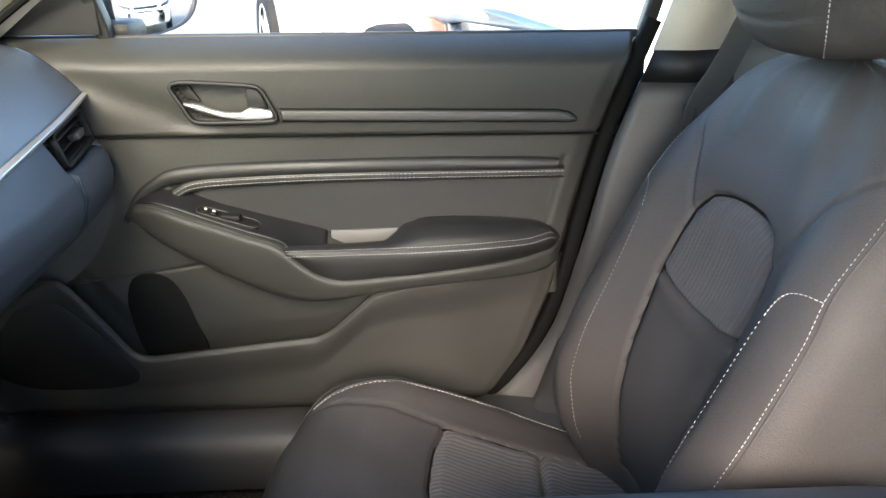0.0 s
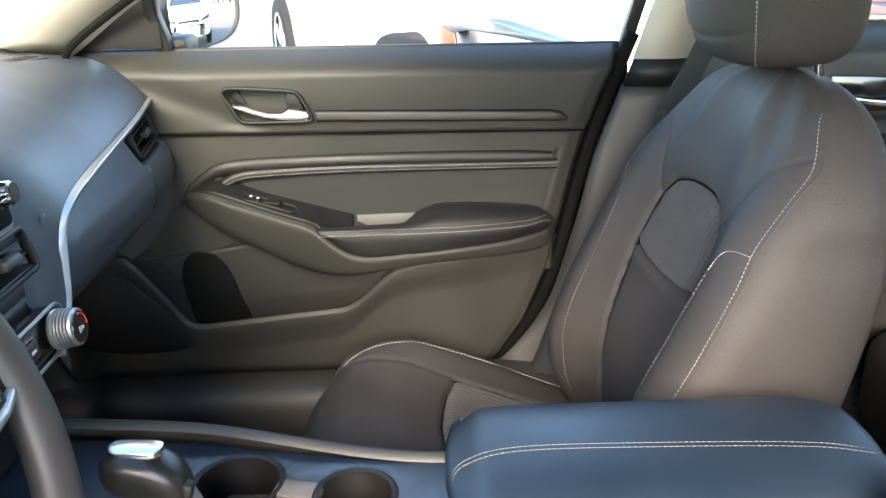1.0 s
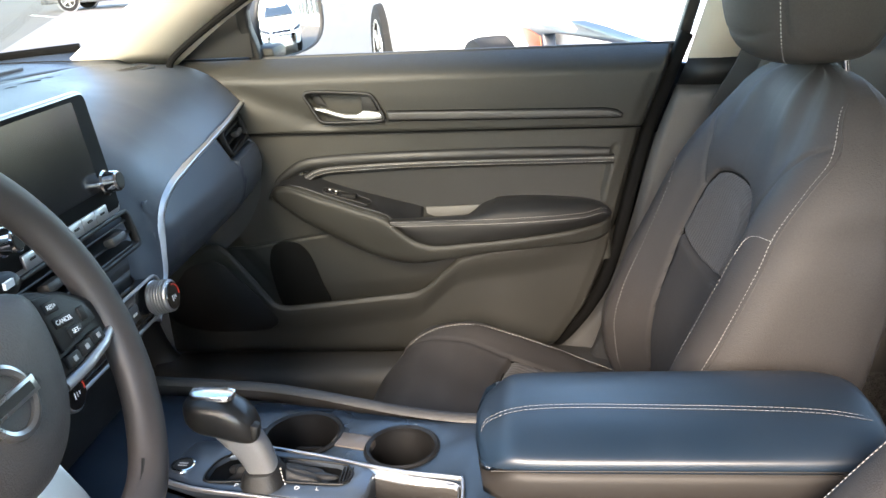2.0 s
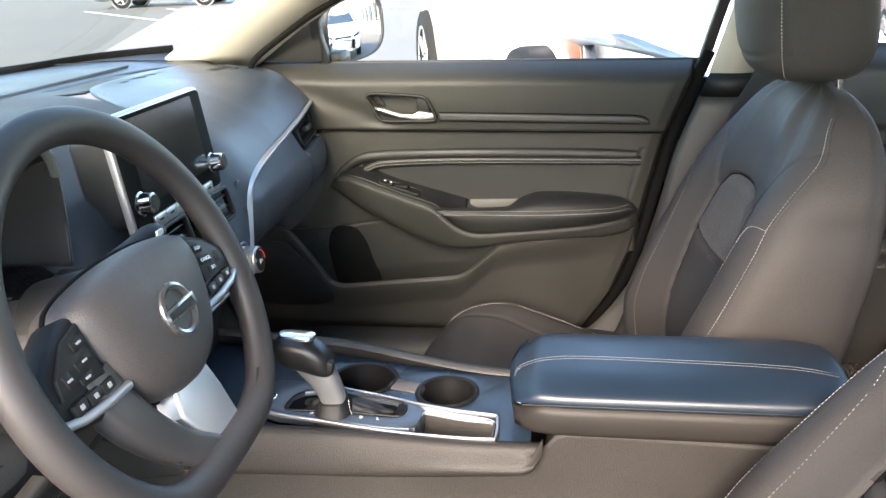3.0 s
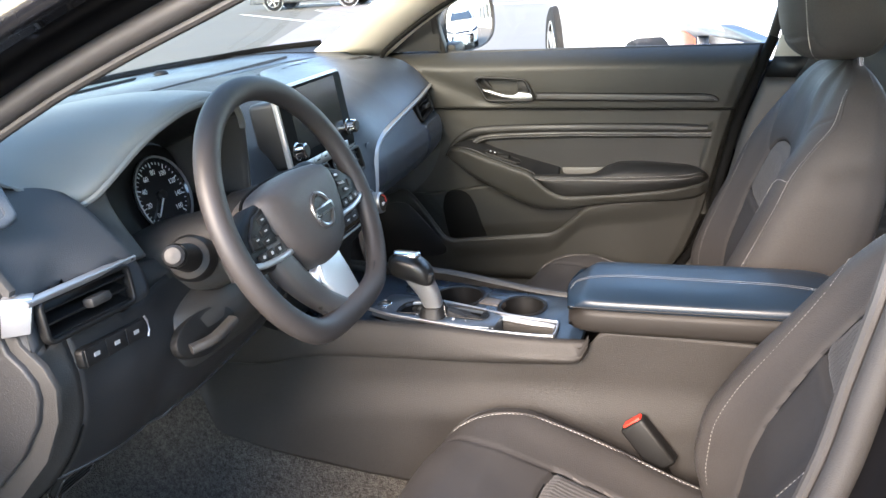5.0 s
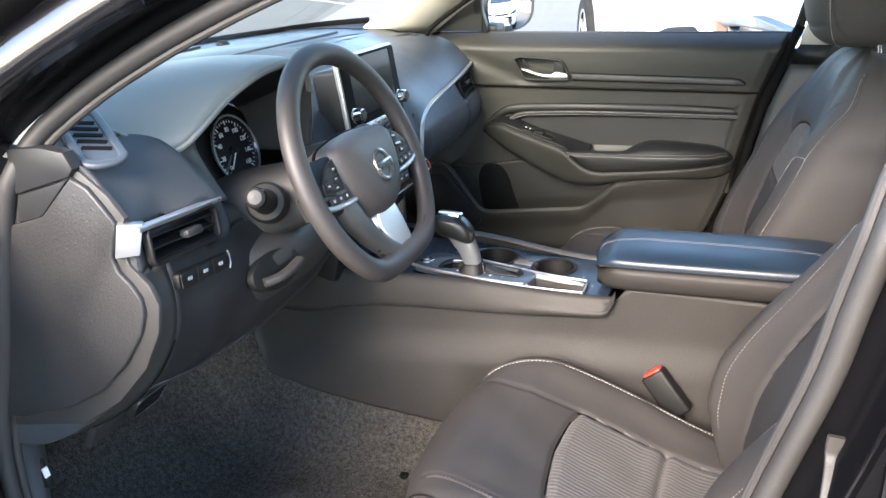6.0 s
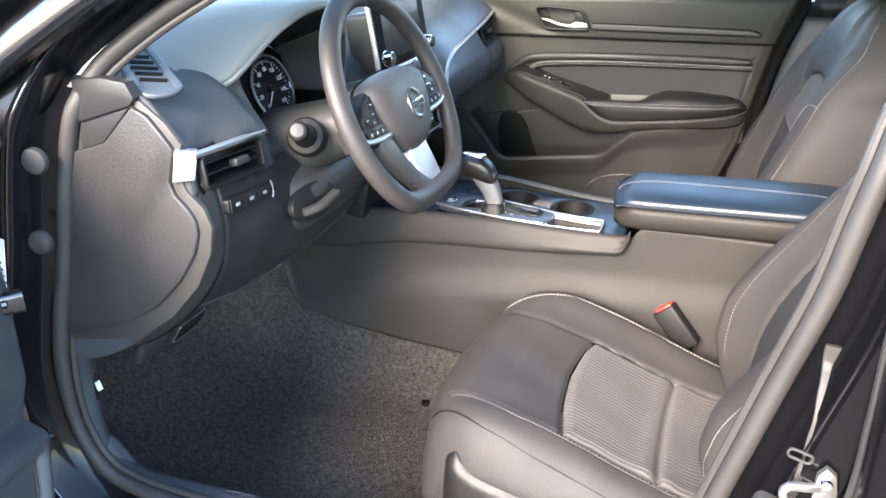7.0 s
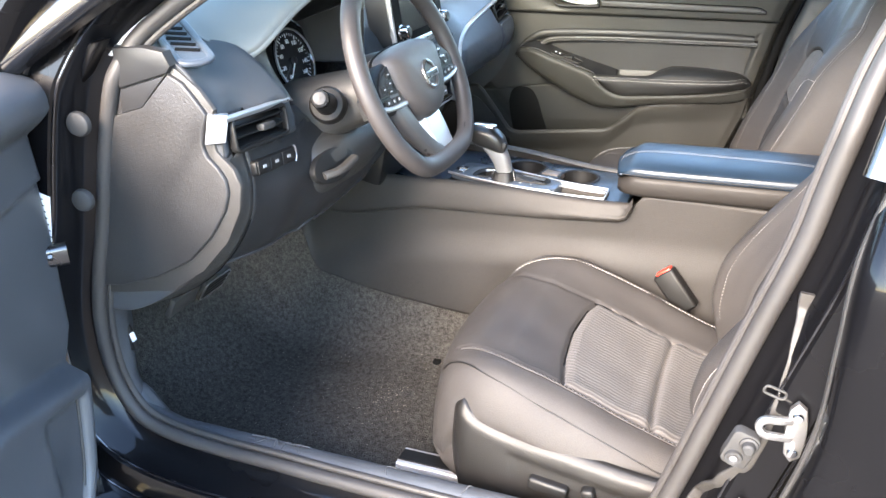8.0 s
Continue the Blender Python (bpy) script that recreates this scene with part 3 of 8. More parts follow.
Z = 0.905 - 0.11 * (np.abs(Y) / 0.9) ** 4 - 0.20 * step(-X, 1.0, 2.1) ** 1.2 + 0.012 * np.exp(-((np.abs(Y) - 0.62) / 0.05) ** 2)
grid("bonnet", np.stack([X, Y, Z - 0.02], -1), M_PAINT, shell, "glossy black bonnet", solid=0.004)
for s in (-1, 1):
    wx = np.linspace(-2.0, -0.80, 30)
    wz = np.linspace(0, 1, 12)
    X, T = np.meshgrid(wx, wz, indexing="ij")
    ze = 0.965 - 0.13 - 0.16 * step(-X, 1.0, 2.1)
    Z = 0.25 * (1 - T) + (ze + 0.10 * step(X, -1.3, -0.8)) * T
    grid("wing", np.stack([X, s * (0.925 - 0.045 * T ** 4 - 0.02 * (1 - T)), Z], -1), M_PAINT, shell, "glossy black front wing")
cowl = np.array([[(-1.13, y, 0.955), (-1.07, y, 0.968), (-0.99, y, 0.985)] for y in np.linspace(-0.78, 0.78, 20)])
grid("cowl", cowl, M_PLASTIC_D, shell, "black plastic cowl below the windscreen")
# firewall and rear closure
block("firewall", (0.02, 1.5, 0.62), pose(-1.12, 0, 0.66), M_PLASTIC_D, shell, "", 0.004)
block("rear_shelf", (0.5, 1.3, 0.02), pose(1.62, 0, 0.98), M_PLASTIC_D, shell, "", 0.004)
block("rear_bulkhead", (0.02, 1.46, 0.78), pose(1.46, 0, 0.62), M_PLASTIC_D, shell, "", 0.004)

# details of the jamb: plugs, striker, switch, slot, label
PLUG = ((-0.671, -0.776, 0.940, 0.019), (-0.696, -0.776, 0.818, 0.018))
for x, y, z, r in PLUG:
    m = axes((x, y - 0.012, z), (0.97, 0.2, 0.12), (-0.1, 0, 1))
    turned("plug", [(0, 0.006), (r * 0.7, 0.006), (r * 0.9, 0.004), (r, 0.0), (r, -0.004)], m, M_RUBBER, shell, "round grey rubber plug in the jamb")

JY = -0.826
sk = thing("door_striker", "bright zinc door striker loop bolted to the pillar", "door latch")
base = [(0.0, 0.040), (0.010, 0.032), (0.013, 0.012), (0.013, -0.012), (0.010, -0.032), (0.0, -0.040), (-0.008, -0.030), (-0.010, 0.0), (-0.008, 0.030)]
SM = Matrix(((1, 0, 0, 0.338), (0, 0, -1, JY - 0.006), (0, 1, 0, 0.667), (0, 0, 0, 1)))
plate("base_plate", base[::-1], SM, 0.008, M_STEEL, sk, "zinc base plate", 0.002)
sweep("loop", spline([(0.334, JY - 0.006, 0.684), (0.322, JY - 0.010, 0.684), (0.306, JY - 0.012, 0.683), (0.300, JY - 0.012, 0.674), (0.306, JY - 0.012, 0.664), (0.322, JY - 0.010, 0.662), (0.336, JY - 0.006, 0.660)], 30), rrect(0.009, 0.007, 0.002), M_STEEL, sk, "flat bright loop", up=(0, 1, 0))
for dz in (-0.024, 0.024):
    turned("bolt", [(0, 0.006), (0.005, 0.006), (0.006, 0.004), (0.006, 0)], SM @ pose(0.001, dz, 0.0005), M_CHROME, sk, "bolt head", 12)
sweep("jamb_slot", [SM @ Vector((-0.026 + x * math.cos(-0.3) - y * math.sin(-0.3), 0.047 + x * math.sin(-0.3) + y * math.cos(-0.3), -0.005)) for x, y in rrect(0.024, 0.010, 0.004)], circle(0.0017, 8), M_RUBBER, shell, "small slot with a raised dark rim", closed=True, up=(0, 1, 0))
dsw = thing("door_switch", "grey door contact switch with two round buttons", "switch")
DS = Matrix(((0.94, 0.34, 0, 0.284), (0, 0, -1, JY - 0.012), (-0.34, 0.94, 0, 0.634), (0, 0, 0, 1)))
plate("switch_body", rrect(0.032, 0.050, 0.008), DS, 0.014, M_RUBBER, dsw, "grey rubber switch body", 0.003)
turned("plunger", [(0, 0.012), (0.005, 0.012), (0.007, 0.010), (0.008, 0.003), (0.0105, 0.002), (0.011, 0)], DS @ pose(0.005, 0.012, 0), M_RUBBER, dsw, "black round plunger", 20)
turned("screw_seat", [(0.005, 0.002), (0.007, 0.004), (0.0095, 0.004), (0.0105, 0)], DS @ pose(-0.002, -0.012, 0), M_RUBBER, dsw, "steel ring", 20)
turned("screw", [(0, 0.003), (0.0045, 0.003), (0.0055, 0)], DS @ pose(-0.002, -0.012, 0.0005), M_CHROME, dsw, "bright screw head", 14)
c = spline([(0.232, 0.484), (0.258, 0.536), (0.284, 0.584), (0.303, 0.625), (0.314, 0.672), (0.320, 0.709), (0.325, 0.742), (0.330, 0.775), (0.333, 0.812)], 60)
wob = np.interp(np.linspace(0, 1, 60), [0, 0.12, 0.25, 0.36, 0.5, 0.62, 0.75, 0.88, 1], [0.9, 1.5, 1.9, 1.3, 0.9, 0.7, 0.75, 1.1, 1.3]) * (1 + 0.08 * np.sin(np.arange(60) * 0.9) + 0.06 * np.sin(np.arange(60) * 0.37))
sweep("seam_sealer", [(x, float(np.interp((x - 0.205 - 0.31 * (z - 0.471)) * 0.95, [0.026, 0.034, 0.045, 0.085], [-0.765, -0.80, -0.815, -0.822])) - 0.001, z) for x, z in c], rrect(0.012, 0.004, 0.0018), M_PUTTY, shell, "grey brushed seam sealer on the jamb", up=(0, 1, 0), scale=wob)
tri_ = plate("warning_label", [(-0.011, -0.010), (0.011, -0.010), (0.0, 0.011)], Matrix(((1, 0, 0, 0.291), (0, 0, -1, JY - 0.003), (0, 1, 0, 0.548), (0, 0, 0, 1))), 0.001, M_PAPER, shell, "white edged yellow warning triangle")
plate("warning_field", [(-0.008, -0.008), (0.008, -0.008), (0.0, 0.008)], Matrix(((1, 0, 0, 0.291), (0, 0, -1, JY - 0.0036), (0, 1, 0, 0.548), (0, 0, 0, 1))), 0.0005, M_YELLOW, tri_, "yellow field")
# labels and hinge on the front pillar
for x, z, h, lz in ((-0.741, 0.80, 0.078, 14), (-0.768, 0.655, 0.050, 12)):
    lb = block("jamb_label", (0.026, 0.001, h), pose(x, -0.826, z, 0, lz, 0), M_PAPER, shell, "white paper label with small dark bars", 0)
    for i in range(7):
        block("label_bar", (0.014, 0.0006, 0.002), pose(x, -0.8268, z - h * 0.4 + h * 0.8 * i / 6, 0, lz, 0), M_PLASTIC_D, lb, "", 0)
hg = sweep("hinge", [(-0.715, -0.822, 0.742), (-0.735, -0.845, 0.742), (-0.755, -0.86, 0.742)], rrect(0.024, 0.034, 0.008), M_PAINT, shell, "black painted door hinge", up=(0, 0, 1))
turned("hinge_bolt", [(0, 0.006), (0.006, 0.006), (0.007, 0)], axes((-0.722, -0.846, 0.745), (0.8, -0.6, 0), (0, 0, 1)), M_PAINT, hg, "bolt head", 8)
kl = thing("kick_latch", "small dark kick panel catch with a white mark", "catch")
block("catch_body", (0.030, 0.012, 0.052), pose(-0.765, -0.695, 0.51, 0, -14), M_PLASTIC_D, kl, "dark catch body", 0.004)
block("catch_mark", (0.003, 0.009, 0.016), pose(-0.7495, -0.697, 0.515, 0, -14), M_INK, kl, "white catch mark", 0)


# ---- doors ----
XR = [(0.38, 0.075), (0.406, 0.094), (0.498, 0.162), (0.604, 0.205), (0.739, 0.236), (0.865, 0.270), (1.0, 0.320), (1.03, 0.332)]
RIM = [(-0.72, 0.610), (-0.60, 0.664), (-0.575, 0.662), (-0.555, 0.645), (-0.478, 0.553), (-0.462, 0.535), (-0.445, 0.5265), (-0.425, 0.524), (-0.155, 0.5485), (-0.138, 0.551), (-0.116, 0.563), (-0.057, 0.625), (0.0, 0.640), (0.26, 0.660)]


def belt_z(x):
    return 1.022 - 0.0125 * (x + 0.62)


def line_z(x):
    return 0.876 - 0.0195 * (x + 0.25)


HANDLE = [(-0.374, 0.953), (-0.368, 0.959), (-0.352, 0.9605), (-0.30, 0.957), (-0.252, 0.952), (-0.240, 0.944), (-0.229, 0.922), (-0.2225, 0.907), (-0.228, 0.900), (-0.28, 0.8995), (-0.338, 0.901), (-0.350, 0.909), (-0.362, 0.931)]
INSET = [(-0.40, 0.815), (0.21, 0.815), (0.186, 0.715), (-0.02, 0.70), (-0.2, 0.70), (-0.40, 0.78)]


def door_y(x, z):
    """The inner face of the passenger door, as its y at (x, z)."""
    d = 0.006 * step(z, 0.86, 0.95)
    d = d - 0.055 * np.clip((z - belt_z(x) + 0.045) / 0.045, 0, 1) ** 2
    d = d + 0.011 * step(z - line_z(x), -0.001, 0.003)
    fold = seg_dist(x, z, [(-0.66, 1.03), (-0.50, 0.959), (-0.383, 0.914), (-0.33, 0.885)])
    d = d - 0.006 * np.exp(-(fold / 0.022) ** 2) * step(z - line_z(x), 0.0, 0.02)
    d = d - 0.008 * step(-sd(x, z, INSET), 0.0, 0.006)
    rim = np.interp(x, [p[0] for p in RIM], [p[1] for p in RIM])
    d = d - 0.012 * step(rim - z, -0.03, 0.03)
    d = d - 0.030 * step(-sd(x, z, HANDLE), 0.0, 0.005)
    # slanted pillar-side border of the padded field
    d = d - 0.003 * np.exp(-(seg_dist(x, z, [(0.214, 0.83), (0.186, 0.717), (0.19, 0.70)]) / 0.0035) ** 2)
    d = d - 0.003 * np.exp(-(seg_dist(x, z, [(-0.62, 0.632), (-0.466, 0.652), (-0.374, 0.665), (-0.30, 0.674)]) / 0.0025) ** 2)
    return 0.745 - d


def pocket_y(x, down):
    """The front of the map pocket, as its y at x and the depth below its rim."""
    d = 0.041 + 0.004 * step(down, 0.0, 0.008) - 0.012 * step(down, 0.012, 0.07)
    return 0.745 - d * (1 - 0.75 * step(x, 0.0, 0.20))


door = thing("passenger_door", "closed dark grey front door with padded armrest and stitched trim", "car door")
zs = np.unique(np.concatenate([np.linspace(0.385, 1.022, 190), np.linspace(0.515, 0.665, 70)]))
ss = np.linspace(0, 1, 230)
S, Z = np.meshgrid(ss, zs, indexing="ij")
xr = np.interp(Z, [k[0] for k in XR], [k[1] for k in XR])
X = -0.72 + S * (xr + 0.72)
Z = np.where(Z > 0.95, 0.95 + (Z - 0.95) / 0.072 * (belt_z(X) - 0.95), Z)
Y = door_y(X, Z)
Y = Y + 0.03 * step(S, 0.985, 1.0) + 0.004 * step(S, 0.96, 0.985)
grid("door_panel", np.stack([X, Y, Z], -1), M_DOORTRIM, door, "grained dark grey door panel with a map pocket")
# front wall of the map pocket, with a rounded lip at its rim
V_, S_ = np.meshgrid(np.concatenate([np.linspace(0, 0.03, 8), np.linspace(0.045, 1, 60)]), np.linspace(0, 1, 260), indexing="ij")
px = -0.72 + S_ * 0.98
rimz = np.interp(px, [p[0] for p in RIM], [p[1] for p in RIM])
pz = rimz - V_ * (rimz - 0.385)
px = -0.72 + S_ * (np.interp(pz, [k[0] for k in XR], [k[1] for k in XR]) + 0.72)
py = pocket_y(px, rimz - pz) + 0.05 * step(0.445 - pz, 0.0, 0.065) ** 2 + 0.03 * step(S_, 0.985, 1.0) + 0.004 * step(S_, 0.96, 0.985)
lip_ = np.stack([px[0], py[0] + 0.007, pz[0] - 0.004], -1)[None]
lip2 = np.stack([px[0], py[0] + 0.004, pz[0] + 0.0012], -1)[None]
inn_ = np.stack([px[0], py[0] + 0.008, pz[0] - 0.06], -1)[None]
grid("map_pocket", np.concatenate([inn_, lip_, lip2, np.stack([px, py, pz], -1)]), M_DOORTRIM, door, "grained front wall of the map pocket")
# Black bead along the step: shadow of the overlapping upper panel
gx_ = np.linspace(-0.70, 0.262, 60)
sweep("panel_shadow", [(x, 0.7375, line_z(x)) for x in gx_], circle(0.0017, 6), M_GAP, door, "black line for the shadow under the upper panel")
# black gap and outer skin behind the panel
xr2 = spline([(k[1] + 0.012, k[0]) for k in XR], 40)
sweep("door_edge", [(x, 0.772, z) for x, z in xr2], rrect(0.024, 0.03, 0.008), M_GAP, door, "black rubber edge of the door", up=(0, 1, 0))
block("door_skin", (1.18, 0.02, 0.70), pose(-0.22, 0.90, 0.61), M_PAINT, door, "glossy black outer door skin", 0.008)
# window frame, sail and glass
sweep("belt_seal", [(x, 0.806, belt_z(x) - 0.004) for x in np.linspace(-0.66, 0.345, 30)], rrect(0.014, 0.012, 0.004), M_RUBBER, door, "black rubber belt line seal", up=(0, 0, 1))
plate("sail", [(-0.655, 1.028), (-0.478, 1.026), (-0.478, 1.135)], Matrix(((1, 0, 0, 0), (0, 0, -1, 0.772), (0, 1, 0, 0), (0, 0, 0, 1))), 0.014, M_PLASTIC_D, door, "black plastic mirror sail panel", 0.003)
WF = [(-0.478, 1.02), (-0.478, 1.135), (-0.30, 1.215), (0.0, 1.315), (0.24, 1.36), (0.40, 1.345), (0.41, 1.28), (0.365, 1.12), (0.338, 1.01)]
wf = spline(WF, 60)
sweep("window_frame", [(x, 0.80 - 0.5 * lean(z), z) for x, z in wf], rrect(0.022, 0.03, 0.005), M_PLASTIC_D, door, "black door window frame", up=(0, 1, 0))
wg = np.array([[(x, 0.806 - 0.5 * lean(z), z) for z in np.linspace(1.02, 1.02 + h, 6)] for x, h in ((-0.47, 0.115), (-0.3, 0.195), (0.0, 0.295), (0.24, 0.335), (0.34, 0.30), (0.36, 0.13))])
gl = grid("pane", wg, M_GLASS, door, "clear closed side window glass")
gl.visible_shadow = False

# padded roll with a double row of stitches
roll = spline([(-0.474, 0.745), (-0.455, 0.776), (-0.425, 0.800), (-0.378, 0.817), (-0.24, 0.8225), (0.0, 0.8225), (0.203, 0.818)], 80)
rs = np.concatenate([np.linspace(0.35, 1, 14), np.ones(60), np.linspace(1, 0.75, 6)])
sweep("padded_roll", [(x, 0.743, z) for x, z in roll], [(0.0125 * math.cos(a), 0.009 * math.sin(a)) for a in np.linspace(0, 2 * math.pi, 14, endpoint=False)], M_VINYL, door, "padded black vinyl roll with white stitching", up=(0, 1, 0), scale=rs)
for dz in (0.0, -0.0065):
    st = spline([(-0.392, 0.790 + dz), (-0.365, 0.8025 + dz), (-0.311, 0.808 + dz), (-0.137, 0.8115 + dz), (0.212, 0.8085 + dz)], 120)
    stitches("stitching", [(x, 0.7348, z) for x, z in st], (0, -1, 0.0), M_THREAD, door)
lip = spline([(-0.392, 0.7865), (-0.365, 0.799), (-0.311, 0.8045), (-0.137, 0.808), (0.212, 0.805)], 60)
sweep("stitched_lip", [(x, 0.744, z) for x, z in lip], rrect(0.018, 0.016, 0.006), M_VINYL, door, "folded vinyl seam under the roll", up=(0, 1, 0))
ins = np.array([[(x, 0.7485, z) for z in np.linspace(zl, 0.803, 8)] for x, zl in ((-0.40, 0.77), (-0.3, 0.735), (-0.2, 0.70), (0.0, 0.70), (0.1, 0.705), (0.186, 0.715))])
grid("vinyl_field", ins, M_VINYL, door, "smooth black vinyl field")

# armrest moulding, switch panel, pad and grab cup
ARM_Y = [(-0.476, 0.744), (-0.455, 0.722), (-0.42, 0.703), (-0.30, 0.686), (-0.22, 0.678), (-0.10, 0.675), (0.0, 0.677), (0.10, 0.688), (0.17, 0.706), (0.195, 0.720), (0.208, 0.742)]
ARM_TOP = [(-0.476, 0.757), (-0.455, 0.771), (-0.43, 0.7765), (-0.352, 0.756), (-0.286, 0.734), (-0.226, 0.7125), (-0.205, 0.694), (-0.176, 0.672), (-0.131, 0.660), (-0.055, 0.665), (0.032, 0.671), (0.12, 0.678), (0.208, 0.690)]
ARM_BACK = [(-0.476, 0.762), (-0.447, 0.785), (-0.41, 0.794), (-0.317, 0.764), (-0.231, 0.738), (-0.161, 0.718), (-0.10, 0.69), (0.208, 0.70)]
ARM_LOW = [(-0.476, 0.752), (-0.463, 0.745), (-0.403, 0.706), (-0.338, 0.671), (-0.279, 0.641), (-0.215, 0.618), (-0.18, 0.614), (-0.147, 0.616), (-0.057, 0.630), (0.06, 0.639), (0.177, 0.647), (0.208, 0.660)]
rows, panel_ = [], []
for x in np.linspace(-0.476, 0.208, 110):
    yf, z1, z0, zb = (float(keyed(k, x)) for k in (ARM_Y, ARM_TOP, ARM_BACK, ARM_LOW))
    d = 0.745 - yf
    prof = spline([(0.752, z0), (yf + 0.45 * d + 0.004, z1 + (z0 - z1) * 0.42), (yf + 0.007, z1 + 0.001), (yf, z1 - 0.005), (yf + 0.001, z1 - 0.35 * (z1 - zb)), (yf + 0.12 * d, z1 - 0.75 * (z1 - zb)), (yf + 0.30 * d, zb + 0.004), (yf + 0.55 * d, zb), (0.752, zb + 0.006)], 34)
    rows.append([(x, y, z) for y, z in prof])
    if -0.452 < x < -0.162:
        top = [p for p in prof if p[0] > yf + 0.010 and p[1] > z1 - 0.002][:12]
        q = spline(top, 10)
        panel_.append([(x, y, z + 0.0014) for y, z in q])
grid("armrest", np.array(rows), M_DOORTRIM, door, "grained dark plastic armrest moulding")
grid("switch_panel", np.array(panel_), M_PANEL, door, "smooth black panel round the window switch", solid=0.002)
PAD_TOP = [(-0.224, 0.7125), (-0.09, 0.7145), (-0.062, 0.717), (-0.035, 0.7265), (-0.010, 0.7345), (0.035, 0.736), (0.124, 0.7315), (0.177, 0.7235), (0.198, 0.712), (0.2095, 0.700)]
rows = []
for x in np.linspace(-0.224, 0.2095, 90):
    yf, zl, zt = float(keyed(ARM_Y, x)) - 0.003, float(keyed(ARM_TOP, x)), float(keyed(PAD_TOP, x))
    yb = 0.702 + 0.047 * float(step(x, -0.075, -0.040))
    e = min(1.0, (x + 0.224) / 0.010, (0.2095 - x) / 0.012)
    zs = min(0.7125 + 0.006 * float(step(x, 0.15, 0.2)), zt - 0.001)
    prof = spline([(yb + 0.001, zl), (yb, zt - 0.006), (yb - 0.006, zt), (0.5 * (yb + yf) + 0.002, zt + 0.0005), (yf + 0.012, 0.4 * zt + 0.6 * zs + 0.002), (yf + 0.003, zs - 0.001), (yf - 0.001, zs - 0.008), (yf - 0.001, 0.5 * (zs + zl)), (yf + 0.004, zl + 0.003), (yf + 0.010, zl - 0.001), (yb, zl - 0.001)], 48)
    c = prof.mean(0)
    k = 0.25 + 0.75 * math.sqrt(max(0.0, 1 - (1 - max(0.0, e)) ** 2))
    rows.append([(x, c[0] + (y - c[0]) * k, c[1] + (z - c[1]) * k) for y, z in prof])
pad = np.array(rows)
grid("arm_pad", pad, M_VINYL, door, "padded black vinyl elbow rest with white stitching")
for dz in (0.0, -0.0075):
    xs = np.linspace(-0.220, 0.200, 90)
    run = [(x, float(keyed(ARM_Y, x)) - (0.0042 if dz else -0.0002), min(0.7115 + 0.006 * float(step(x, 0.15, 0.2)), float(keyed(PAD_TOP, x)) - 0.002) + dz) for x in xs]
    stitches("stitching", run, (0, -0.9, 0.4), M_THREAD, door, lift=0.0012, width=0.0009, length=0.0038)
sweep("pad_welt", [(x, float(keyed(ARM_Y, x)) - 0.0022, min(0.7078 + 0.006 * float(step(x, 0.15, 0.2)), float(keyed(PAD_TOP, x)) - 0.006)) for x in np.linspace(-0.219, 0.198, 60)], circle(0.0016, 6), M_VINYL, door, "welt between the stitch rows")
row = [(x, float(keyed(ARM_Y, x)) + 0.0065, float(keyed(ARM_TOP, x)) + 0.0008) for x in np.linspace(-0.43, -0.228, 60)]
stitches("stitching", row, (0, -0.5, 1), M_THREAD_D, door, width=0.0009, length=0.0034, gap=0.0016)
tilt = axes((-0.309, 0.7165, 0.7535), (1, -0.03, -0.315), (0, 1, 0.16))
tilt = tilt @ pose(0, 0, 0.0022)
swp = plate("switch_plate", rrect(0.098, 0.024, 0.0115, 5), tilt, 0.006, M_PLASTIC_D, door, "black window switch plate", 0.001)
sweep("switch_rim", [tilt @ Vector((x, y, 0.0004)) for x, y in rrect(0.099, 0.025, 0.012, 5)], circle(0.0007, 6), M_SEAL, swp, "thin pale rim of the plate", closed=True, up=tuple(tilt.to_3x3() @ Vector((0, 0, 1))))
block("window_switch", (0.030, 0.015, 0.009), tilt @ pose(0.004, 0, 0.002, 0, -14), M_PLASTIC_D, swp, "black window switch", 0.003)
block("lock_switch", (0.026, 0.016, 0.005), tilt @ pose(-0.030, 0, 0.001), M_GLOSS, swp, "small lock switch", 0.002)
for dx in (-0.006, 0.007):
    block("lock_mark", (0.004, 0.004, 0.0008), tilt @ pose(-0.030 + dx, 0, 0.0037), M_INK, swp, "white lock mark", 0)
plate("grab_cup", [(-0.156, 0.694), (-0.050, 0.696), (-0.040, 0.7205), (-0.156, 0.7195)], Matrix(((1, 0, 0, 0), (0, 0, -1, 0.741), (0, 1, 0, 0), (0, 0, 0, 1))), 0.004, M_GRAB, door, "pale lining of the grab handle", 0.001)
block("grab_floor", (0.120, 0.040, 0.004), pose(-0.100, 0.722, 0.692), M_PLASTIC_D, door, "dark floor of the grab handle", 0.001)

# inner handle with its bezel, and the thin trim strip
hb = spline([(x, z) for x, z in HANDLE], 48, True)
sweep("handle_bezel", [(x, 0.727, z) for x, z in hb], rrect(0.006, 0.010, 0.002), M_PLASTIC_D, door, "black handle surround", closed=True, up=(0, 1, 0))
plate("handle_cup", [(x, z) for x, z in spline(HANDLE, 40, True)], Matrix(((1, 0, 0, 0), (0, 0, -1, 0.757), (0, 1, 0, 0), (0, 0, 0, 1))), 0.004, M_DOORTRIM, door, "", 0.001)
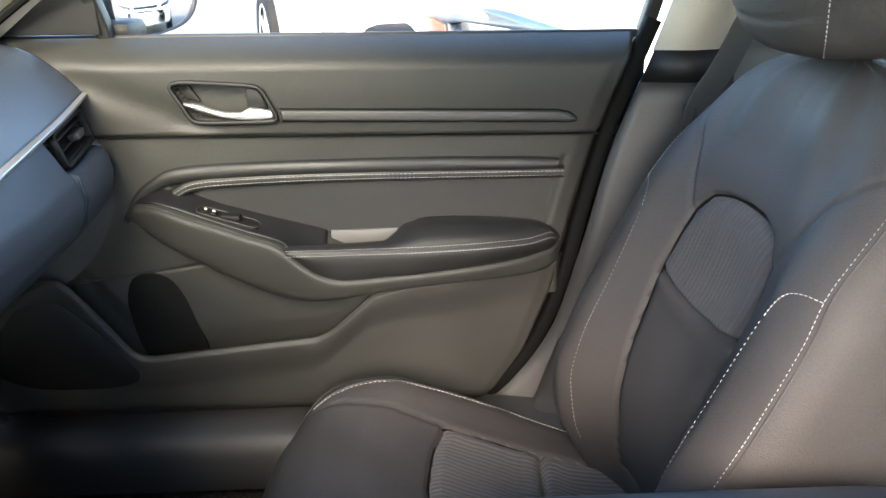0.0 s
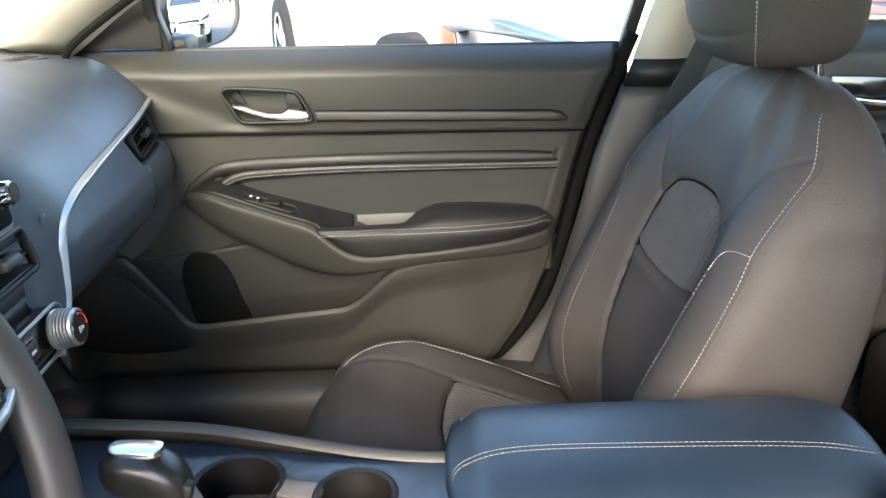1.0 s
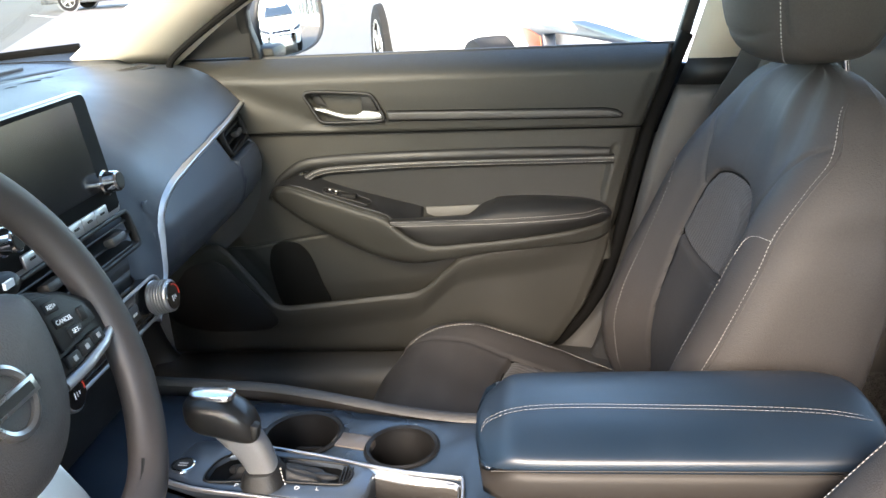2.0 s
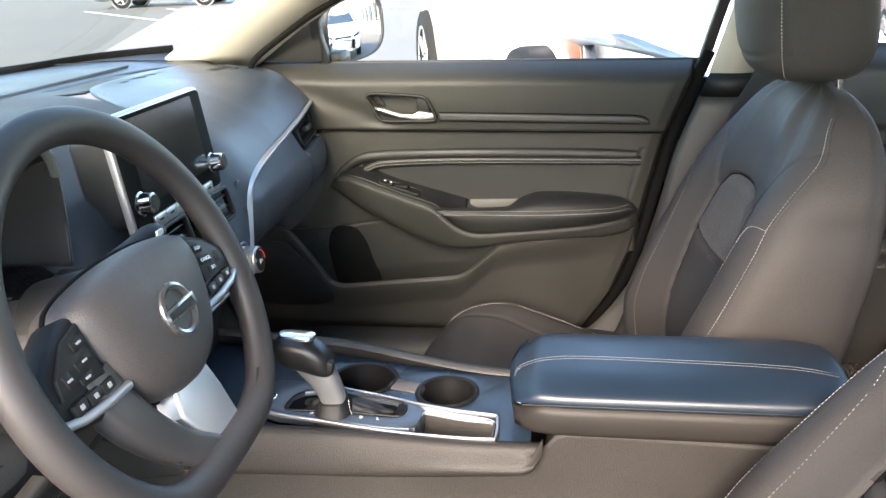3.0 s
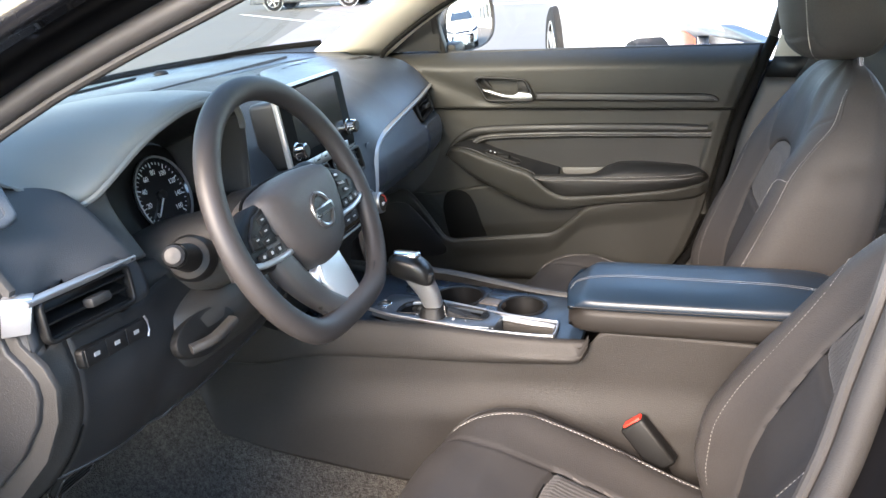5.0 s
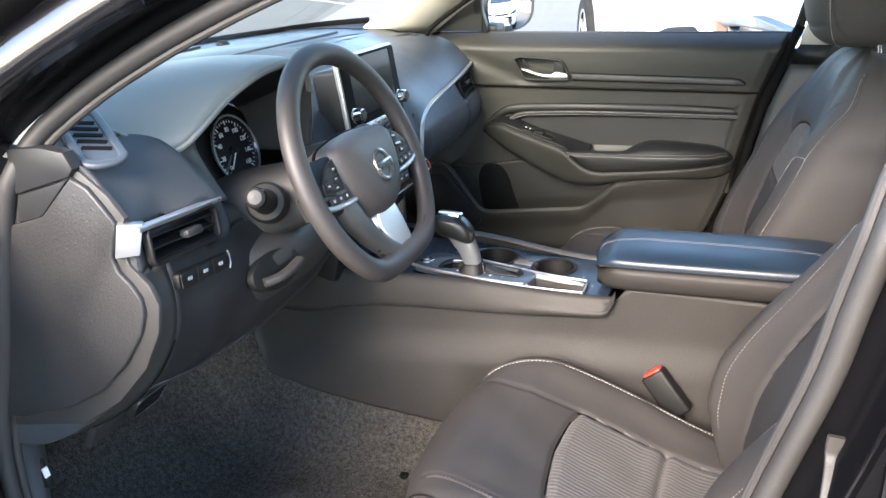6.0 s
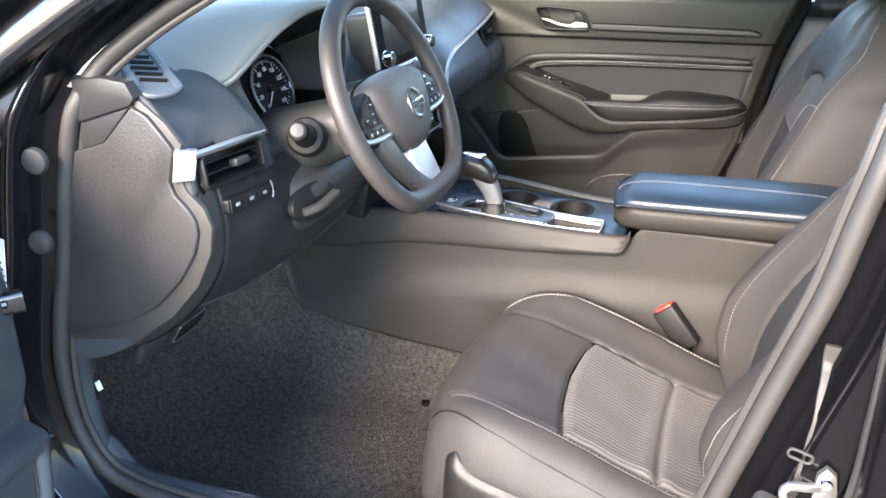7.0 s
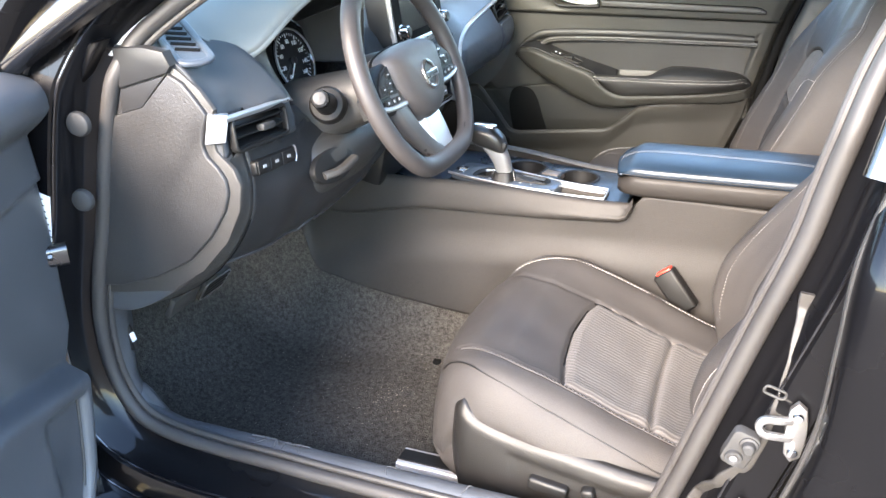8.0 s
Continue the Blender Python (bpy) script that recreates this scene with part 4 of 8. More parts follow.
LV = [(-0.360, 0.930), (-0.338, 0.9265), (-0.318, 0.919), (-0.298, 0.9135), (-0.276, 0.9125), (-0.268, 0.9165), (-0.262, 0.920), (-0.230, 0.9155), (-0.2265, 0.909), (-0.2285, 0.9035), (-0.250, 0.902), (-0.275, 0.9025), (-0.305, 0.907), (-0.336, 0.9175), (-0.356, 0.925)]
plate("handle_lever", LV[::-1], Matrix(((1, 0, 0, 0), (0, 0, -1, 0.7275), (0, 1, 0, 0), (0, 0, 0, 1))), 0.009, M_SPOKE, door, "bright satin chrome door lever", 0.003, 3)
plate("lock_tab", [(-0.266, 0.950), (-0.250, 0.948), (-0.243, 0.938), (-0.236, 0.9185), (-0.266, 0.9185)][::-1], Matrix(((1, 0, 0, 0), (0, 0, -1, 0.734), (0, 1, 0, 0), (0, 0, 0, 1))), 0.012, M_PLASTIC_D, door, "black lock tab", 0.003)
# Black wedge stands for the shade at one end of the cup
plate("cup_shade", [(-0.370, 0.953), (-0.355, 0.957), (-0.337, 0.929), (-0.357, 0.932)][::-1], Matrix(((1, 0, 0, 0), (0, 0, -1, 0.748), (0, 1, 0, 0), (0, 0, 0, 1))), 0.004, M_PLASTIC_D, door, "black wedge for the shade in the handle cup", 0.001)
TS = [(-0.216, 0.9165), (0.195, 0.9045), (0.214, 0.9005), (0.2245, 0.893), (0.2245, 0.8895), (0.215, 0.8885), (-0.214, 0.9005)]
plate("strip_gap", [(-0.217, 0.9185), (0.196, 0.9065), (0.216, 0.902), (0.2265, 0.8935), (0.2265, 0.8875), (0.215, 0.8863), (-0.215, 0.8985)], Matrix(((1, 0, 0, 0), (0, 0, -1, 0.7265), (0, 1, 0, 0), (0, 0, 0, 1))), 0.008, M_GAP, door, "dark gap round the trim strip", 0.001)
plate("trim_strip", TS, Matrix(((1, 0, 0, 0), (0, 0, -1, 0.722), (0, 1, 0, 0), (0, 0, 0, 1))), 0.012, M_PLASTIC, door, "slim raised trim strip", 0.0035, 3)

# speaker grille, and a flat black plate for the shaded bottle hollow
SPK = [(-0.715, 0.530), (-0.66, 0.612), (-0.60, 0.628), (-0.56, 0.600), (-0.478, 0.488), (-0.60, 0.470), (-0.69, 0.488)]
plate("speaker_grille", [tuple(p) for p in spline(SPK, 40, True)], Matrix(((1, 0, 0, 0), (0, 0, -1, 0.7015), (0, 1, 0, 0), (0, 0, 0, 1))), 0.008, M_PLASTIC_D, door, "black perforated speaker grille", 0.002)
BOT = [(-0.494, 0.59), (-0.488, 0.635), (-0.472, 0.651), (-0.448, 0.654), (-0.425, 0.648), (-0.405, 0.622), (-0.390, 0.576), (-0.374, 0.500), (-0.43, 0.49), (-0.475, 0.505)]
plate("hollow_shade", [tuple(p) for p in spline(BOT, 40, True)], Matrix(((1, 0, 0, 0), (0, 0, -1, 0.7435), (0, 1, 0, 0), (0, 0, 0, 1))), 0.006, M_HOLLOW, door, "flat black plate for the shaded bottle hollow", 0.002)

# outside mirror on the far door
MC = Vector((-0.447, 0.940, 1.083))
mm = axes(MC, (0.52, 0.85, 0.0), (-0.045, 0.0, 1.0))
mo = [(u * 0.097 * (1.0 if u > 0 else 0.92), v * 0.075 + 0.012 * u) for u, v in [(math.copysign(abs(math.cos(a)) ** 0.6, math.cos(a)), math.copysign(abs(math.sin(a)) ** 0.7, math.sin(a))) for a in np.linspace(0, 2 * math.pi, 40, endpoint=False)]]
P = []
for sc, w in ((0.93, -0.002), (0.96, 0.006), (1.0, 0.008), (1.03, -0.004), (1.0, -0.05), (0.85, -0.09), (0.5, -0.115), (0.02, -0.12)):
    P.append([mm @ Vector((u * sc, v * sc, w)) for u, v in mo])
grid("mirror_housing", np.array(P), M_PLASTIC, door, "black outside mirror housing", closed_v=True)
P = np.array([[mm @ Vector((u * k * 0.95, v * k * 0.95, 0.006 - ((u * k) ** 2 + (v * k) ** 2) / 2.6)) for u, v in mo] for k in np.linspace(0.001, 1, 14)])
grid("mirror_glass", P, M_MIRROR, door, "reflecting convex mirror glass", closed_v=True)
block("mirror_arm", (0.06, 0.09, 0.03), pose(-0.475, 0.85, 1.025), M_PLASTIC_D, door, "", 0.01)

# rear passenger door
rdoor = thing("rear_door", "closed dark grey rear door seen behind the seat", "car door")
x2, z2 = np.meshgrid(np.linspace(0.46, 1.38, 70), np.linspace(0.36, 1.035, 90), indexing="ij")
d2 = 0.006 * step(z2, 0.86, 0.95) - 0.055 * np.clip((z2 - 0.975) / 0.055, 0, 1) ** 2 + 0.010 * step(z2 - 0.868, -0.001, 0.003)
d2 = d2 + 0.045 * step(0.60 - z2, -0.004, 0.012) + 0.05 * np.exp(-((z2 - 0.68) / 0.035) ** 4) * step(x2, 0.55, 0.65)
grid("door_panel", np.stack([x2, 0.748 - d2, z2], -1), M_PLASTIC, rdoor, "grained dark grey door panel")
HB = [(0.685, 0.942), (0.70, 0.950), (0.83, 0.938), (0.845, 0.90), (0.835, 0.885), (0.72, 0.888), (0.70, 0.90)]
plate("handle_cup", [tuple(p) for p in spline(HB, 40, True)], Matrix(((1, 0, 0, 0), (0, 0, -1, 0.728), (0, 1, 0, 0), (0, 0, 0, 1))), 0.006, M_GLOSS, rdoor, "gloss black handle recess", 0.002)
lev2 = spline([(0.70, 0.722, 0.915), (0.75, 0.716, 0.905), (0.80, 0.714, 0.900), (0.835, 0.716, 0.897)], 14)
sweep("handle_lever", lev2, rrect(0.012, 0.014, 0.004), M_CHROME, rdoor, "bright chrome door lever", up=(0, 0, 1), scale=np.linspace(0.4, 1.1, 14))
sweep("trim_strip", spline([(0.845, 0.728, 0.905), (1.2, 0.726, 0.90)], 6), rrect(0.012, 0.012, 0.004), M_PLASTIC, rdoor, "slim raised trim strip")
sweep("padded_roll", spline([(0.60, 0.738, 0.80), (0.68, 0.734, 0.825), (1.2, 0.734, 0.825)], 24), circle(0.016, 10), M_VINYL, rdoor, "padded vinyl roll")
block("door_skin", (1.0, 0.02, 0.70), pose(0.92, 0.90, 0.61), M_PAINT, rdoor, "glossy black outer door skin", 0.008)
wg = np.array([[(x, 0.80 - 0.5 * lean(z), z) for z in np.linspace(1.02, 1.36, 6)] for x in (0.50, 0.8, 1.1, 1.35)])
gl = grid("pane", wg, M_GLASS, rdoor, "clear rear side window glass")
gl.visible_shadow = False
sweep("window_frame", [(x, 0.80 - 0.5 * lean(z), z) for x, z in ((0.50, 1.02), (0.56, 1.36), (1.0, 1.36), (1.40, 1.02))], rrect(0.022, 0.03, 0.005), M_PLASTIC_D, rdoor, "black rear window frame", up=(0, 1, 0))

nr = thing("rear_door", "closed glossy black rear door beside the open doorway", "car door")
ez = np.linspace(0.30, 0.985, 40)
ex_ = keyed([(0.30, 0.25), (0.42, 0.285), (0.55, 0.325), (0.683, 0.356), (0.797, 0.362), (0.894, 0.366), (0.985, 0.385)], ez)
prof_ = [(0.012, -0.835), (0.001, -0.860), (0.0, -0.878), (0.004, -0.890), (0.014, -0.899), (0.04, -0.903), (0.30, -0.915), (1.0, -0.90)]
P = np.array([[(x + a, y + 0.06 * step(z, 0.85, 0.99) ** 2 + 0.03 * step(0.5 - z, 0, 0.2), z) for a, y in prof_] for x, z in zip(ex_, ez)])
grid("door_skin", P, M_JAMB, nr, "glossy black outer door skin", sharp=50)
sweep("window_frame", [(0.385, -0.86, 0.98), (0.41, -0.83, 1.10), (0.455, -0.775, 1.25), (0.47, -0.74, 1.35)], rrect(0.06, 0.02, 0.006), M_GLOSS, nr, "gloss black window post", up=(0, 1, 0))
sweep("belt_strip", [(0.395, -0.862, 0.985), (0.9, -0.872, 0.99), (1.35, -0.865, 1.0)], rrect(0.014, 0.02, 0.004), M_CHROME, nr, "chrome belt line strip")
bp = np.array([[(0.372 + 0.30 * (z - 0.933) + w, -0.838 + 0.36 * max(0.0, z - 1.0) + 0.012 * w, z) for w in (0.0, 0.01, 0.10, 0.20, 0.30)] for z in np.linspace(0.93, 1.37, 14)])
grid("pillar_cover", bp, M_GAP, nr, "gloss black pillar cover", solid=0.008)
sweep("shut_seal", [(x + 0.004, -0.842, z) for x, z in zip(ex_, ez)], circle(0.005, 8), M_RUBBER, nr, "thin black shut line seal", up=(0, 1, 0))
wg = np.array([[(x + 0.2 * (z - 1), -0.85 + 0.3 * (z - 1.0), z) for z in np.linspace(0.985, 1.34, 5)] for x in (0.42, 0.8, 1.3)])
gl = grid("pane", wg, M_GLASS, nr, "clear rear side window glass")
gl.visible_shadow = False


# ---- seats ----
# backrest by height: (z, stitched edge x, rear x, half width, depth of the hollow)
BACK = [(0.40, 0.245, 0.42, 0.205, 0.03), (0.44, 0.222, 0.425, 0.226, 0.05), (0.50, 0.198, 0.435, 0.242, 0.062), (0.54, 0.197, 0.442, 0.246, 0.061), (0.615, 0.216, 0.454, 0.25, 0.050), (0.713, 0.260, 0.474, 0.251, 0.042), (0.80, 0.301, 0.490, 0.247, 0.034), (0.844, 0.322, 0.495, 0.240, 0.026), (0.88, 0.345, 0.497, 0.237, 0.014), (0.911, 0.366, 0.496, 0.224, 0.006), (0.95, 0.392, 0.492, 0.198, -0.006), (0.979, 0.412, 0.484, 0.169, -0.010), (0.996, 0.428, 0.474, 0.137, -0.008), (1.006, 0.440, 0.466, 0.092, -0.003), (1.012, 0.450, 0.456, 0.02, 0.0)]
BACK_INSERT = [(-0.108, 0.735), (-0.106, 0.79), (-0.096, 0.825), (-0.075, 0.847), (-0.04, 0.856), (0.0, 0.858), (0.04, 0.856), (0.075, 0.847), (0.096, 0.825), (0.106, 0.79), (0.108, 0.735), (0.102, 0.67), (0.094, 0.60), (0.092, 0.50), (0.095, 0.45), (-0.095, 0.45), (-0.092, 0.50), (-0.094, 0.60), (-0.102, 0.67)]
MID_SEAM = [(-0.108, 0.742), (-0.06, 0.731), (0.0, 0.727), (0.06, 0.731), (0.108, 0.742)]
NB = 150


def back_row(z):
    """Half a section of the backrest at one height: points (lat, x) from the middle of the front round to the middle of the rear."""
    e, xb, hw, h = [float(v) for v in keyed(BACK, z)]
    k = hw / 0.25
    thin = max(0.15, min(1.0, (xb - e) / 0.15))
    pts = [(0.0, e + h + 0.004), (0.05, e + h + 0.002), (0.095, e + h - 0.003), (0.135, e + 0.45 * h), (0.168, e + 0.04 * h - 0.004), (0.195, e - 0.004), (0.219, e + 0.003), (0.236, e + 0.018 * thin), (0.247, e + 0.048 * thin), (0.25, 0.5 * (e + xb) + 0.01), (0.247, xb - 0.04 * thin), (0.228, xb - 0.012 * thin), (0.15, xb), (0.0, xb + 0.004)]
    return spline([(a * k, b) for a, b in pts], NB)


def seat(y0, recline, lift, yaw, label, outer):
    """A front seat: cushion, backrest, head restraint, stitching; outer is the side of its door."""
    s = thing("car_seat", label, "car seat", group="front seats")
    piv = Matrix.Translation((0.30, 0, 0.44)) @ Matrix.Rotation(radians(recline), 4, "Y") @ Matrix.Translation((-0.30, 0, -0.44))
    R, T = np.array(piv.to_3x3()), np.array(piv.translation)

    def put(P, tilt=True):
        P = np.array(P, float)
        P[..., 0] -= yaw * P[..., 1] * (1 if tilt else 0)
        P = P @ R.T + T if tilt else P
        return P + np.array([0, y0, lift])

    zr = 0.40 + 0.612 * (1 - (1 - np.linspace(0, 1, 230)) ** 1.35)
    half = np.array([back_row(z) for z in zr])
    full = np.concatenate([half, half[:, ::-1][:, 1:-1] * np.array([-1, 1])], 1)
    lat, zc = full[..., 0], np.repeat(zr[:, None], full.shape[1], 1)
    P = np.stack([full[..., 1], lat, zc], -1)
    P[..., 2] += 0.010 * (1 - np.clip(np.abs(lat) / 0.25, 0, 1) ** 2) * step(zc, 0.93, 1.01)
    idx = np.arange(full.shape[1])
    front = np.repeat(((idx < 78) | (idx > full.shape[1] - 78))[None], len(zr), 0)
    dI = sd(lat, zc, BACK_INSERT)
    groove = 0.007 * np.exp(-(dI / 0.0035) ** 2) - 0.006 * step(-dI, 0.003, 0.022)
    dm = seg_dist(lat, zc, MID_SEAM)
    groove += (0.010 * np.exp(-(dm / 0.004) ** 2) - 0.0015 * np.exp(-((dm - 0.014) / 0.010) ** 2)) * (dI < 0.002)
    for sg in (-1, 1):
        sh_ = [(sg * 0.100, 0.815), (sg * 0.118, 0.855), (sg * 0.140, 0.895), (sg * 0.168, 0.930), (sg * 0.19, 0.945)]
        groove += 0.0045 * np.exp(-(seg_dist(lat, zc, sh_) / 0.003) ** 2)
    P[..., 0] += np.where(front, groove, 0)
    # slight slackness of the cover
    P[..., 0] += np.where(front, 0.0009 * np.sin(38 * lat + 21 * zc) * np.sin(27 * zc - 14 * lat), 0)
    W3 = put(P)
    mid_z = np.interp(np.abs(lat), [0.0, 0.06, 0.108], [0.727, 0.731, 0.742])
    up_in = (dI < 0) & front & (zc > mid_z)
    lo_in = (dI < 0) & front & (zc <= mid_z)
    grid("backrest", W3, M_SEAT, s, "charcoal leatherette backrest with side bolsters", closed_v=True, keep=~(up_in | lo_in))
    grid("back_insert", W3, M_CLOTH_SHADE, s, "ribbed upper backrest insert, its shade in the dark colour", closed_v=True, keep=up_in)
    grid("lumbar_insert", W3, M_LUMBAR, s, "plain dark cloth lower backrest insert", closed_v=True, keep=lo_in)

    def on_back(la, zz, out=0.0):
        """Places on the front of the backrest at (lat, z)."""
        res = []
        for a, z in zip(la, zz):
            r = back_row(z)
            k = int(np.argmax(r[:, 0]))
            res.append((float(np.interp(abs(a), r[:k, 0], r[:k, 1])) - out, a, z + 0.010 * (1 - min(1, abs(a) / 0.25) ** 2) * float(step(z, 0.93, 1.01))))
        return put(np.array(res))

    for sg in (-1, 1):
        zz = np.linspace(0.435, 0.985, 90)
        la = sg * keyed([(0.43, 0.195), (0.50, 0.216), (0.60, 0.226), (0.70, 0.229), (0.80, 0.224), (0.844, 0.216), (0.88, 0.213), (0.904, 0.208), (0.932, 0.199), (0.965, 0.172), (0.985, 0.150)], zz)
        run = on_back(la, zz, 0.0003)
        stitches("stitching", spline(run, 240), R @ np.array([-0.8, sg * 0.6, 0]), M_THREAD, s, lift=0.0006, width=0.0009, length=0.0036, gap=0.0018)
        sweep("piping", on_back(la + sg * 0.0035, zz, -0.0006), circle(0.0016, 6), M_SEAT, s, "raised seam piping")
        # short branch across the bolster, and the dim row along its crest
        br = spline([(sg * 0.2165, 0.838), (sg * 0.198, 0.838), (sg * 0.180, 0.830), (sg * 0.170, 0.808), (sg * 0.165, 0.77), (sg * 0.160, 0.70), (sg * 0.157, 0.62), (sg * 0.150, 0.54), (sg * 0.140, 0.46)], 80)
        run = on_back(br[:, 0], br[:, 1], 0.0003)
        stitches("stitching", run[:14], R @ np.array([-1, 0, 0]), M_THREAD, s, lift=0.0007, width=0.0009, length=0.0036, gap=0.0018)
        stitches("stitching", run[14:], R @ np.array([-1, -sg * 0.5, 0]), M_THREAD_D, s, lift=0.0007, width=0.0008, length=0.0040, gap=0.0026)
    ring = spline(BACK_INSERT, 150, True)
    sweep("insert_seam", on_back(ring[:, 0], ring[:, 1], -0.0065), circle(0.0022, 8), M_GAP, s, "sewn seam round the insert", closed=True, up=(1, 0.2, 0.1))
    ms = spline(MID_SEAM, 40)
    sweep("insert_seam", on_back(ms[:, 0], ms[:, 1], -0.0075), circle(0.0020, 8), M_GAP, s, "sewn seam across the insert", up=(1, 0, 0))
    # head restraint
    hc = np.array([0.412, 0, 1.122])
    th = np.linspace(-math.pi / 2, math.pi / 2, 60)
    ph = np.linspace(0, 2 * math.pi, 120, endpoint=False)
    TH, PH = np.meshgrid(th, ph, indexing="ij")

    def sp(v, p):
        return np.sign(v) * np.abs(v) ** p

    cz, cx, cy = sp(np.sin(TH), 0.7), sp(np.cos(TH), 0.50) * sp(np.cos(PH), 0.75), sp(np.cos(TH), 0.50) * sp(np.sin(PH), 0.62)
    wid = 0.128 * (1 + 0.10 * cz)
    Hd = np.stack([hc[0] + 0.085 * cx + 0.02 * (cy ** 2) * (cx > 0) - 0.012 * cz + 0.018 * (cy ** 2) * (cx < 0), hc[1] + wid * cy, hc[2] + 0.098 * cz], -1)
    gro = 0.004 * np.exp(-((np.abs(cy) - 0.80) / 0.025) ** 2)
    Hd[..., 0] += gro * np.sign(-cx)
    # seam round the lower front edge
    Hd[..., 0] += 0.003 * np.exp(-((cz + 0.62 - 0.25 * cy ** 2) / 0.03) ** 2) * (cx < 0)
    grid("head_restraint", put(Hd), M_SEAT, s, "charcoal leatherette head restraint", closed_v=True)
    for sg in (-1, 1):
        k = np.linspace(-1.35, 1.35, 90)
        q = math.asin(0.80 ** (1 / 0.62))
        php = (math.pi - q) if sg > 0 else (math.pi + q)
        c0, c1 = sp(np.cos(k), 0.50) * sp(np.array(math.cos(php)), 0.75), sp(np.cos(k), 0.50) * sp(np.array(math.sin(php)), 0.62)
        c2 = sp(np.sin(k), 0.7)
        L = np.stack([hc[0] + 0.085 * c0 + 0.018 * c1 ** 2 - 0.012 * c2 - 0.001, 0.128 * (1 + 0.10 * c2) * c1, hc[2] + 0.098 * c2], -1)
        stitches("stitching", put(L), R @ np.array([-1, sg * 0.7, 0]), M_THREAD, s, lift=0.0009, width=0.0010, length=0.0036, gap=0.0018)
        p0, p1 = put(np.array([[0.462, sg * 0.070, 0.99], [0.446, sg * 0.070, 1.10]]))
        sweep("post", np.linspace(p0, p1, 4), circle(0.0062, 12), M_CHROME, s, "chrome head restraint post")
        bm_ = Matrix.Translation((-yaw * sg * 0.07, y0, lift)) @ piv @ pose(0.460, sg * 0.070, 0.998)
        block("post_sleeve", (0.030, 0.046, 0.016), bm_, M_PLASTIC_D, s, "black plastic post sleeve", 0.005)
    # cushion: (x, stitched crest z, middle z, half width), lengthwise
    CU = [(-0.250, 0.350, 0.375, 0.215), (-0.245, 0.395, 0.418, 0.228), (-0.235, 0.440, 0.455, 0.240), (-0.217, 0.482, 0.484, 0.250), (-0.190, 0.512, 0.503, 0.257), (-0.15, 0.529, 0.513, 0.264), (-0.10, 0.534, 0.513, 0.268), (-0.05, 0.528, 0.503, 0.270), (0.0, 0.512, 0.487, 0.270), (0.05, 0.493, 0.466, 0.269), (0.11, 0.468, 0.440, 0.267), (0.16, 0.447, 0.422, 0.263), (0.21, 0.428, 0.408, 0.258), (0.34, 0.40, 0.395, 0.22)]
    xs_c = -0.250 + 0.590 * np.linspace(0, 1, 210) ** 1.5
    rows = []
    for x in xs_c:
        t_, c_, hw = [float(v) for v in keyed(CU, x)]
        k, zb = hw / 0.27, 0.295 + 0.03 * float(step(-x, 0.2, 0.262))
        d = max(0.25, min(1.0, (t_ - zb) / 0.15))
        rows.append(spline([(a * k, b) for a, b in [(0.0, c_), (0.06, c_ + 0.001), (0.11, c_ + 0.10 * (t_ - c_) + 0.002), (0.15, c_ + 0.50 * (t_ - c_)), (0.185, c_ + 0.92 * (t_ - c_)), (0.205, t_), (0.228, t_ - 0.007 * d), (0.249, t_ - 0.030 * d), (0.262, t_ - 0.060 * d), (0.265, t_ - 0.085 * d), (0.254, t_ - 0.125 * d), (0.235, zb), (0.0, zb)]], NB))
    half = np.array(rows)
    full = np.concatenate([half, half[:, ::-1][:, 1:-1] * np.array([-1, 1])], 1)
    lat, zz = full[..., 0], full[..., 1]
    sag = 0.5 * (keyed([k[:2] for k in CU], xs_c) - keyed([(k[0], k[2]) for k in CU], xs_c)) if recline else 0.0 * xs_c
    zz = zz - sag[:, None] * step(lat * outer, 0.09, 0.20)
    X0 = np.repeat(xs_c[:, None], full.shape[1], 1)
    xx = X0 + 0.055 * np.clip(np.abs(lat) / 0.26, 0, 1) ** 2.2 * (1 - step(X0, -0.27, 0.02))
    idx = np.arange(full.shape[1])
    top_ = np.repeat(((idx < 74) | (idx > full.shape[1] - 74))[None], len(xs_c), 0)
    if recline:
        # the worn outer side lies flat, so the insert reaches out to the stitched seam
        ins_o = [(-0.186, 0.010), (-0.10, -0.008), (-0.01, -0.016), (0.07, -0.010), (0.115, 0.002), (0.118, 0.12), (0.118, 0.35), (-0.186, 0.35), (-0.186, 0.12)]
        cover_seams = [[(-0.186, 0.010), (-0.186, -0.053), (-0.172, -0.10), (-0.157, -0.135), (-0.142, -0.19)], [(0.115, 0.002), (0.113, -0.062), (0.128, -0.13), (0.148, -0.20), (0.153, -0.235)]]
    else:
        ins_o = [(-0.138, 0.012), (-0.08, -0.006), (0.0, -0.014), (0.08, -0.006), (0.138, 0.012), (0.142, 0.12), (0.142, 0.35), (-0.142, 0.35), (-0.142, 0.12)]
        cover_seams = [[(sg * 0.138, 0.012), (sg * 0.152, -0.06), (sg * 0.160, -0.13), (sg * 0.162, -0.19), (sg * 0.155, -0.235)] for sg in (-1, 1)]
    dI = sd(lat, xx, ins_o)
    g = 0.007 * np.exp(-(dI / 0.0035) ** 2) - 0.006 * step(-dI, 0.003, 0.02)
    tr_ = np.abs(xx - 0.146 - 0.25 * lat ** 2)
    g += (0.011 * np.exp(-(tr_ / 0.0045) ** 2) - 0.003 * np.exp(-((tr_ - 0.018) / 0.012) ** 2)) * ((lat > ins_o[8][0]) & (lat < ins_o[5][0]))
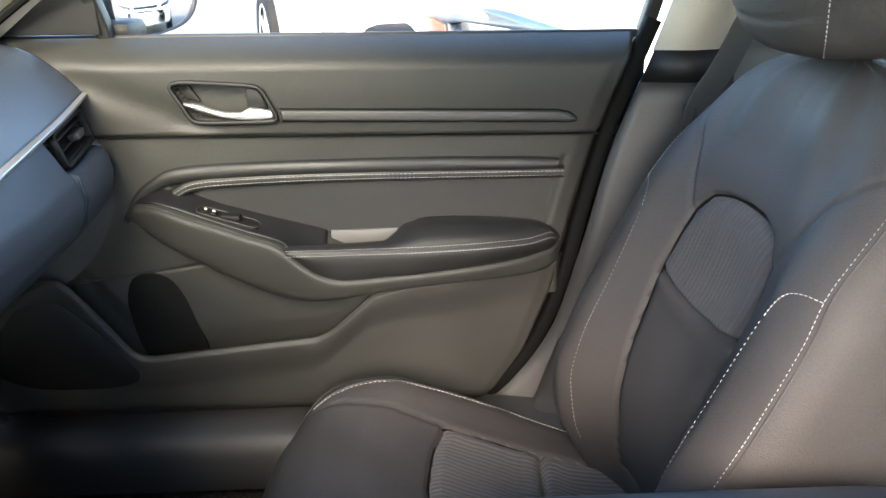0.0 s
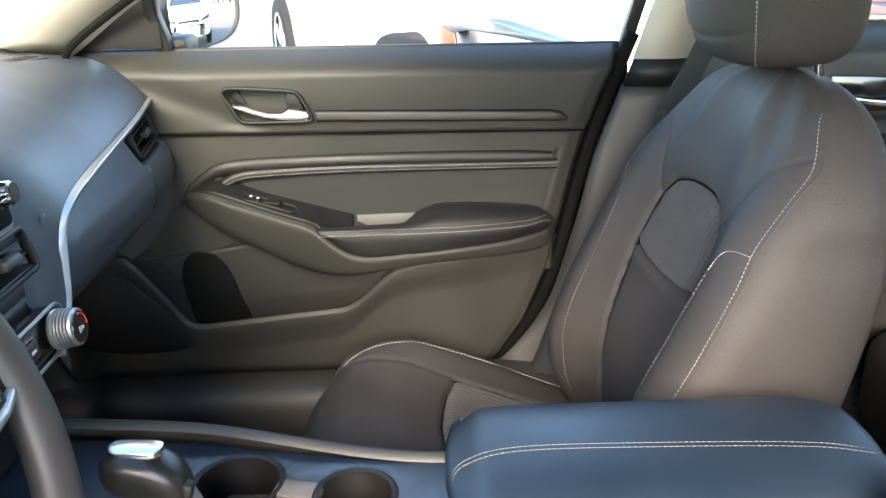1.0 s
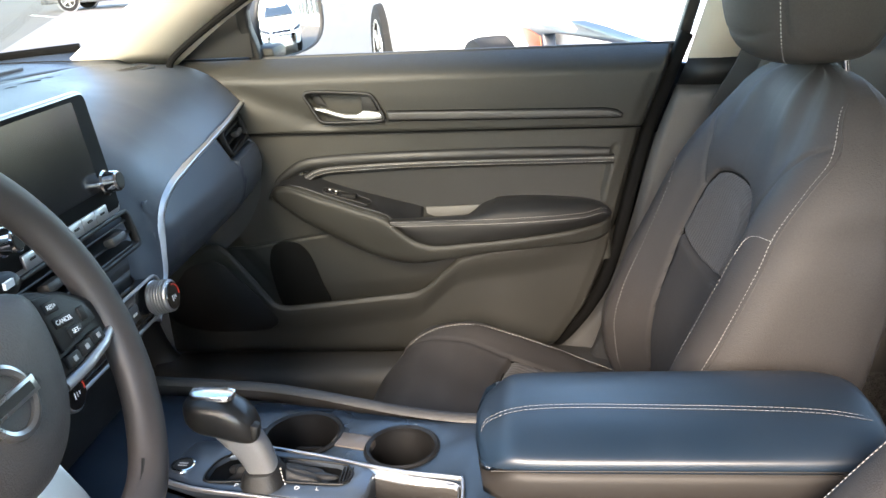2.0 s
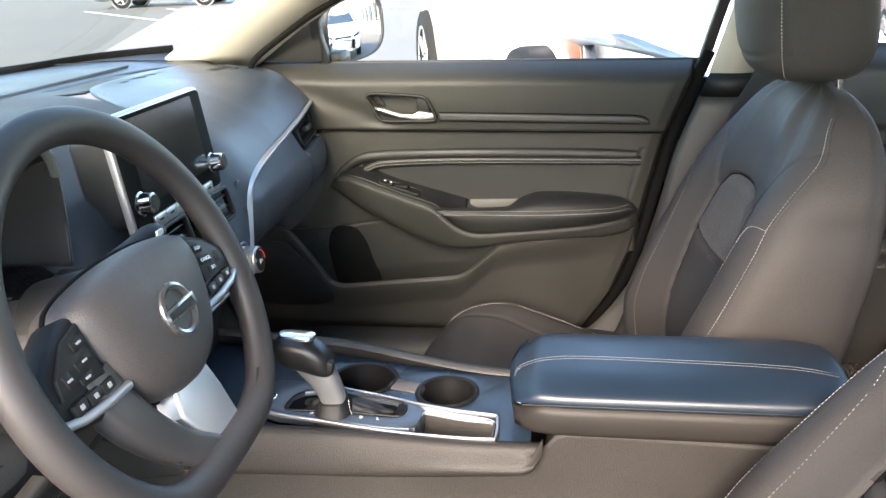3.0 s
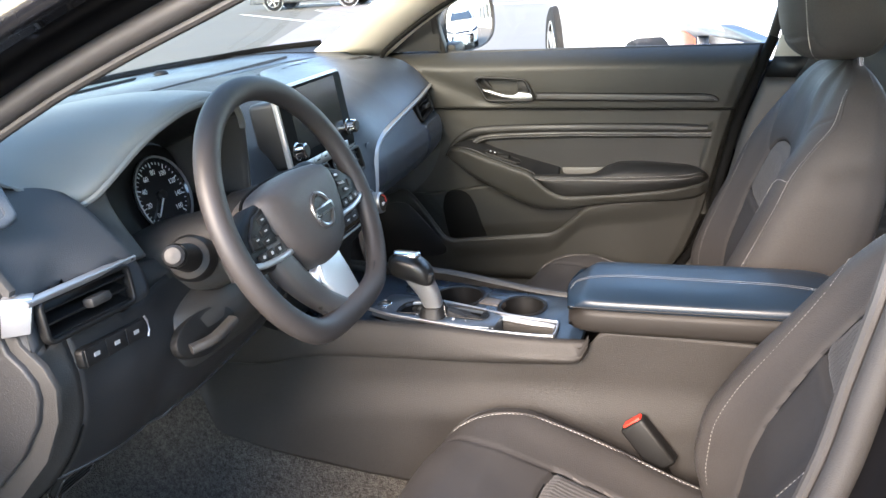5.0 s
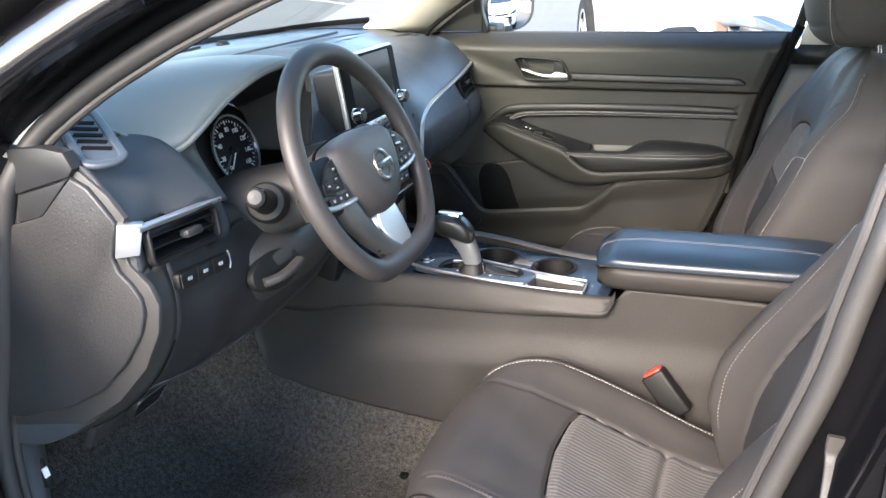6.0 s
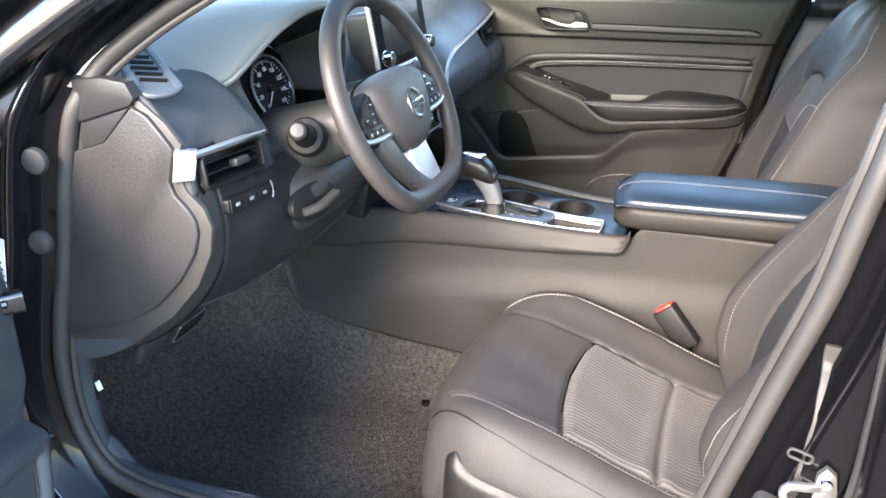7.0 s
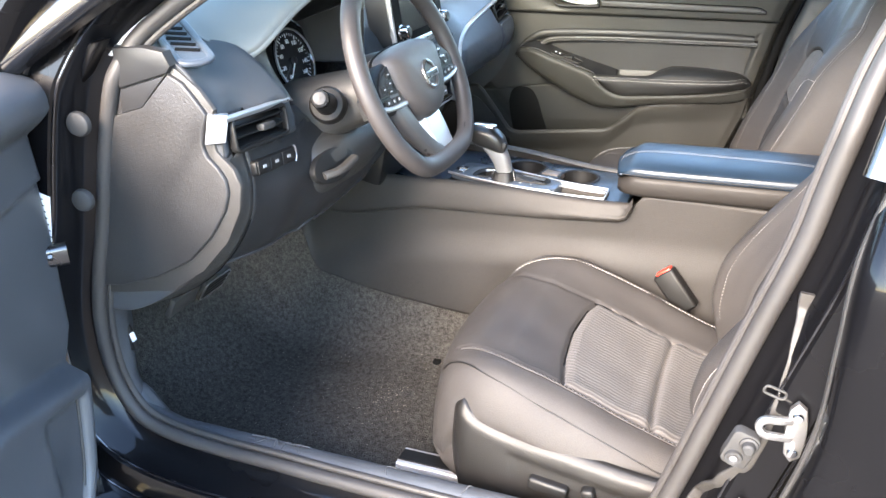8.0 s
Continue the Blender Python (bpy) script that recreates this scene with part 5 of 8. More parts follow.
    for line in cover_seams:
        g += 0.004 * np.exp(-(seg_dist(lat, xx, line) / 0.0028) ** 2)
    zz = zz - np.where(top_, g, 0) + np.where(top_, 0.0011 * np.sin(60 * xx + 23 * lat) * np.sin(31 * lat - 18 * xx), 0)
    C = put(np.stack([xx, lat, zz], -1), False)
    kin = (dI < 0) & top_
    grid("cushion", C, M_SEAT, s, "charcoal leatherette seat cushion", closed_v=True, keep=~kin)
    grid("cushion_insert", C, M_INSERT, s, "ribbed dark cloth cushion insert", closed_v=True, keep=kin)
    bm = bmesh.new()
    bm.faces.new([bm.verts.new(p) for p in C[0]])
    part("cushion_front", bm, M_SEAT, s)

    def on_cushion(xs, la, lift_=0.0):
        """Places on the top of the cushion at (x, lat)."""
        res = []
        for x, a in zip(xs, la):
            x0 = x - 0.055 * (abs(a) / 0.26) ** 2.2 * (1 - float(step(x, -0.27, 0.02)))
            i_ = float(np.clip(np.interp(x0, xs_c, np.arange(len(xs_c))), 0, len(xs_c) - 1.001))
            k0 = int(i_)
            z_ = [float(np.interp(abs(a), half[k, :84, 0], half[k, :84, 1])) for k in (k0, k0 + 1)]
            res.append((x, a, z_[0] + (z_[1] - z_[0]) * (i_ - k0) + lift_ - float(sag[k0] * step(a * outer, 0.09, 0.20))))
        return put(np.array(res), False)

    edge_ = spline([ins_o[8], ins_o[0], ins_o[1], ins_o[2], ins_o[3], ins_o[4], ins_o[5]], 80)
    sweep("insert_seam", on_cushion(edge_[:, 1], edge_[:, 0], -0.0065), circle(0.0022, 8), M_GAP, s, "sewn seam round the insert")
    for sg in (-1, 1):
        xs = np.linspace(-0.178, 0.26, 110)
        worn = recline > 0 and sg == outer
        la = sg * keyed([(-0.178, 0.150), (-0.127, 0.165), (-0.09, 0.181), (-0.05, 0.190), (0.10, 0.190), (0.26, 0.190)] if worn else [(-0.178, 0.168), (-0.15, 0.180), (-0.10, 0.194), (-0.04, 0.203), (0.10, 0.208), (0.26, 0.205)], xs)
        stitches("stitching", spline(on_cushion(xs, la, 0.0004), 240), (0, sg * 0.3, 1), M_THREAD_D if worn else M_THREAD, s, lift=0.0005 if worn else 0.0007, width=0.0009, length=0.0044, gap=0.0026)
        sweep("piping", on_cushion(xs, la + sg * 0.004, 0.0004), circle(0.0015, 6), M_SEAT, s, "raised seam piping")
        xs = np.linspace(-0.205, 0.28, 60)
        la = sg * keyed([(-0.205, 0.172), (-0.17, 0.196), (-0.10, 0.230), (0.01, 0.243), (0.28, 0.238)], xs)
        sweep("bolster_seam", on_cushion(xs, la, -0.0002), circle(0.0013, 6), M_PLASTIC_D, s, "dark bolster seam")
    # hard side trim with the seat switches
    lo_t = 0.03 if outer > 0 else 0.0
    tr = spline([(-0.128, 0.170, 0.462), (-0.148, 0.210, 0.470), (-0.150, 0.240, 0.474), (-0.138, 0.256, 0.468), (-0.104, 0.262, 0.449), (-0.03, 0.264, 0.431), (0.036, 0.264, 0.423), (0.159, 0.263, 0.402), (0.30, 0.262, 0.395)], 56)
    tg = np.gradient(tr[:, :2], axis=0)
    tg /= np.linalg.norm(tg, axis=1)[:, None]
    rows = []
    for (x, la, z), (tx, ty) in zip(tr, tg):
        row = []
        for v in np.linspace(0, 1, 34):
            zv = z - lo_t - v * (z - lo_t - 0.235)
            off = 0.012 * math.sin(math.pi * min(1.0, v * 1.1 + 0.05)) - 0.012 * (1 - float(step(v, 0.0, 0.10))) ** 2 - 0.0045 * float(step(x, -0.062, -0.046)) * float(step(0.398 - 0.18 * (x - 0.0) - zv, 0.0, 0.010))
            row.append((x - ty * off, y0 + outer * (la + tx * off), lift + zv))
        rows.append(row)
    grid("side_trim", np.array(rows), M_SEATTRIM, s, "grained dark plastic seat side trim", solid=0.005)
    if outer < 0:
        yo = y0 - 0.278
        block("seat_switch", (0.066, 0.022, 0.024), pose(0.012, yo + 0.002, 0.358, 0, 8), M_PLASTIC_D, s, "black slide switch", 0.006, 3)
        block("seat_switch", (0.022, 0.022, 0.034), pose(0.078, yo + 0.002, 0.356, 0, -12), M_PLASTIC_D, s, "black recline switch", 0.006, 3)
    for sg in (-1, 1):
        sweep("slide_rail", [(-0.286, y0 + sg * 0.198, 0.268), (0.34, y0 + sg * 0.198, 0.268)], rrect(0.05, 0.034, 0.006), M_RAIL, s, "bright steel slide rail", up=(0, 0, 1))
        sweep("rail_slot", [(-0.285, y0 + sg * 0.198, 0.2855), (0.33, y0 + sg * 0.198, 0.2855)], rrect(0.030, 0.004, 0.001), M_PLASTIC_D, s, "dark slot of the rail")
    return s


seat(0.380, 0.0, 0.004, 0.09, "upright charcoal seat with ribbed cloth insert and white stitching", 1)
seat(-0.380, 12.0, 0.0, 0.0, "reclined charcoal seat with ribbed cloth insert and power switches", -1)

# rear bench
bench = thing("rear_bench", "dark cloth rear bench in the shade", "car seat")
for nm, c, r, m in (("bench_cushion", (0.98, 0.0, 0.42), (0.26, 0.68, 0.11), M_SEAT), ("bench_back", (1.33, 0.0, 0.75), (0.10, 0.68, 0.32), M_SEAT)):
    th = np.linspace(-math.pi / 2, math.pi / 2, 30)
    ph = np.linspace(0, 2 * math.pi, 60, endpoint=False)
    TH, PH = np.meshgrid(th, ph, indexing="ij")
    q = lambda v, p: np.sign(v) * np.abs(v) ** p
    P = np.stack([c[0] + r[0] * q(np.cos(TH), 0.4) * q(np.cos(PH), 0.4), c[1] + r[1] * q(np.cos(TH), 0.4) * q(np.sin(PH), 0.4), c[2] + r[2] * q(np.sin(TH), 0.4)], -1)
    grid(nm, P, m, bench, "", closed_v=True)

# seat belt of the far pillar, and the driver's buckle
belt = thing("seat_belt", "grey woven seat belt hanging along the middle pillar", "seat belt")
bl = spline([(0.53, 0.655, 1.22), (0.465, 0.68, 1.06), (0.428, 0.690, 0.968), (0.396, 0.695, 0.90), (0.40, 0.70, 0.78), (0.41, 0.70, 0.5), (0.42, 0.69, 0.30)], 40)
sweep("webbing", bl, rrect(0.0022, 0.048, 0.001), M_RUBBER, belt, "grey woven webbing", up=(1, 0.35, 0))
block("tongue", (0.014, 0.040, 0.050), pose(0.390, 0.708, 0.885), M_PLASTIC_D, belt, "black and steel belt tongue", 0.005)
buckle = thing("belt_buckle", "black seat belt buckle with a red release button", "seat belt buckle")
bb = axes((0.135, -0.128, 0.470), (0.62, -0.10, -0.78), (0.1, 1, 0))
block("buckle_body", (0.092, 0.028, 0.046), bb, M_PLASTIC_D, buckle, "black plastic buckle body", 0.006, 3)
block("release_button", (0.010, 0.018, 0.034), bb @ pose(-0.0445, 0, 0.002), M_RED, buckle, "red release button", 0.002)
sweep("buckle_stalk", [(0.155, -0.132, 0.44), (0.20, -0.14, 0.36), (0.24, -0.145, 0.28)], rrect(0.004, 0.022, 0.001), M_PLASTIC_D, buckle, "black stalk of the buckle", up=(0, 1, 0))
# ---- centre console ----
console = thing("centre_console", "dark centre console with cup holders and gear selector", "console")
ZC = 0.632


def near_y(x):
    return keyed([(-0.70, -0.125), (-0.40, -0.115), (-0.10, -0.104), (0.05, -0.10), (0.42, -0.095)], x)


def far_y(x):
    return keyed([(-0.70, 0.20), (-0.32, 0.160), (-0.02, 0.104), (0.42, 0.095)], x)


def circ(cx, cy, r, n=36):
    return [(cx + r * math.cos(2 * math.pi * i / n), cy + r * math.sin(2 * math.pi * i / n)) for i in range(n)]


CUPS = ((-0.242, 0.064, 0.047), (-0.110, 0.036, 0.041))
TRAY = [(-0.386, -0.048), (-0.374, 0.018), (-0.366, 0.030), (-0.333, 0.033), (-0.273, 0.019), (-0.197, 0.006), (-0.140, -0.010), (-0.090, -0.022), (-0.040, -0.030), (-0.030, -0.036), (-0.028, -0.084), (-0.036, -0.090), (-0.086, -0.090), (-0.178, -0.083), (-0.266, -0.075), (-0.334, -0.068)][::-1]
xs_ = np.linspace(-0.62, 0.018, 24)
outline = [(x, float(near_y(x)) + 0.004) for x in xs_] + [(x, float(far_y(x)) - 0.012) for x in xs_[::-1]]
plate("console_top", outline, pose(0, 0, ZC), 0.012, M_CONSOLE_TOP, console, "satin sky-tinted console top panel", 0.003, 2, holes=[circ(*c) for c in CUPS] + [TRAY])
for cx, cy, r in CUPS:
    cup = turned("cup_holder", [(r, 0.001), (r - 0.002, -0.02), (r - 0.004, -0.068), (r - 0.010, -0.074), (0.0, -0.074)], pose(cx, cy, ZC), M_PLASTIC_D, console, "deep round cup holder")
    turned("cup_ring", [(r - 0.001, -0.004), (r - 0.001, 0.002), (r + 0.003, 0.004), (r + 0.006, 0.002), (r + 0.006, -0.002)], pose(cx, cy, ZC), M_PLASTIC_D, cup, "thin glossy rim")
block("cup_bridge", (0.052, 0.030, 0.014), pose(-0.174, 0.049, ZC - 0.0045, 0, 0, -14), M_BRIDGE, console, "pale bridge between the cup holders", 0.003)
# near side: padded edge moulding above the recessed lower panel
rows = []
for x in np.linspace(-0.70, 0.034, 60):
    y = float(near_y(x))
    zb = float(keyed([(-0.70, 0.555), (-0.60, 0.553), (-0.50, 0.572), (-0.42, 0.583), (-0.15, 0.588), (0.034, 0.597)], x))
    zt = ZC + 0.004 + 0.016 * step(-x, 0.02, 0.34)
    rows.append([(x, yy, zz) for yy, zz in spline([(y + 0.016, zt - 0.004), (y + 0.006, zt), (y - 0.003, zt - 0.004), (y - 0.012, zt - 0.025), (y - 0.016, zb + 0.012), (y - 0.011, zb + 0.002), (y + 0.004, zb)], 18)])
edge = np.array(rows)
e = np.clip((0.034 - edge[..., 0]) / 0.03, 0, 1)
edge[..., 2] = np.where(edge[..., 2] < 0.625, edge[..., 2] + (1 - np.sqrt(1 - (1 - e) ** 2)) * 0.03, edge[..., 2])
grid("edge_moulding", edge, M_SIDE, console, "smooth dark edge moulding")
rows = []
for x in np.linspace(-0.70, 0.03, 40):
    y = float(far_y(x))
    zt = ZC + 0.006 + 0.016 * step(-x, 0.02, 0.34)
    rows.append([(x, yy, zz) for yy, zz in ((y - 0.014, zt - 0.006), (y - 0.010, zt), (y, zt), (y + 0.006, zt - 0.008), (y + 0.010, zt - 0.06), (y + 0.015, 0.25))])
grid("far_edge", np.array(rows), M_PLASTIC, console, "far side of the console")
# lower side panel with a soft sloping crease
xs2 = np.linspace(-0.735, 0.45, 90)
vs2 = np.linspace(0, 1, 40)
X, V = np.meshgrid(xs2, vs2, indexing="ij")
zt = keyed([(-0.95, 0.52), (-0.70, 0.553), (-0.42, 0.583), (0.0, 0.60), (0.03, 0.625), (0.06, 0.655), (0.45, 0.64)], X)
zl = keyed([(-0.735, 0.505), (-0.718, 0.455), (-0.70, 0.420), (-0.64, 0.396), (-0.568, 0.378), (-0.40, 0.353), (-0.309, 0.343), (0.0, 0.31), (0.45, 0.25)], X)
Z = zt - V * (zt - zl)
crease = keyed([(-0.95, 0.42), (-0.60, 0.455), (-0.45, 0.50), (-0.30, 0.515), (0.0, 0.53), (0.45, 0.535)], X)
Yb = near_y(np.clip(X, -0.70, 0.42)) + 0.008 - 0.015 * step(crease - Z, -0.03, 0.05) * (1 - 0.35 * step(X, -0.1, 0.3)) - 0.02 * V + 0.012 * step(-X, 0.7, 0.95) * V
grid("side_panel", np.stack([X, Yb, Z], -1), M_SIDE, console, "brownish dark side panel with dusty scuffs", solid=0.004)
grid("side_panel", np.stack([X, -Yb, Z], -1), M_SIDE, console, solid=0.004)
xs3, vs3 = np.meshgrid(np.linspace(-1.08, -0.30, 40), np.linspace(0, 1, 16), indexing="ij")
for sg in (-1, 1):
    grid("tunnel_carpet", np.stack([xs3, sg * (0.096 + 0.048 * vs3 + 0.03 * vs3 ** 4 + 0.05 * step(-xs3, 0.75, 1.05)), 0.555 - vs3 * 0.33], -1), M_CARPET, console, "dark carpet on the tunnel")

# gear selector gate and tray with a silver frame
def rise(x):
    return 0.012 * float(step(-x, 0.14, 0.38))


GATE = [(-0.380, -0.046), (-0.368, 0.020), (-0.360, 0.027), (-0.333, 0.029), (-0.273, 0.0155), (-0.197, 0.0025), (-0.142, -0.0135), (-0.134, -0.022), (-0.137, -0.064), (-0.146, -0.076), (-0.178, -0.079), (-0.266, -0.071), (-0.334, -0.064)]
HOLE = [(-0.327, -0.052), (-0.325, -0.020), (-0.313, -0.004), (-0.298, 0.000), (-0.180, -0.010), (-0.164, -0.018), (-0.158, -0.030), (-0.162, -0.044), (-0.175, -0.050), (-0.254, -0.049), (-0.305, -0.055)]
sweep("tray_frame", [(x, y, ZC + 0.004 + rise(x)) for x, y in spline([(-0.300, 0.0255)] + TRAY[::-1][4:] + [(-0.386, -0.050)], 140)], rrect(0.0038, 0.006, 0.0015), M_SILVER, console, "satin silver frame round the selector")
wide = spline([(-0.215, 0.004), (-0.175, -0.003), (-0.140, -0.0125), (-0.090, -0.0265), (-0.044, -0.0345), (-0.034, -0.0405)], 30)
sweep("tray_flank", [(x, y - 0.003, ZC - 0.001 + rise(x)) for x, y in wide], rrect(0.012, 0.005, 0.002), M_SPOKE, console, "broad bright flank of the tray frame", up=(0, -0.35, 1), scale=np.interp(np.linspace(0, 1, 30), [0, 0.35, 0.8, 1], [0.25, 1.0, 0.9, 0.6]))
block("tray_floor", (0.112, 0.056, 0.004), pose(-0.085, -0.056, ZC - 0.040), M_PLASTIC_D, console, "dark rubber floor of the open tray", 0.001)
tw = spline([(-0.140, -0.020), (-0.040, -0.038), (-0.034, -0.044), (-0.034, -0.082), (-0.044, -0.087), (-0.140, -0.078)], 40, True)
sweep("tray_wall", [(x, y, ZC - 0.020) for x, y in tw], rrect(0.003, 0.042, 0.001), M_PLASTIC, console, "dark wall of the tray", closed=True)
gm = pose(0, 0, ZC + 0.006, 0, 2.6)
gm.translation = Vector((0, 0, ZC + 0.0005))
plate("gate_panel", GATE, gm, 0.016, M_GATE, console, "dark satin gate panel of the gear selector", 0.004, 2, holes=[HOLE])
plate("gate_end", [(-0.1385, -0.072), (-0.1335, -0.022), (-0.1385, -0.016), (-0.148, -0.018), (-0.150, -0.072)], gm @ pose(0, 0, -0.003), 0.030, M_GATE, console, "front wall of the tray", 0.002)
plate("gate_bed", [(x, y) for x, y in HOLE], gm @ pose(0, 0, -0.007), 0.003, M_GAP, console, "black bed of the gear slot")
sweep("gate_rim", [gm @ Vector((x, y, 0.0004)) for x, y in spline(HOLE, 70, True)], circle(0.0016, 8), M_PLASTIC_D, console, "black rim of the gear slot", closed=True)
for i, ch in enumerate("PRNDL"):
    writing("letter", ch, gm @ pose(-0.286 + 0.0235 * i, -0.0600, 0.0006), 0.0085, M_INK, console, "white gear letter")
for i in range(4):
    sweep("gate_rib", [gm @ Vector((-0.170 + 0.0035 * i, y, -0.0005)) for y in (-0.044, -0.030, -0.017)], circle(0.0014, 6), M_PLASTIC_D, console, "")
sbm = gm @ pose(-0.360, -0.030, 0.001)
stb = turned("start_button", [(0.0, 0.0028), (0.0105, 0.0028), (0.0115, 0.002), (0.012, 0.0)], sbm, M_PLASTIC_D, console, "round start button with a chrome ring")
turned("button_ring", [(0.0118, 0.0), (0.0122, 0.0034), (0.0138, 0.0030), (0.0142, 0.0)], sbm, M_CHROME, stb, "chrome ring")
for dy in (-0.0022, 0.0022):
    block("button_mark", (0.011, 0.0016, 0.0005), sbm @ pose(0, dy, 0.003), M_MARK, stb, "", 0)
# lever
shifter = thing("gear_selector", "gear selector with black grip and silver shaft", "gear lever")
sh = spline([(-0.255, -0.045, 0.640), (-0.256, -0.048, 0.665), (-0.263, -0.054, 0.695), (-0.280, -0.060, 0.728)], 20)
sweep("shaft", sh, rrect(0.030, 0.036, 0.010), M_GREYSIDE, shifter, "satin silver selector shaft", up=(1, 0, 0.3), scale=np.linspace(0.85, 1.15, 20))
sweep("collar", [(-0.258, -0.045, 0.632), (-0.257, -0.045, 0.650), (-0.257, -0.047, 0.664)], rrect(0.046, 0.042, 0.014), M_VINYL, shifter, "stitched black leather collar", up=(1, 0, 0), scale=[1.35, 1.12, 0.86])
stitches("stitching", [(-0.234, -0.052, 0.664), (-0.232, -0.054, 0.650), (-0.226, -0.058, 0.636)], (1, -0.6, 0.2), M_THREAD, shifter, width=0.0010, length=0.003, gap=0.0016, lift=0.001)
TH, PH = np.meshgrid(np.linspace(0, math.pi / 2, 26), np.linspace(0, 2 * math.pi, 60, endpoint=False), indexing="ij")
rr_ = 1 + 0.07 * np.sin(5 * PH + 6 * TH) * np.sin(TH) + 0.05 * np.sin(9 * PH - 5 * TH) * np.sin(TH)
grid("boot", np.stack([-0.243 + 0.066 * rr_ * np.sin(TH) * np.cos(PH), -0.030 + 0.020 * rr_ * np.sin(TH) * np.sin(PH), 0.630 + 0.022 * rr_ * np.cos(TH) * (1 - 0.45 * np.cos(PH) * np.sin(TH))], -1), M_VINYL, shifter, "creased black leather boot", closed_v=True)
kx = np.linspace(0, 1, 26)
P = []
for t in kx:
    c = np.array([-0.328 + 0.082 * t, -0.062, 0.748 - 0.004 * t - 0.022 * t ** 3])
    h, w = 0.027 * (1 - abs(2 * t - 1) ** 3.2) ** 0.45 + 0.0005, 0.023 * (1 - abs(2 * t - 1) ** 3.2) ** 0.45 + 0.0005
    P.append([(c[0], c[1] + w * math.copysign(abs(math.cos(a)) ** 0.7, math.cos(a)), c[2] + h * math.copysign(abs(math.sin(a)) ** 0.7, math.sin(a)) * (0.75 if math.sin(a) > 0 else 1.0)) for a in np.linspace(0, 2 * math.pi, 28, endpoint=False)])
grid("grip", np.array(P), M_KNOB, shifter, "black rounded leather grip", closed_v=True)
plate("grip_cap", rrect(0.050, 0.024, 0.010), pose(-0.293, -0.062, 0.7688, 0, 3), 0.006, M_LEVER, shifter, "bright cap on the grip", 0.0025)
block("release_key", (0.012, 0.014, 0.020), pose(-0.250, -0.070, 0.724, 0, 14), M_PLASTIC_D, shifter, "black release key", 0.004)

# armrest box
armbox = thing("console_armrest", "padded black console armrest lid with white stitching", "armrest")


def lid(x0, x1, z0, z1, y0, y1, name, m, label, crown=0.010, n=60, k=44, ex=0.28):
    P = []
    for t in np.linspace(0, 1, n):
        f = (1 - abs(2 * t - 1) ** 9) ** 0.30
        x = x0 + (x1 - x0) * t
        yc, hw = (y0 + y1) / 2, (y1 - y0) / 2 * (0.90 + 0.10 * f)
        zc, hh = (z0 + z1) / 2, (z1 - z0) / 2
        drop = 0.020 * step(-t, -0.10, 0.0)
        row = []
        for a in np.linspace(0, 2 * math.pi, k, endpoint=False):
            c, s_ = math.cos(a), math.sin(a)
            yy = hw * math.copysign(abs(c) ** ex, c)
            zz = hh * math.copysign(abs(s_) ** ex, s_)
            if s_ > 0:
                zz += crown * (1 - (yy / hw) ** 2) - drop
            row.append((x, yc + yy * (0.3 + 0.7 * f), zc + zz * (0.5 + 0.5 * f)))
        P.append(row)
    P = np.array(P)
    P = np.concatenate([P[:1] * 0 + P[:1].mean(1, keepdims=True), P, P[-1:] * 0 + P[-1:].mean(1, keepdims=True)])
    return grid(name, P, m, armbox, label, closed_v=True)


AX0, AX1 = -0.012, 0.415
# Lid top has the reflected sky blue in its colour; the base has not
lid(AX0, AX1, 0.690, 0.716, -0.107, 0.081, "lid_pad", M_LID, "padded black lid with sky blue in its colour", ex=0.5)
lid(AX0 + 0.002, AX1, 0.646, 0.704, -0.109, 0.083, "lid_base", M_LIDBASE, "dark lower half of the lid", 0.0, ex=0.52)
lid(AX0 + 0.04, AX1 + 0.01, 0.24, 0.655, -0.085, 0.07, "console_bin", M_PLASTIC, "dark bin under the lid", 0.0, 30, 28)
for yy, zz in ((-0.032, 0.7250), (-0.039, 0.7245)):
    stitches("stitching", spline([(AX0 + 0.004, yy - 0.006, 0.7005), (AX0 + 0.018, yy, 0.7185), (0.06, yy + 0.008, 0.7274), (0.20, yy + 0.006, 0.7280), (0.34, yy - 0.002, 0.7276), (AX1 - 0.012, yy - 0.010, 0.722)], 120), (0, 0, 1), M_THREAD_L, armbox, width=0.0005, length=0.0046, gap=0.0010, lift=0.0003)
sweep("lid_seam", [(x, -0.1075, 0.7005) for x in np.linspace(AX0 + 0.02, AX1 - 0.02, 30)], circle(0.0007, 6), M_LIDBASE, armbox, "thin seam line", up=(0, 0, 1))

# ---- dashboard ----
dash = thing("dashboard", "dark dashboard with silver trim lines and air vents", "dashboard")
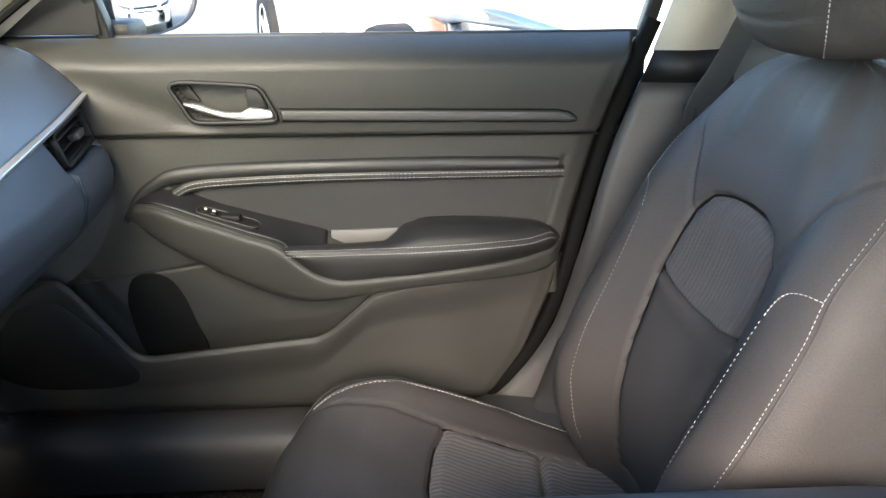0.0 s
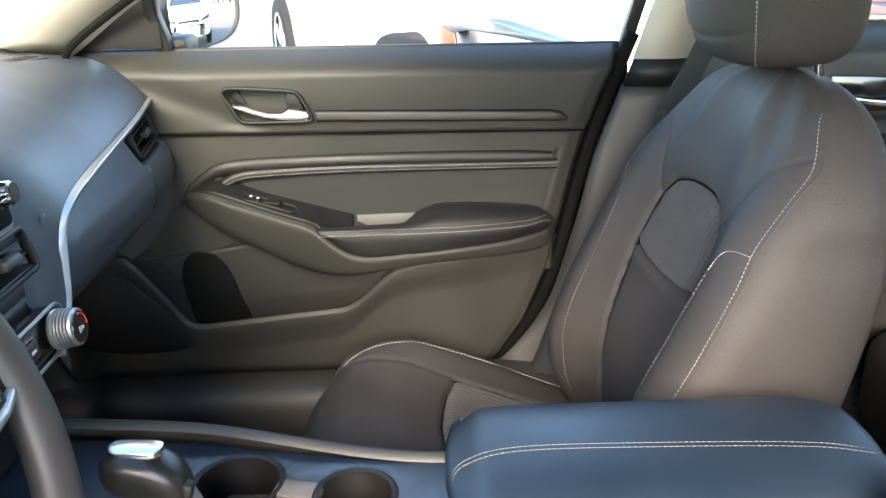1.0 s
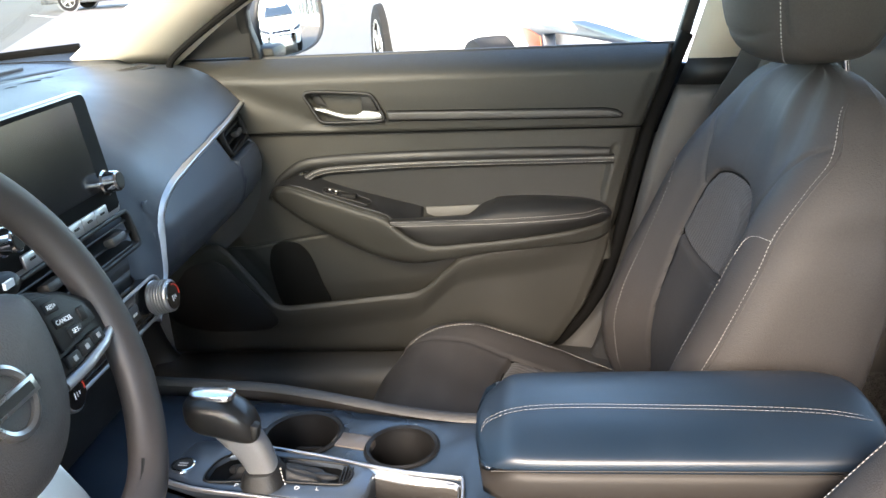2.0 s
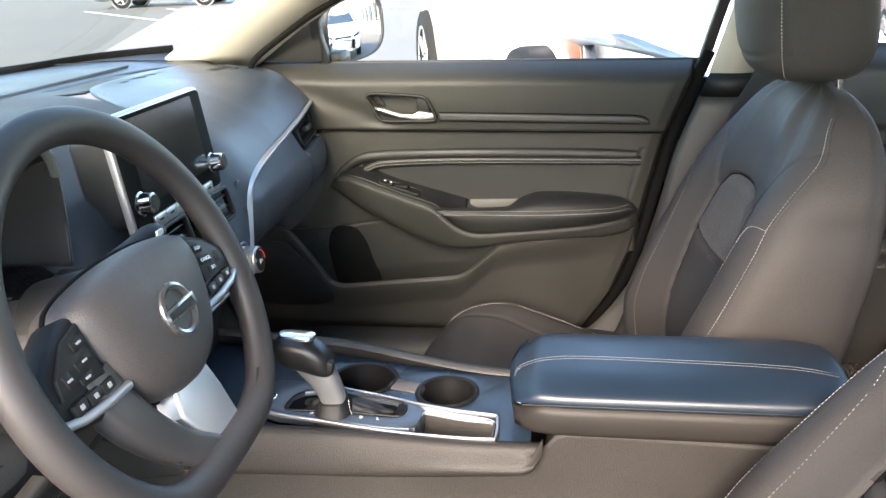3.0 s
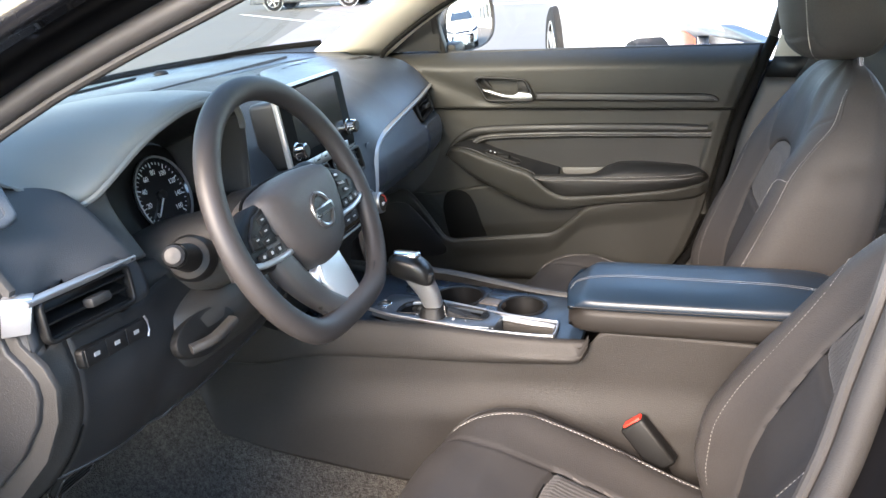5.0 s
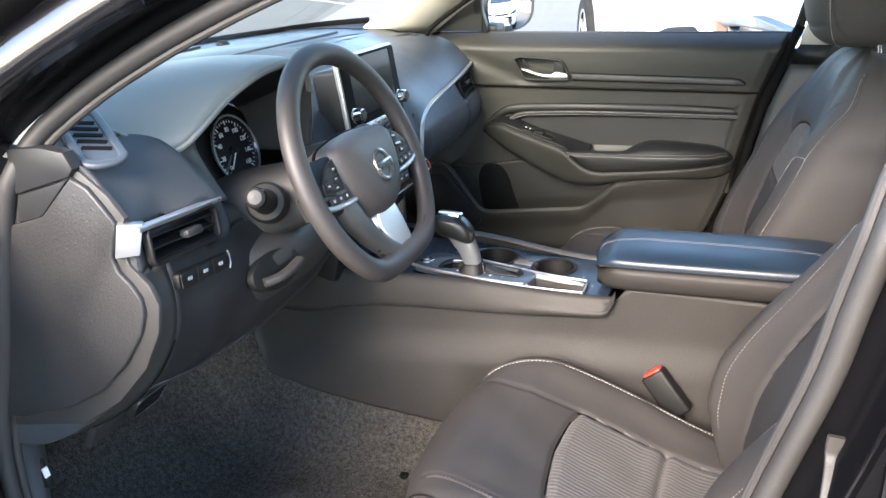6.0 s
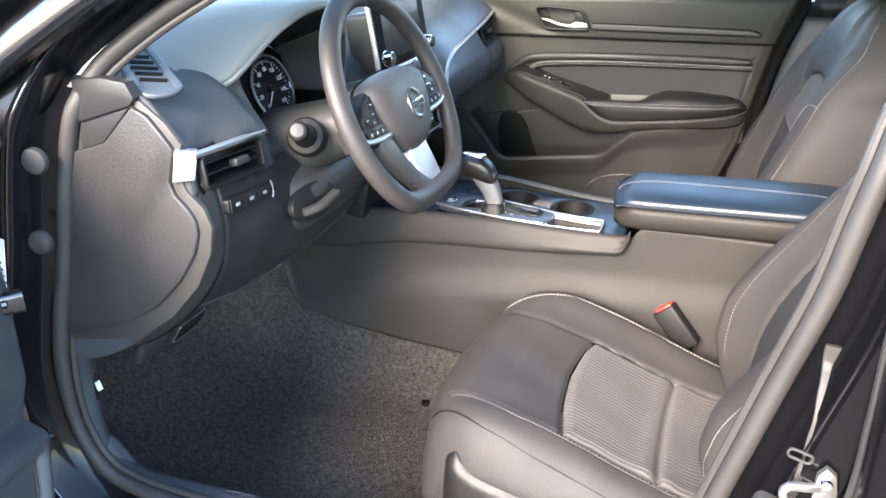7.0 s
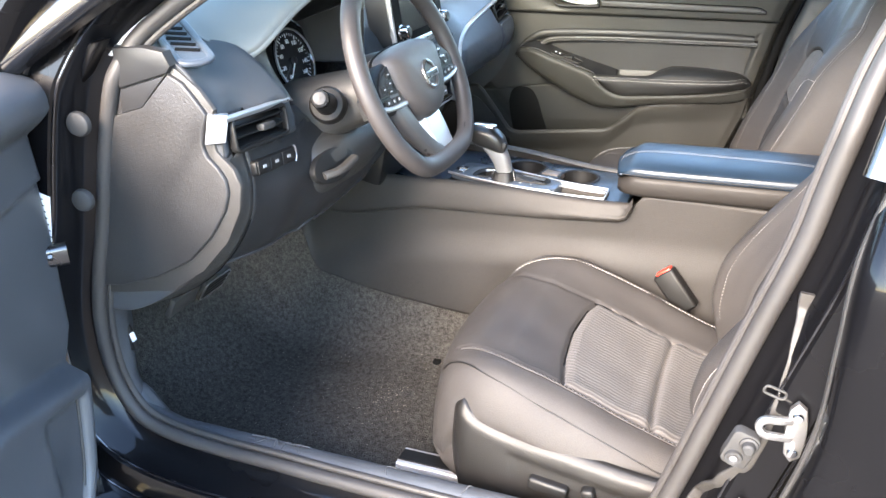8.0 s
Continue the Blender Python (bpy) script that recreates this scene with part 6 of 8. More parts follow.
# profiles at stations across the car: (x, z) from the windscreen to the knees
PR = {
    -0.735: [(-0.80, 1.02), (-0.72, 1.04), (-0.64, 1.046), (-0.565, 1.040), (-0.515, 1.018), (-0.484, 0.980), (-0.463, 0.948), (-0.461, 0.935), (-0.462, 0.865), (-0.456, 0.81), (-0.505, 0.735), (-0.595, 0.655), (-0.70, 0.60), (-0.80, 0.60)],
    -0.60: [(-0.93, 1.02), (-0.78, 1.04), (-0.665, 1.044), (-0.575, 1.030), (-0.515, 1.000), (-0.480, 0.965), (-0.458, 0.940), (-0.456, 0.925), (-0.450, 0.860), (-0.442, 0.80), (-0.475, 0.72), (-0.54, 0.65), (-0.64, 0.60), (-0.78, 0.60)],
    -0.562: [(-0.93, 1.02), (-0.78, 1.04), (-0.665, 1.044), (-0.575, 1.030), (-0.515, 1.000), (-0.480, 0.965), (-0.458, 0.940), (-0.456, 0.925), (-0.450, 0.860), (-0.442, 0.80), (-0.475, 0.72), (-0.54, 0.65), (-0.64, 0.60), (-0.78, 0.60)],
    -0.52: [(-0.98, 1.02), (-0.82, 1.038), (-0.70, 1.035), (-0.64, 0.98), (-0.56, 0.93), (-0.50, 0.915), (-0.47, 0.905), (-0.468, 0.88), (-0.452, 0.850), (-0.446, 0.80), (-0.465, 0.72), (-0.53, 0.65), (-0.63, 0.60), (-0.78, 0.60)],
    -0.26: [(-1.02, 1.02), (-0.86, 1.042), (-0.74, 1.042), (-0.67, 0.96), (-0.62, 0.88), (-0.55, 0.87), (-0.50, 0.865), (-0.48, 0.86), (-0.46, 0.845), (-0.455, 0.80), (-0.475, 0.72), (-0.54, 0.66), (-0.63, 0.61), (-0.78, 0.60)],
    -0.16: [(-1.03, 1.02), (-0.86, 1.045), (-0.72, 1.05), (-0.62, 1.03), (-0.56, 0.99), (-0.52, 0.96), (-0.50, 0.93), (-0.49, 0.90), (-0.478, 0.865), (-0.472, 0.80), (-0.495, 0.72), (-0.56, 0.66), (-0.63, 0.62), (-0.78, 0.60)],
    0.16: [(-1.03, 1.02), (-0.86, 1.045), (-0.72, 1.05), (-0.62, 1.03), (-0.56, 0.99), (-0.52, 0.96), (-0.50, 0.93), (-0.49, 0.90), (-0.478, 0.865), (-0.472, 0.80), (-0.495, 0.72), (-0.56, 0.66), (-0.63, 0.62), (-0.78, 0.60)],
    0.27: [(-1.02, 1.02), (-0.86, 1.042), (-0.74, 1.045), (-0.63, 1.03), (-0.54, 0.99), (-0.485, 0.94), (-0.465, 0.918), (-0.463, 0.90), (-0.465, 0.86), (-0.458, 0.80), (-0.48, 0.72), (-0.55, 0.66), (-0.63, 0.61), (-0.78, 0.60)],
    0.50: [(-0.97, 1.02), (-0.82, 1.038), (-0.72, 1.042), (-0.62, 1.025), (-0.54, 0.985), (-0.495, 0.945), (-0.482, 0.930), (-0.482, 0.912), (-0.49, 0.885), (-0.458, 0.850), (-0.462, 0.74), (-0.53, 0.66), (-0.62, 0.61), (-0.78, 0.60)],
    0.735: [(-0.80, 1.02), (-0.72, 1.03), (-0.66, 1.025), (-0.60, 1.0), (-0.535, 0.962), (-0.510, 0.950), (-0.506, 0.942), (-0.508, 0.925), (-0.525, 0.88), (-0.485, 0.855), (-0.49, 0.76), (-0.55, 0.67), (-0.66, 0.61), (-0.80, 0.60)],
}
st_y = sorted(PR)
dense = np.stack([spline(PR[y], 110) for y in st_y], 0)
yy = np.linspace(-0.735, 0.735, 160)
D = np.zeros((160, 110, 3))
D[..., 1] = yy[:, None]
for j in range(110):
    D[:, j, 0], D[:, j, 2] = keyed([(st_y[i], dense[i, j, 0], dense[i, j, 1]) for i in range(len(st_y))], yy)
cut = ~((D[..., 1] > 0.175) & (D[..., 0] > -0.735)) & ~((D[..., 1] > -0.545) & (D[..., 1] < -0.215) & (D[..., 2] > 0.885) & (D[..., 0] > -0.70))
cut &= ~((D[..., 1] > -0.722) & (D[..., 1] < -0.580) & (D[..., 2] > 0.890) & (D[..., 2] < 0.942) & (D[..., 0] > -0.53))
knee = np.repeat(np.arange(110)[None, :] >= 66, 160, 0) | ((D[..., 2] < 0.890) & (D[..., 1] < -0.16) & (np.arange(110)[None, :] > 50))
grid("dash_skin", D, M_DASH_D, dash, "soft dark dashboard skin", keep=cut & ~knee, solid=0.003)
band_ = D[..., 1] < -0.697
foot = (D[..., 2] < 0.700) & (D[..., 1] < -0.12)
grid("knee_panel", D, M_KNEE, dash, "grained dark lower dash panel", keep=cut & knee & ~band_ & ~foot, solid=0.003)
grid("end_band", D, M_PLASTIC, dash, "smooth grey end band of the lower dash", keep=cut & knee & band_, solid=0.003)
jb = int(np.argmax(D[:, 0, 1] >= -0.697))
lip_ = []
for i in range(jb, 160):
    if D[i, 0, 1] < -0.12:
        j = 66 + int(np.argmax(D[i, 66:, 2] < 0.700))
        lip_.append(D[i, j])
lip_ = np.array(lip_)
sweep("knee_lip", lip_, circle(0.004, 8), M_KNEE, dash, "rolled lower edge of the knee panel", up=(0, 0, 1))
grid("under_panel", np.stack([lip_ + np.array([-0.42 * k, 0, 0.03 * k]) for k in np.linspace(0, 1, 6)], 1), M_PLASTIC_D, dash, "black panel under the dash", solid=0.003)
sweep("band_gap", D[jb, 66:100] + np.array([0.0022, 0, 0]), circle(0.0016, 6), M_GAP, dash, "dark gap beside the end band", up=(0, 1, 0))
for s in (-1, 1):
    endp = D[0 if s < 0 else -1]
    bm = bmesh.new()
    bm.faces.new([bm.verts.new((p[0], p[1], p[2])) for p in endp])
    bmesh.ops.triangulate(bm, faces=bm.faces)
    part("dash_end", bm, M_DASH_D, dash, "dash end cover")
# end cover of the driver's side
EC = [(-0.70, 0.925), (-0.622, 0.950), (-0.585, 0.961), (-0.556, 0.988), (-0.530, 1.011), (-0.508, 1.000), (-0.490, 0.978), (-0.474, 0.956), (-0.482, 0.934), (-0.489, 0.912), (-0.484, 0.893), (-0.468, 0.877), (-0.457, 0.859), (-0.456, 0.839), (-0.467, 0.809), (-0.50, 0.763), (-0.548, 0.717), (-0.616, 0.679), (-0.70, 0.650), (-0.74, 0.645), (-0.73, 0.75)]
EM = Matrix(((1, 0, 0, 0), (0, 0, -1, 0), (0, 1, 0, 0), (0, 0, 0, 1)))
plate("end_cover", EC, Matrix.Translation((0, -0.7465, 0)) @ EM, 0.010, M_ENDCOVER, dash, "grained grey end cover of the dash", 0.0035, 3)
plate("end_backing", [(-0.75, 0.625), (-0.60, 0.652), (-0.53, 0.698), (-0.475, 0.755), (-0.444, 0.81), (-0.436, 0.850), (-0.446, 0.876), (-0.470, 0.90), (-0.478, 0.935), (-0.464, 0.962), (-0.485, 0.990), (-0.52, 1.018), (-0.56, 1.03), (-0.72, 1.0)], Matrix.Translation((0, -0.7395, 0)) @ EM, 0.008, M_PLASTIC, dash, "grey rim behind the end cover", 0.003)
plate("end_corner", [(-0.62, 0.986), (-0.5295, 1.0125), (-0.521, 1.023), (-0.531, 1.043), (-0.567, 1.048), (-0.62, 1.045)], Matrix.Translation((0, -0.748, 0)) @ EM, 0.018, M_KNEE, dash, "dark upper corner cap", 0.003, 2)
plate("corner_flap", [(-0.625, 0.948), (-0.585, 0.9595), (-0.5315, 1.0100), (-0.618, 0.9845)], Matrix.Translation((0, -0.7478, 0)) @ EM, 0.010, M_KNEE, dash, "dark corner flap", 0.002)

# passenger side silver line, bending down to the climate panel
sl = spline([(-0.502, 0.732, 0.946), (-0.485, 0.60, 0.936), (-0.474, 0.48, 0.928), (-0.462, 0.33, 0.917), (-0.458, 0.262, 0.906), (-0.458, 0.228, 0.882), (-0.456, 0.212, 0.84), (-0.452, 0.195, 0.805), (-0.447, 0.165, 0.783), (-0.440, 0.13, 0.765)], 90)
sweep("silver_line", sl, rrect(0.014, 0.007, 0.002), M_SILVER, dash, "satin silver trim line", up=(0.2, 0, 1), scale=np.interp(np.linspace(0, 1, 90), [0, 0.5, 0.6, 1], [0.8, 1.0, 1.2, 0.7]))
# padded top between the crest and the silver line
SLN = spline(sl[::3], 100)
crest = spline([(-0.715, 0.735, 1.030), (-0.735, 0.62, 1.042), (-0.745, 0.48, 1.046), (-0.745, 0.32, 1.048), (-0.70, 0.22, 1.048), (-0.62, 0.165, 1.030), (-0.535, 0.150, 0.97), (-0.497, 0.148, 0.90), (-0.475, 0.14, 0.83)], 100)
vv = np.linspace(0, 1, 40)[None, :, None]
padT = crest[:, None] * (1 - vv) + SLN[:, None] * vv
belly = np.interp(np.linspace(0, 1, 100), [0, 0.45, 0.62, 0.8, 1.0], [0.030, 0.036, 0.030, 0.016, 0.004])[:, None]
padT[..., 2] += belly * np.sin(math.pi * vv[..., 0] ** 1.25)
padT[..., 0] += 0.35 * belly * np.sin(math.pi * vv[..., 0] ** 1.25)
grid("dash_pad", padT, M_DASH, dash, "soft dark upper dash pad", solid=0.003)
# lower face with the glovebox, square-edged at its top
sy = np.linspace(0.738, 0.205, 70)
low = []
for y in sy:
    k = np.argmin(np.abs(SLN[:70, 1] - y))
    x0, z0 = SLN[k, 0], SLN[k, 2]
    xf = float(keyed([(0.205, -0.462), (0.26, -0.452), (0.50, -0.456), (0.66, -0.466), (0.72, -0.478), (0.738, -0.492)], y))
    rec = float(step(y, 0.545, 0.57) * (1 - step(y, 0.722, 0.734)))
    row = [(x0 - 0.010, z0 - 0.004), (x0 - 0.012 - 0.05 * rec, z0 - 0.008), (x0 - 0.012 - 0.05 * rec, z0 - 0.012 - 0.052 * rec), (xf - 0.004, min(z0 - 0.016, 0.869)), (xf, min(z0 - 0.022, 0.863)), (xf + 0.005, 0.835), (xf - 0.002, 0.805), (xf - 0.030, 0.772), (xf - 0.080, 0.742), (xf - 0.15, 0.715), (xf - 0.24, 0.69)]
    q = np.array(row)
    s_l = np.concatenate([[0], np.cumsum(np.hypot(*np.diff(q, axis=0).T))])
    w_ = np.linspace(0, 1, 48) * s_l[-1]
    low.append([(a, y, b) for a, b in zip(np.interp(w_, s_l, q[:, 0]), np.interp(w_, s_l, q[:, 1]))])
grid("glovebox", np.array(low), M_DASH, dash, "soft dark lower dash face with the glovebox", solid=0.003, sharp=40)
# shelf towards the windscreen
ya = np.linspace(-0.72, 0.72, 60)
shelf = []
for y in ya:
    a = abs(y)
    xe, ze = keyed([(0, -1.158, 1.040), (0.2, -1.143, 1.041), (0.42, -1.093, 1.045), (0.55, -1.013, 1.050), (0.66, -0.933, 1.055), (0.72, -0.80, 1.060)], a)
    xn, zn = keyed([(0, -0.80, 1.0485), (0.45, -0.79, 1.0445), (0.62, -0.745, 1.040), (0.72, -0.70, 1.028)], a)
    shelf.append([(xe + (xn - xe) * t, y, ze + (zn - ze) * t + 0.004 * math.sin(math.pi * t)) for t in np.linspace(0, 1, 14)])
grid("dash_shelf", np.array(shelf), M_DASH, dash, "soft dark shelf below the windscreen", solid=0.002)
lp = [(-0.99, -0.42), (-0.985, 0.20), (-0.90, 0.50), (-0.82, 0.56), (-0.835, 0.19), (-0.845, -0.42)]
plate("shelf_panel", lp[::-1], pose(0, 0, 1.0535), 0.006, M_SHELF, dash, "smooth shelf panel, its sky sheen in the paler colour", 0.002)
gr = spline([(-0.975, 0.56, 1.055), (-0.90, 0.62, 1.053), (-0.83, 0.645, 1.050), (-0.775, 0.655, 1.046)], 46)
for p in gr:
    block("grille_hole", (0.010, 0.004, 0.002), pose(p[0], p[1], p[2] + 0.002, 0, 0, 30), M_PLASTIC_D, dash, "", 0)


def vent(c, u, v, w, h, slats, label, tab=True, frame_m=M_PLASTIC_D):
    """An air vent: frame, dark back, slats and a tab."""
    m = axes(c, u, v)
    ring = [m @ Vector((x, y, 0.0)) for x, y in rrect(w, h, 0.008)]
    f = sweep("vent", ring, rrect(0.006, 0.012, 0.002), frame_m, dash, label, closed=True, up=tuple(m.to_3x3() @ Vector((0, 0, 1))))
    b = plate("vent_back", rrect(w, h, 0.008), m @ pose(0, 0, -0.03), 0.003, M_PLASTIC_D, f, "dark back of the vent")
    for i in range(slats):
        q = -h / 2 + h * (i + 0.5) / slats
        block("slat", (w - 0.006, 0.003, 0.026), m @ pose(0, q, -0.012, 22), M_PLASTIC_D, f, "", 0.001, 1)
    if tab:
        block("vent_tab", (0.034, 0.012, 0.016), m @ pose(0.01, 0, 0.004), M_PLASTIC, f, "raised adjusting tab", 0.004)
    return f


vent((-0.452, -0.650, 0.914), (-0.01, 1, -0.07), (-0.12, 0, 1), 0.142, 0.046, 3, "black louvred air vent on the driver's side")
vent((-0.493, 0.645, 0.902), (-0.12, 1, 0.06), (-0.30, 0, 1), 0.140, 0.046, 3, "black louvred air vent by the far door")
# silver strip over the driver's vent, with a bright bent end
sv = spline([(-0.460, -0.556, 0.934), (-0.453, -0.64, 0.941), (-0.453, -0.735, 0.947)], 20)
sweep("silver_line", sv, rrect(0.011, 0.007, 0.002), M_SILVER, dash, "satin silver trim line", up=(0.2, 0, 1))
bm = bmesh.new()
q_ = [bm.verts.new(p) for p in ((-0.468, -0.7505, 0.957), (-0.450, -0.726, 0.9515), (-0.452, -0.738, 0.9145), (-0.480, -0.7505, 0.9125))]
bm.faces.new(q_)
ex = bmesh.ops.extrude_face_region(bm, geom=bm.faces[:])
bmesh.ops.translate(bm, verts=[g for g in ex["geom"] if isinstance(g, bmesh.types.BMVert)], vec=(-0.010, 0.014, 0))
bmesh.ops.bevel(bm, geom=bm.edges[:], offset=0.0015, segments=2, profile=0.5, affect="EDGES")
part("silver_end", bm, M_SILVER, dash, "bright satin silver end piece")
# switch row under the vent
SW = axes((-0.4425, -0.632, 0.855), (-0.01, 1, -0.08), (-0.10, 0, 1))
sw = plate("switch_bank", rrect(0.112, 0.024, 0.006), SW, 0.01, M_PLASTIC_D, dash, "row of three dark switches", 0.003)
for i in range(3):
    k_ = plate("switch", rrect(0.0335, 0.020, 0.001), SW @ pose(-0.035 + 0.035 * i, 0, 0.0012), 0.003, M_PANEL, sw, "dark push switch", 0.0008)
    block("switch_mark", (0.009, 0.0045, 0.0008), SW @ pose(-0.035 + 0.035 * i, 0, 0.0015), M_MARK, k_, "small white mark", 0)
sweep("switch_edge", [SW @ Vector(p) for p in ((0.0555, -0.013, 0.0005), (0.059, -0.006, 0.0005), (0.059, 0.006, 0.0005), (0.0555, 0.013, 0.0005))], circle(0.0015, 8), M_GREYSIDE, sw, "silver end of the switch row")
# defroster outlet on the top corner, and top grilles
DV = axes((-0.562, -0.668, 1.043), (0.139, -0.096, -0.052), (0.57, 0.82, 0.0))
dv = sweep("defroster", [DV @ Vector((x, y, 0.0)) for x, y in rrect(0.150, 0.050, 0.018, 4)], rrect(0.012, 0.008, 0.003), M_DASH, dash, "small slotted defroster outlet with a raised rim", closed=True, up=tuple(DV.to_3x3() @ Vector((0, 0, 1))))
plate("slot_bed", rrect(0.142, 0.044, 0.014), DV @ pose(0, 0, 0.001), 0.004, M_DASH, dv, "sunk bed of the outlet")
for i in range(5):
    block("slot", (0.0085, 0.036, 0.003), DV @ pose(-0.042 + 0.019 * i, 0, 0.0006, 0, 0, -24), M_GAP, dv, "dark slot", 0)
DV2 = axes((-0.66, 0.60, 1.0335), (0.25, 1, 0.0), (-1, 0.2, 0.1))
dv2 = plate("defroster", rrect(0.15, 0.036, 0.014), DV2, 0.006, M_DASH, dash, "small slotted defroster outlet", 0.002)
for i in range(9):
    block("slot", (0.005, 0.022, 0.002), DV2 @ pose(-0.052 + 0.0125 * i, 0, 0.0006, 0, 0, 20), M_PLASTIC_D, dv2, "dark slot", 0)
for y0, w in ((-0.30, 0.30), (0.12, 0.26)):
    g_ = plate("windscreen_slot", rrect(w, 0.03, 0.012), axes((-1.05, y0, 1.0525), (0, 1, 0), (-1, 0, -0.02)), 0.004, M_PLASTIC_D, dash, "dark windscreen air slot", 0.001)
turned("light_sensor", [(0, 0.010), (0.010, 0.009), (0.016, 0.004), (0.018, 0)], pose(-1.01, 0.30, 1.050), M_PLASTIC_D, dash, "small round light sensor")

# instrument hood, bezel and gauges
rim = spline([(-0.550, -0.574, 1.002), (-0.535, -0.552, 0.9985), (-0.518, -0.534, 1.007), (-0.506, -0.518, 1.021), (-0.495, -0.499, 1.038), (-0.480, -0.472, 1.061), (-0.465, -0.439, 1.080), (-0.453, -0.39, 1.094), (-0.450, -0.31, 1.092), (-0.470, -0.245, 1.055), (-0.490, -0.212, 0.99), (-0.50, -0.204, 0.92)], 90)
backl = spline([(-0.566, -0.590, 1.019), (-0.582, -0.612, 1.041), (-0.64, -0.632, 1.050), (-0.74, -0.615, 1.050), (-0.84, -0.555, 1.048), (-0.89, -0.47, 1.048), (-0.91, -0.37, 1.048), (-0.90, -0.29, 1.048), (-0.84, -0.20, 1.045), (-0.72, -0.165, 1.03), (-0.60, -0.160, 0.95)], 90)
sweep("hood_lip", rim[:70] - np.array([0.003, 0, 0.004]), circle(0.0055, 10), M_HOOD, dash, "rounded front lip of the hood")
left_ = spline([(-0.556, -0.560, 0.996), (-0.520, -0.553, 0.976), (-0.485, -0.558, 0.956), (-0.453, -0.566, 0.934)], 20)
right_ = spline([(-0.516, -0.516, 1.014), (-0.524, -0.506, 0.992), (-0.514, -0.503, 0.962), (-0.484, -0.503, 0.915)], 20)
inner_ = right_ + np.array([-0.06, 0.006, -0.004])
grid("instrument_cheek", np.stack([left_ * (1 - t) + right_ * t + np.array([0.004, 0, 0]) * math.sin(math.pi * t) for t in np.linspace(0, 1, 8)] + [right_ + np.array([-0.004, 0.003, 0]), inner_], 1), M_PLASTIC, dash, "grey side wall beside the instruments", solid=0.003)
hoodP = []
for t in np.linspace(0, 1, 16):
    q = rim * (1 - t) + backl * t
    q[:, 2] += 0.022 * np.sin(math.pi * t ** 0.8) * np.sin(np.linspace(0, math.pi, 90)) ** 1.2
    hoodP.append(q)
hood = grid("instrument_hood", np.array(hoodP), M_HOOD, dash, "instrument hood with sky haze in its pale grey", solid=0.004)
gc = np.array([-0.600, -0.385, 0.930])
innerl = np.array([(-0.615 + 0.05 * (p[2] - 0.93), gc[1] + (p[1] - gc[1]) * 0.90, 0.93 + (p[2] - 0.93) * 0.62) for p in rim])
lin = np.array([rim * (1 - t) + innerl * t - np.array([0, 0, 0.004]) for t in np.linspace(0, 1, 10)])
rt_ = np.repeat((np.arange(90) >= 64)[None], 10, 0)
grid("binnacle", lin, M_PLASTIC_D, dash, "deep black lining under the hood", keep=~rt_, solid=0.002)
grid("cluster_bezel", lin, M_PLASTIC, dash, "grey inner side of the instrument hood", keep=rt_, solid=0.002)
GM = axes((-0.612, -0.385, 0.935), (0, 1, 0), (-0.30, 0, 1))
plate("cluster_face", rrect(0.345, 0.165, 0.05, 5), GM @ pose(0, -0.005, -0.003), 0.004, M_PLASTIC_D, dash, "black instrument face")
lowb = np.array([[(x, y, z) for x, z in spline([(-0.62, 0.862), (-0.56, 0.868), (-0.51, 0.885 + 0.03 * abs(2 * t - 1)), (-0.475, 0.872)], 10)] for t, y in [(t, -0.58 + 0.40 * t) for t in np.linspace(0, 1, 24)]])
grid("cluster_sill", lowb, M_PLASTIC, dash, "grey lower surround of the instruments", solid=0.004)
for k, (gy, top, stp) in enumerate(((0.098, 160, 20), (-0.105, 8, 1))):
    g0 = GM @ pose(gy, -0.002, 0.002)
    gd = turned("gauge", [(0, 0), (0.056, 0), (0.058, 0.001), (0.062, 0.006), (0.064, 0.006), (0.065, 0.0)], g0, M_GLOSS, dash, "round black gauge with white scale")
    turned("gauge_ring", [(0.0605, 0.004), (0.0615, 0.0075), (0.063, 0.0075), (0.0645, 0.004)], g0, M_SILVER, gd, "silver gauge ring")
    cnt = top // stp
    for i in range(cnt + 1):
        ang = radians(225 - 270 * i / cnt)
        block("tick", (0.008, 0.0014, 0.0006), g0 @ pose(0.050 * math.cos(ang), 0.050 * math.sin(ang), 0.0006, 0, 0, math.degrees(ang)), M_INK, gd, "", 0)
        writing("numeral", str(i * stp), g0 @ pose(0.038 * math.cos(ang), 0.038 * math.sin(ang), 0.0006), 0.0115, M_INK, gd, "white numeral")
        if i < cnt:
            for q in (0.25, 0.5, 0.75):
                a2 = radians(225 - 270 * (i + q) / cnt)
                block("tick", (0.004, 0.0009, 0.0006), g0 @ pose(0.052 * math.cos(a2), 0.052 * math.sin(a2), 0.0006, 0, 0, math.degrees(a2)), M_INK, gd, "", 0)
    an = radians(225)
    block("needle", (0.040, 0.0018, 0.0015), g0 @ pose(0.020 * math.cos(an), 0.020 * math.sin(an), 0.004, 0, 0, 225), M_INK, gd, "white needle", 0)
    turned("needle_hub", [(0, 0.006), (0.007, 0.005), (0.008, 0.0)], g0, M_PLASTIC_D, gd, "black needle hub", 16)

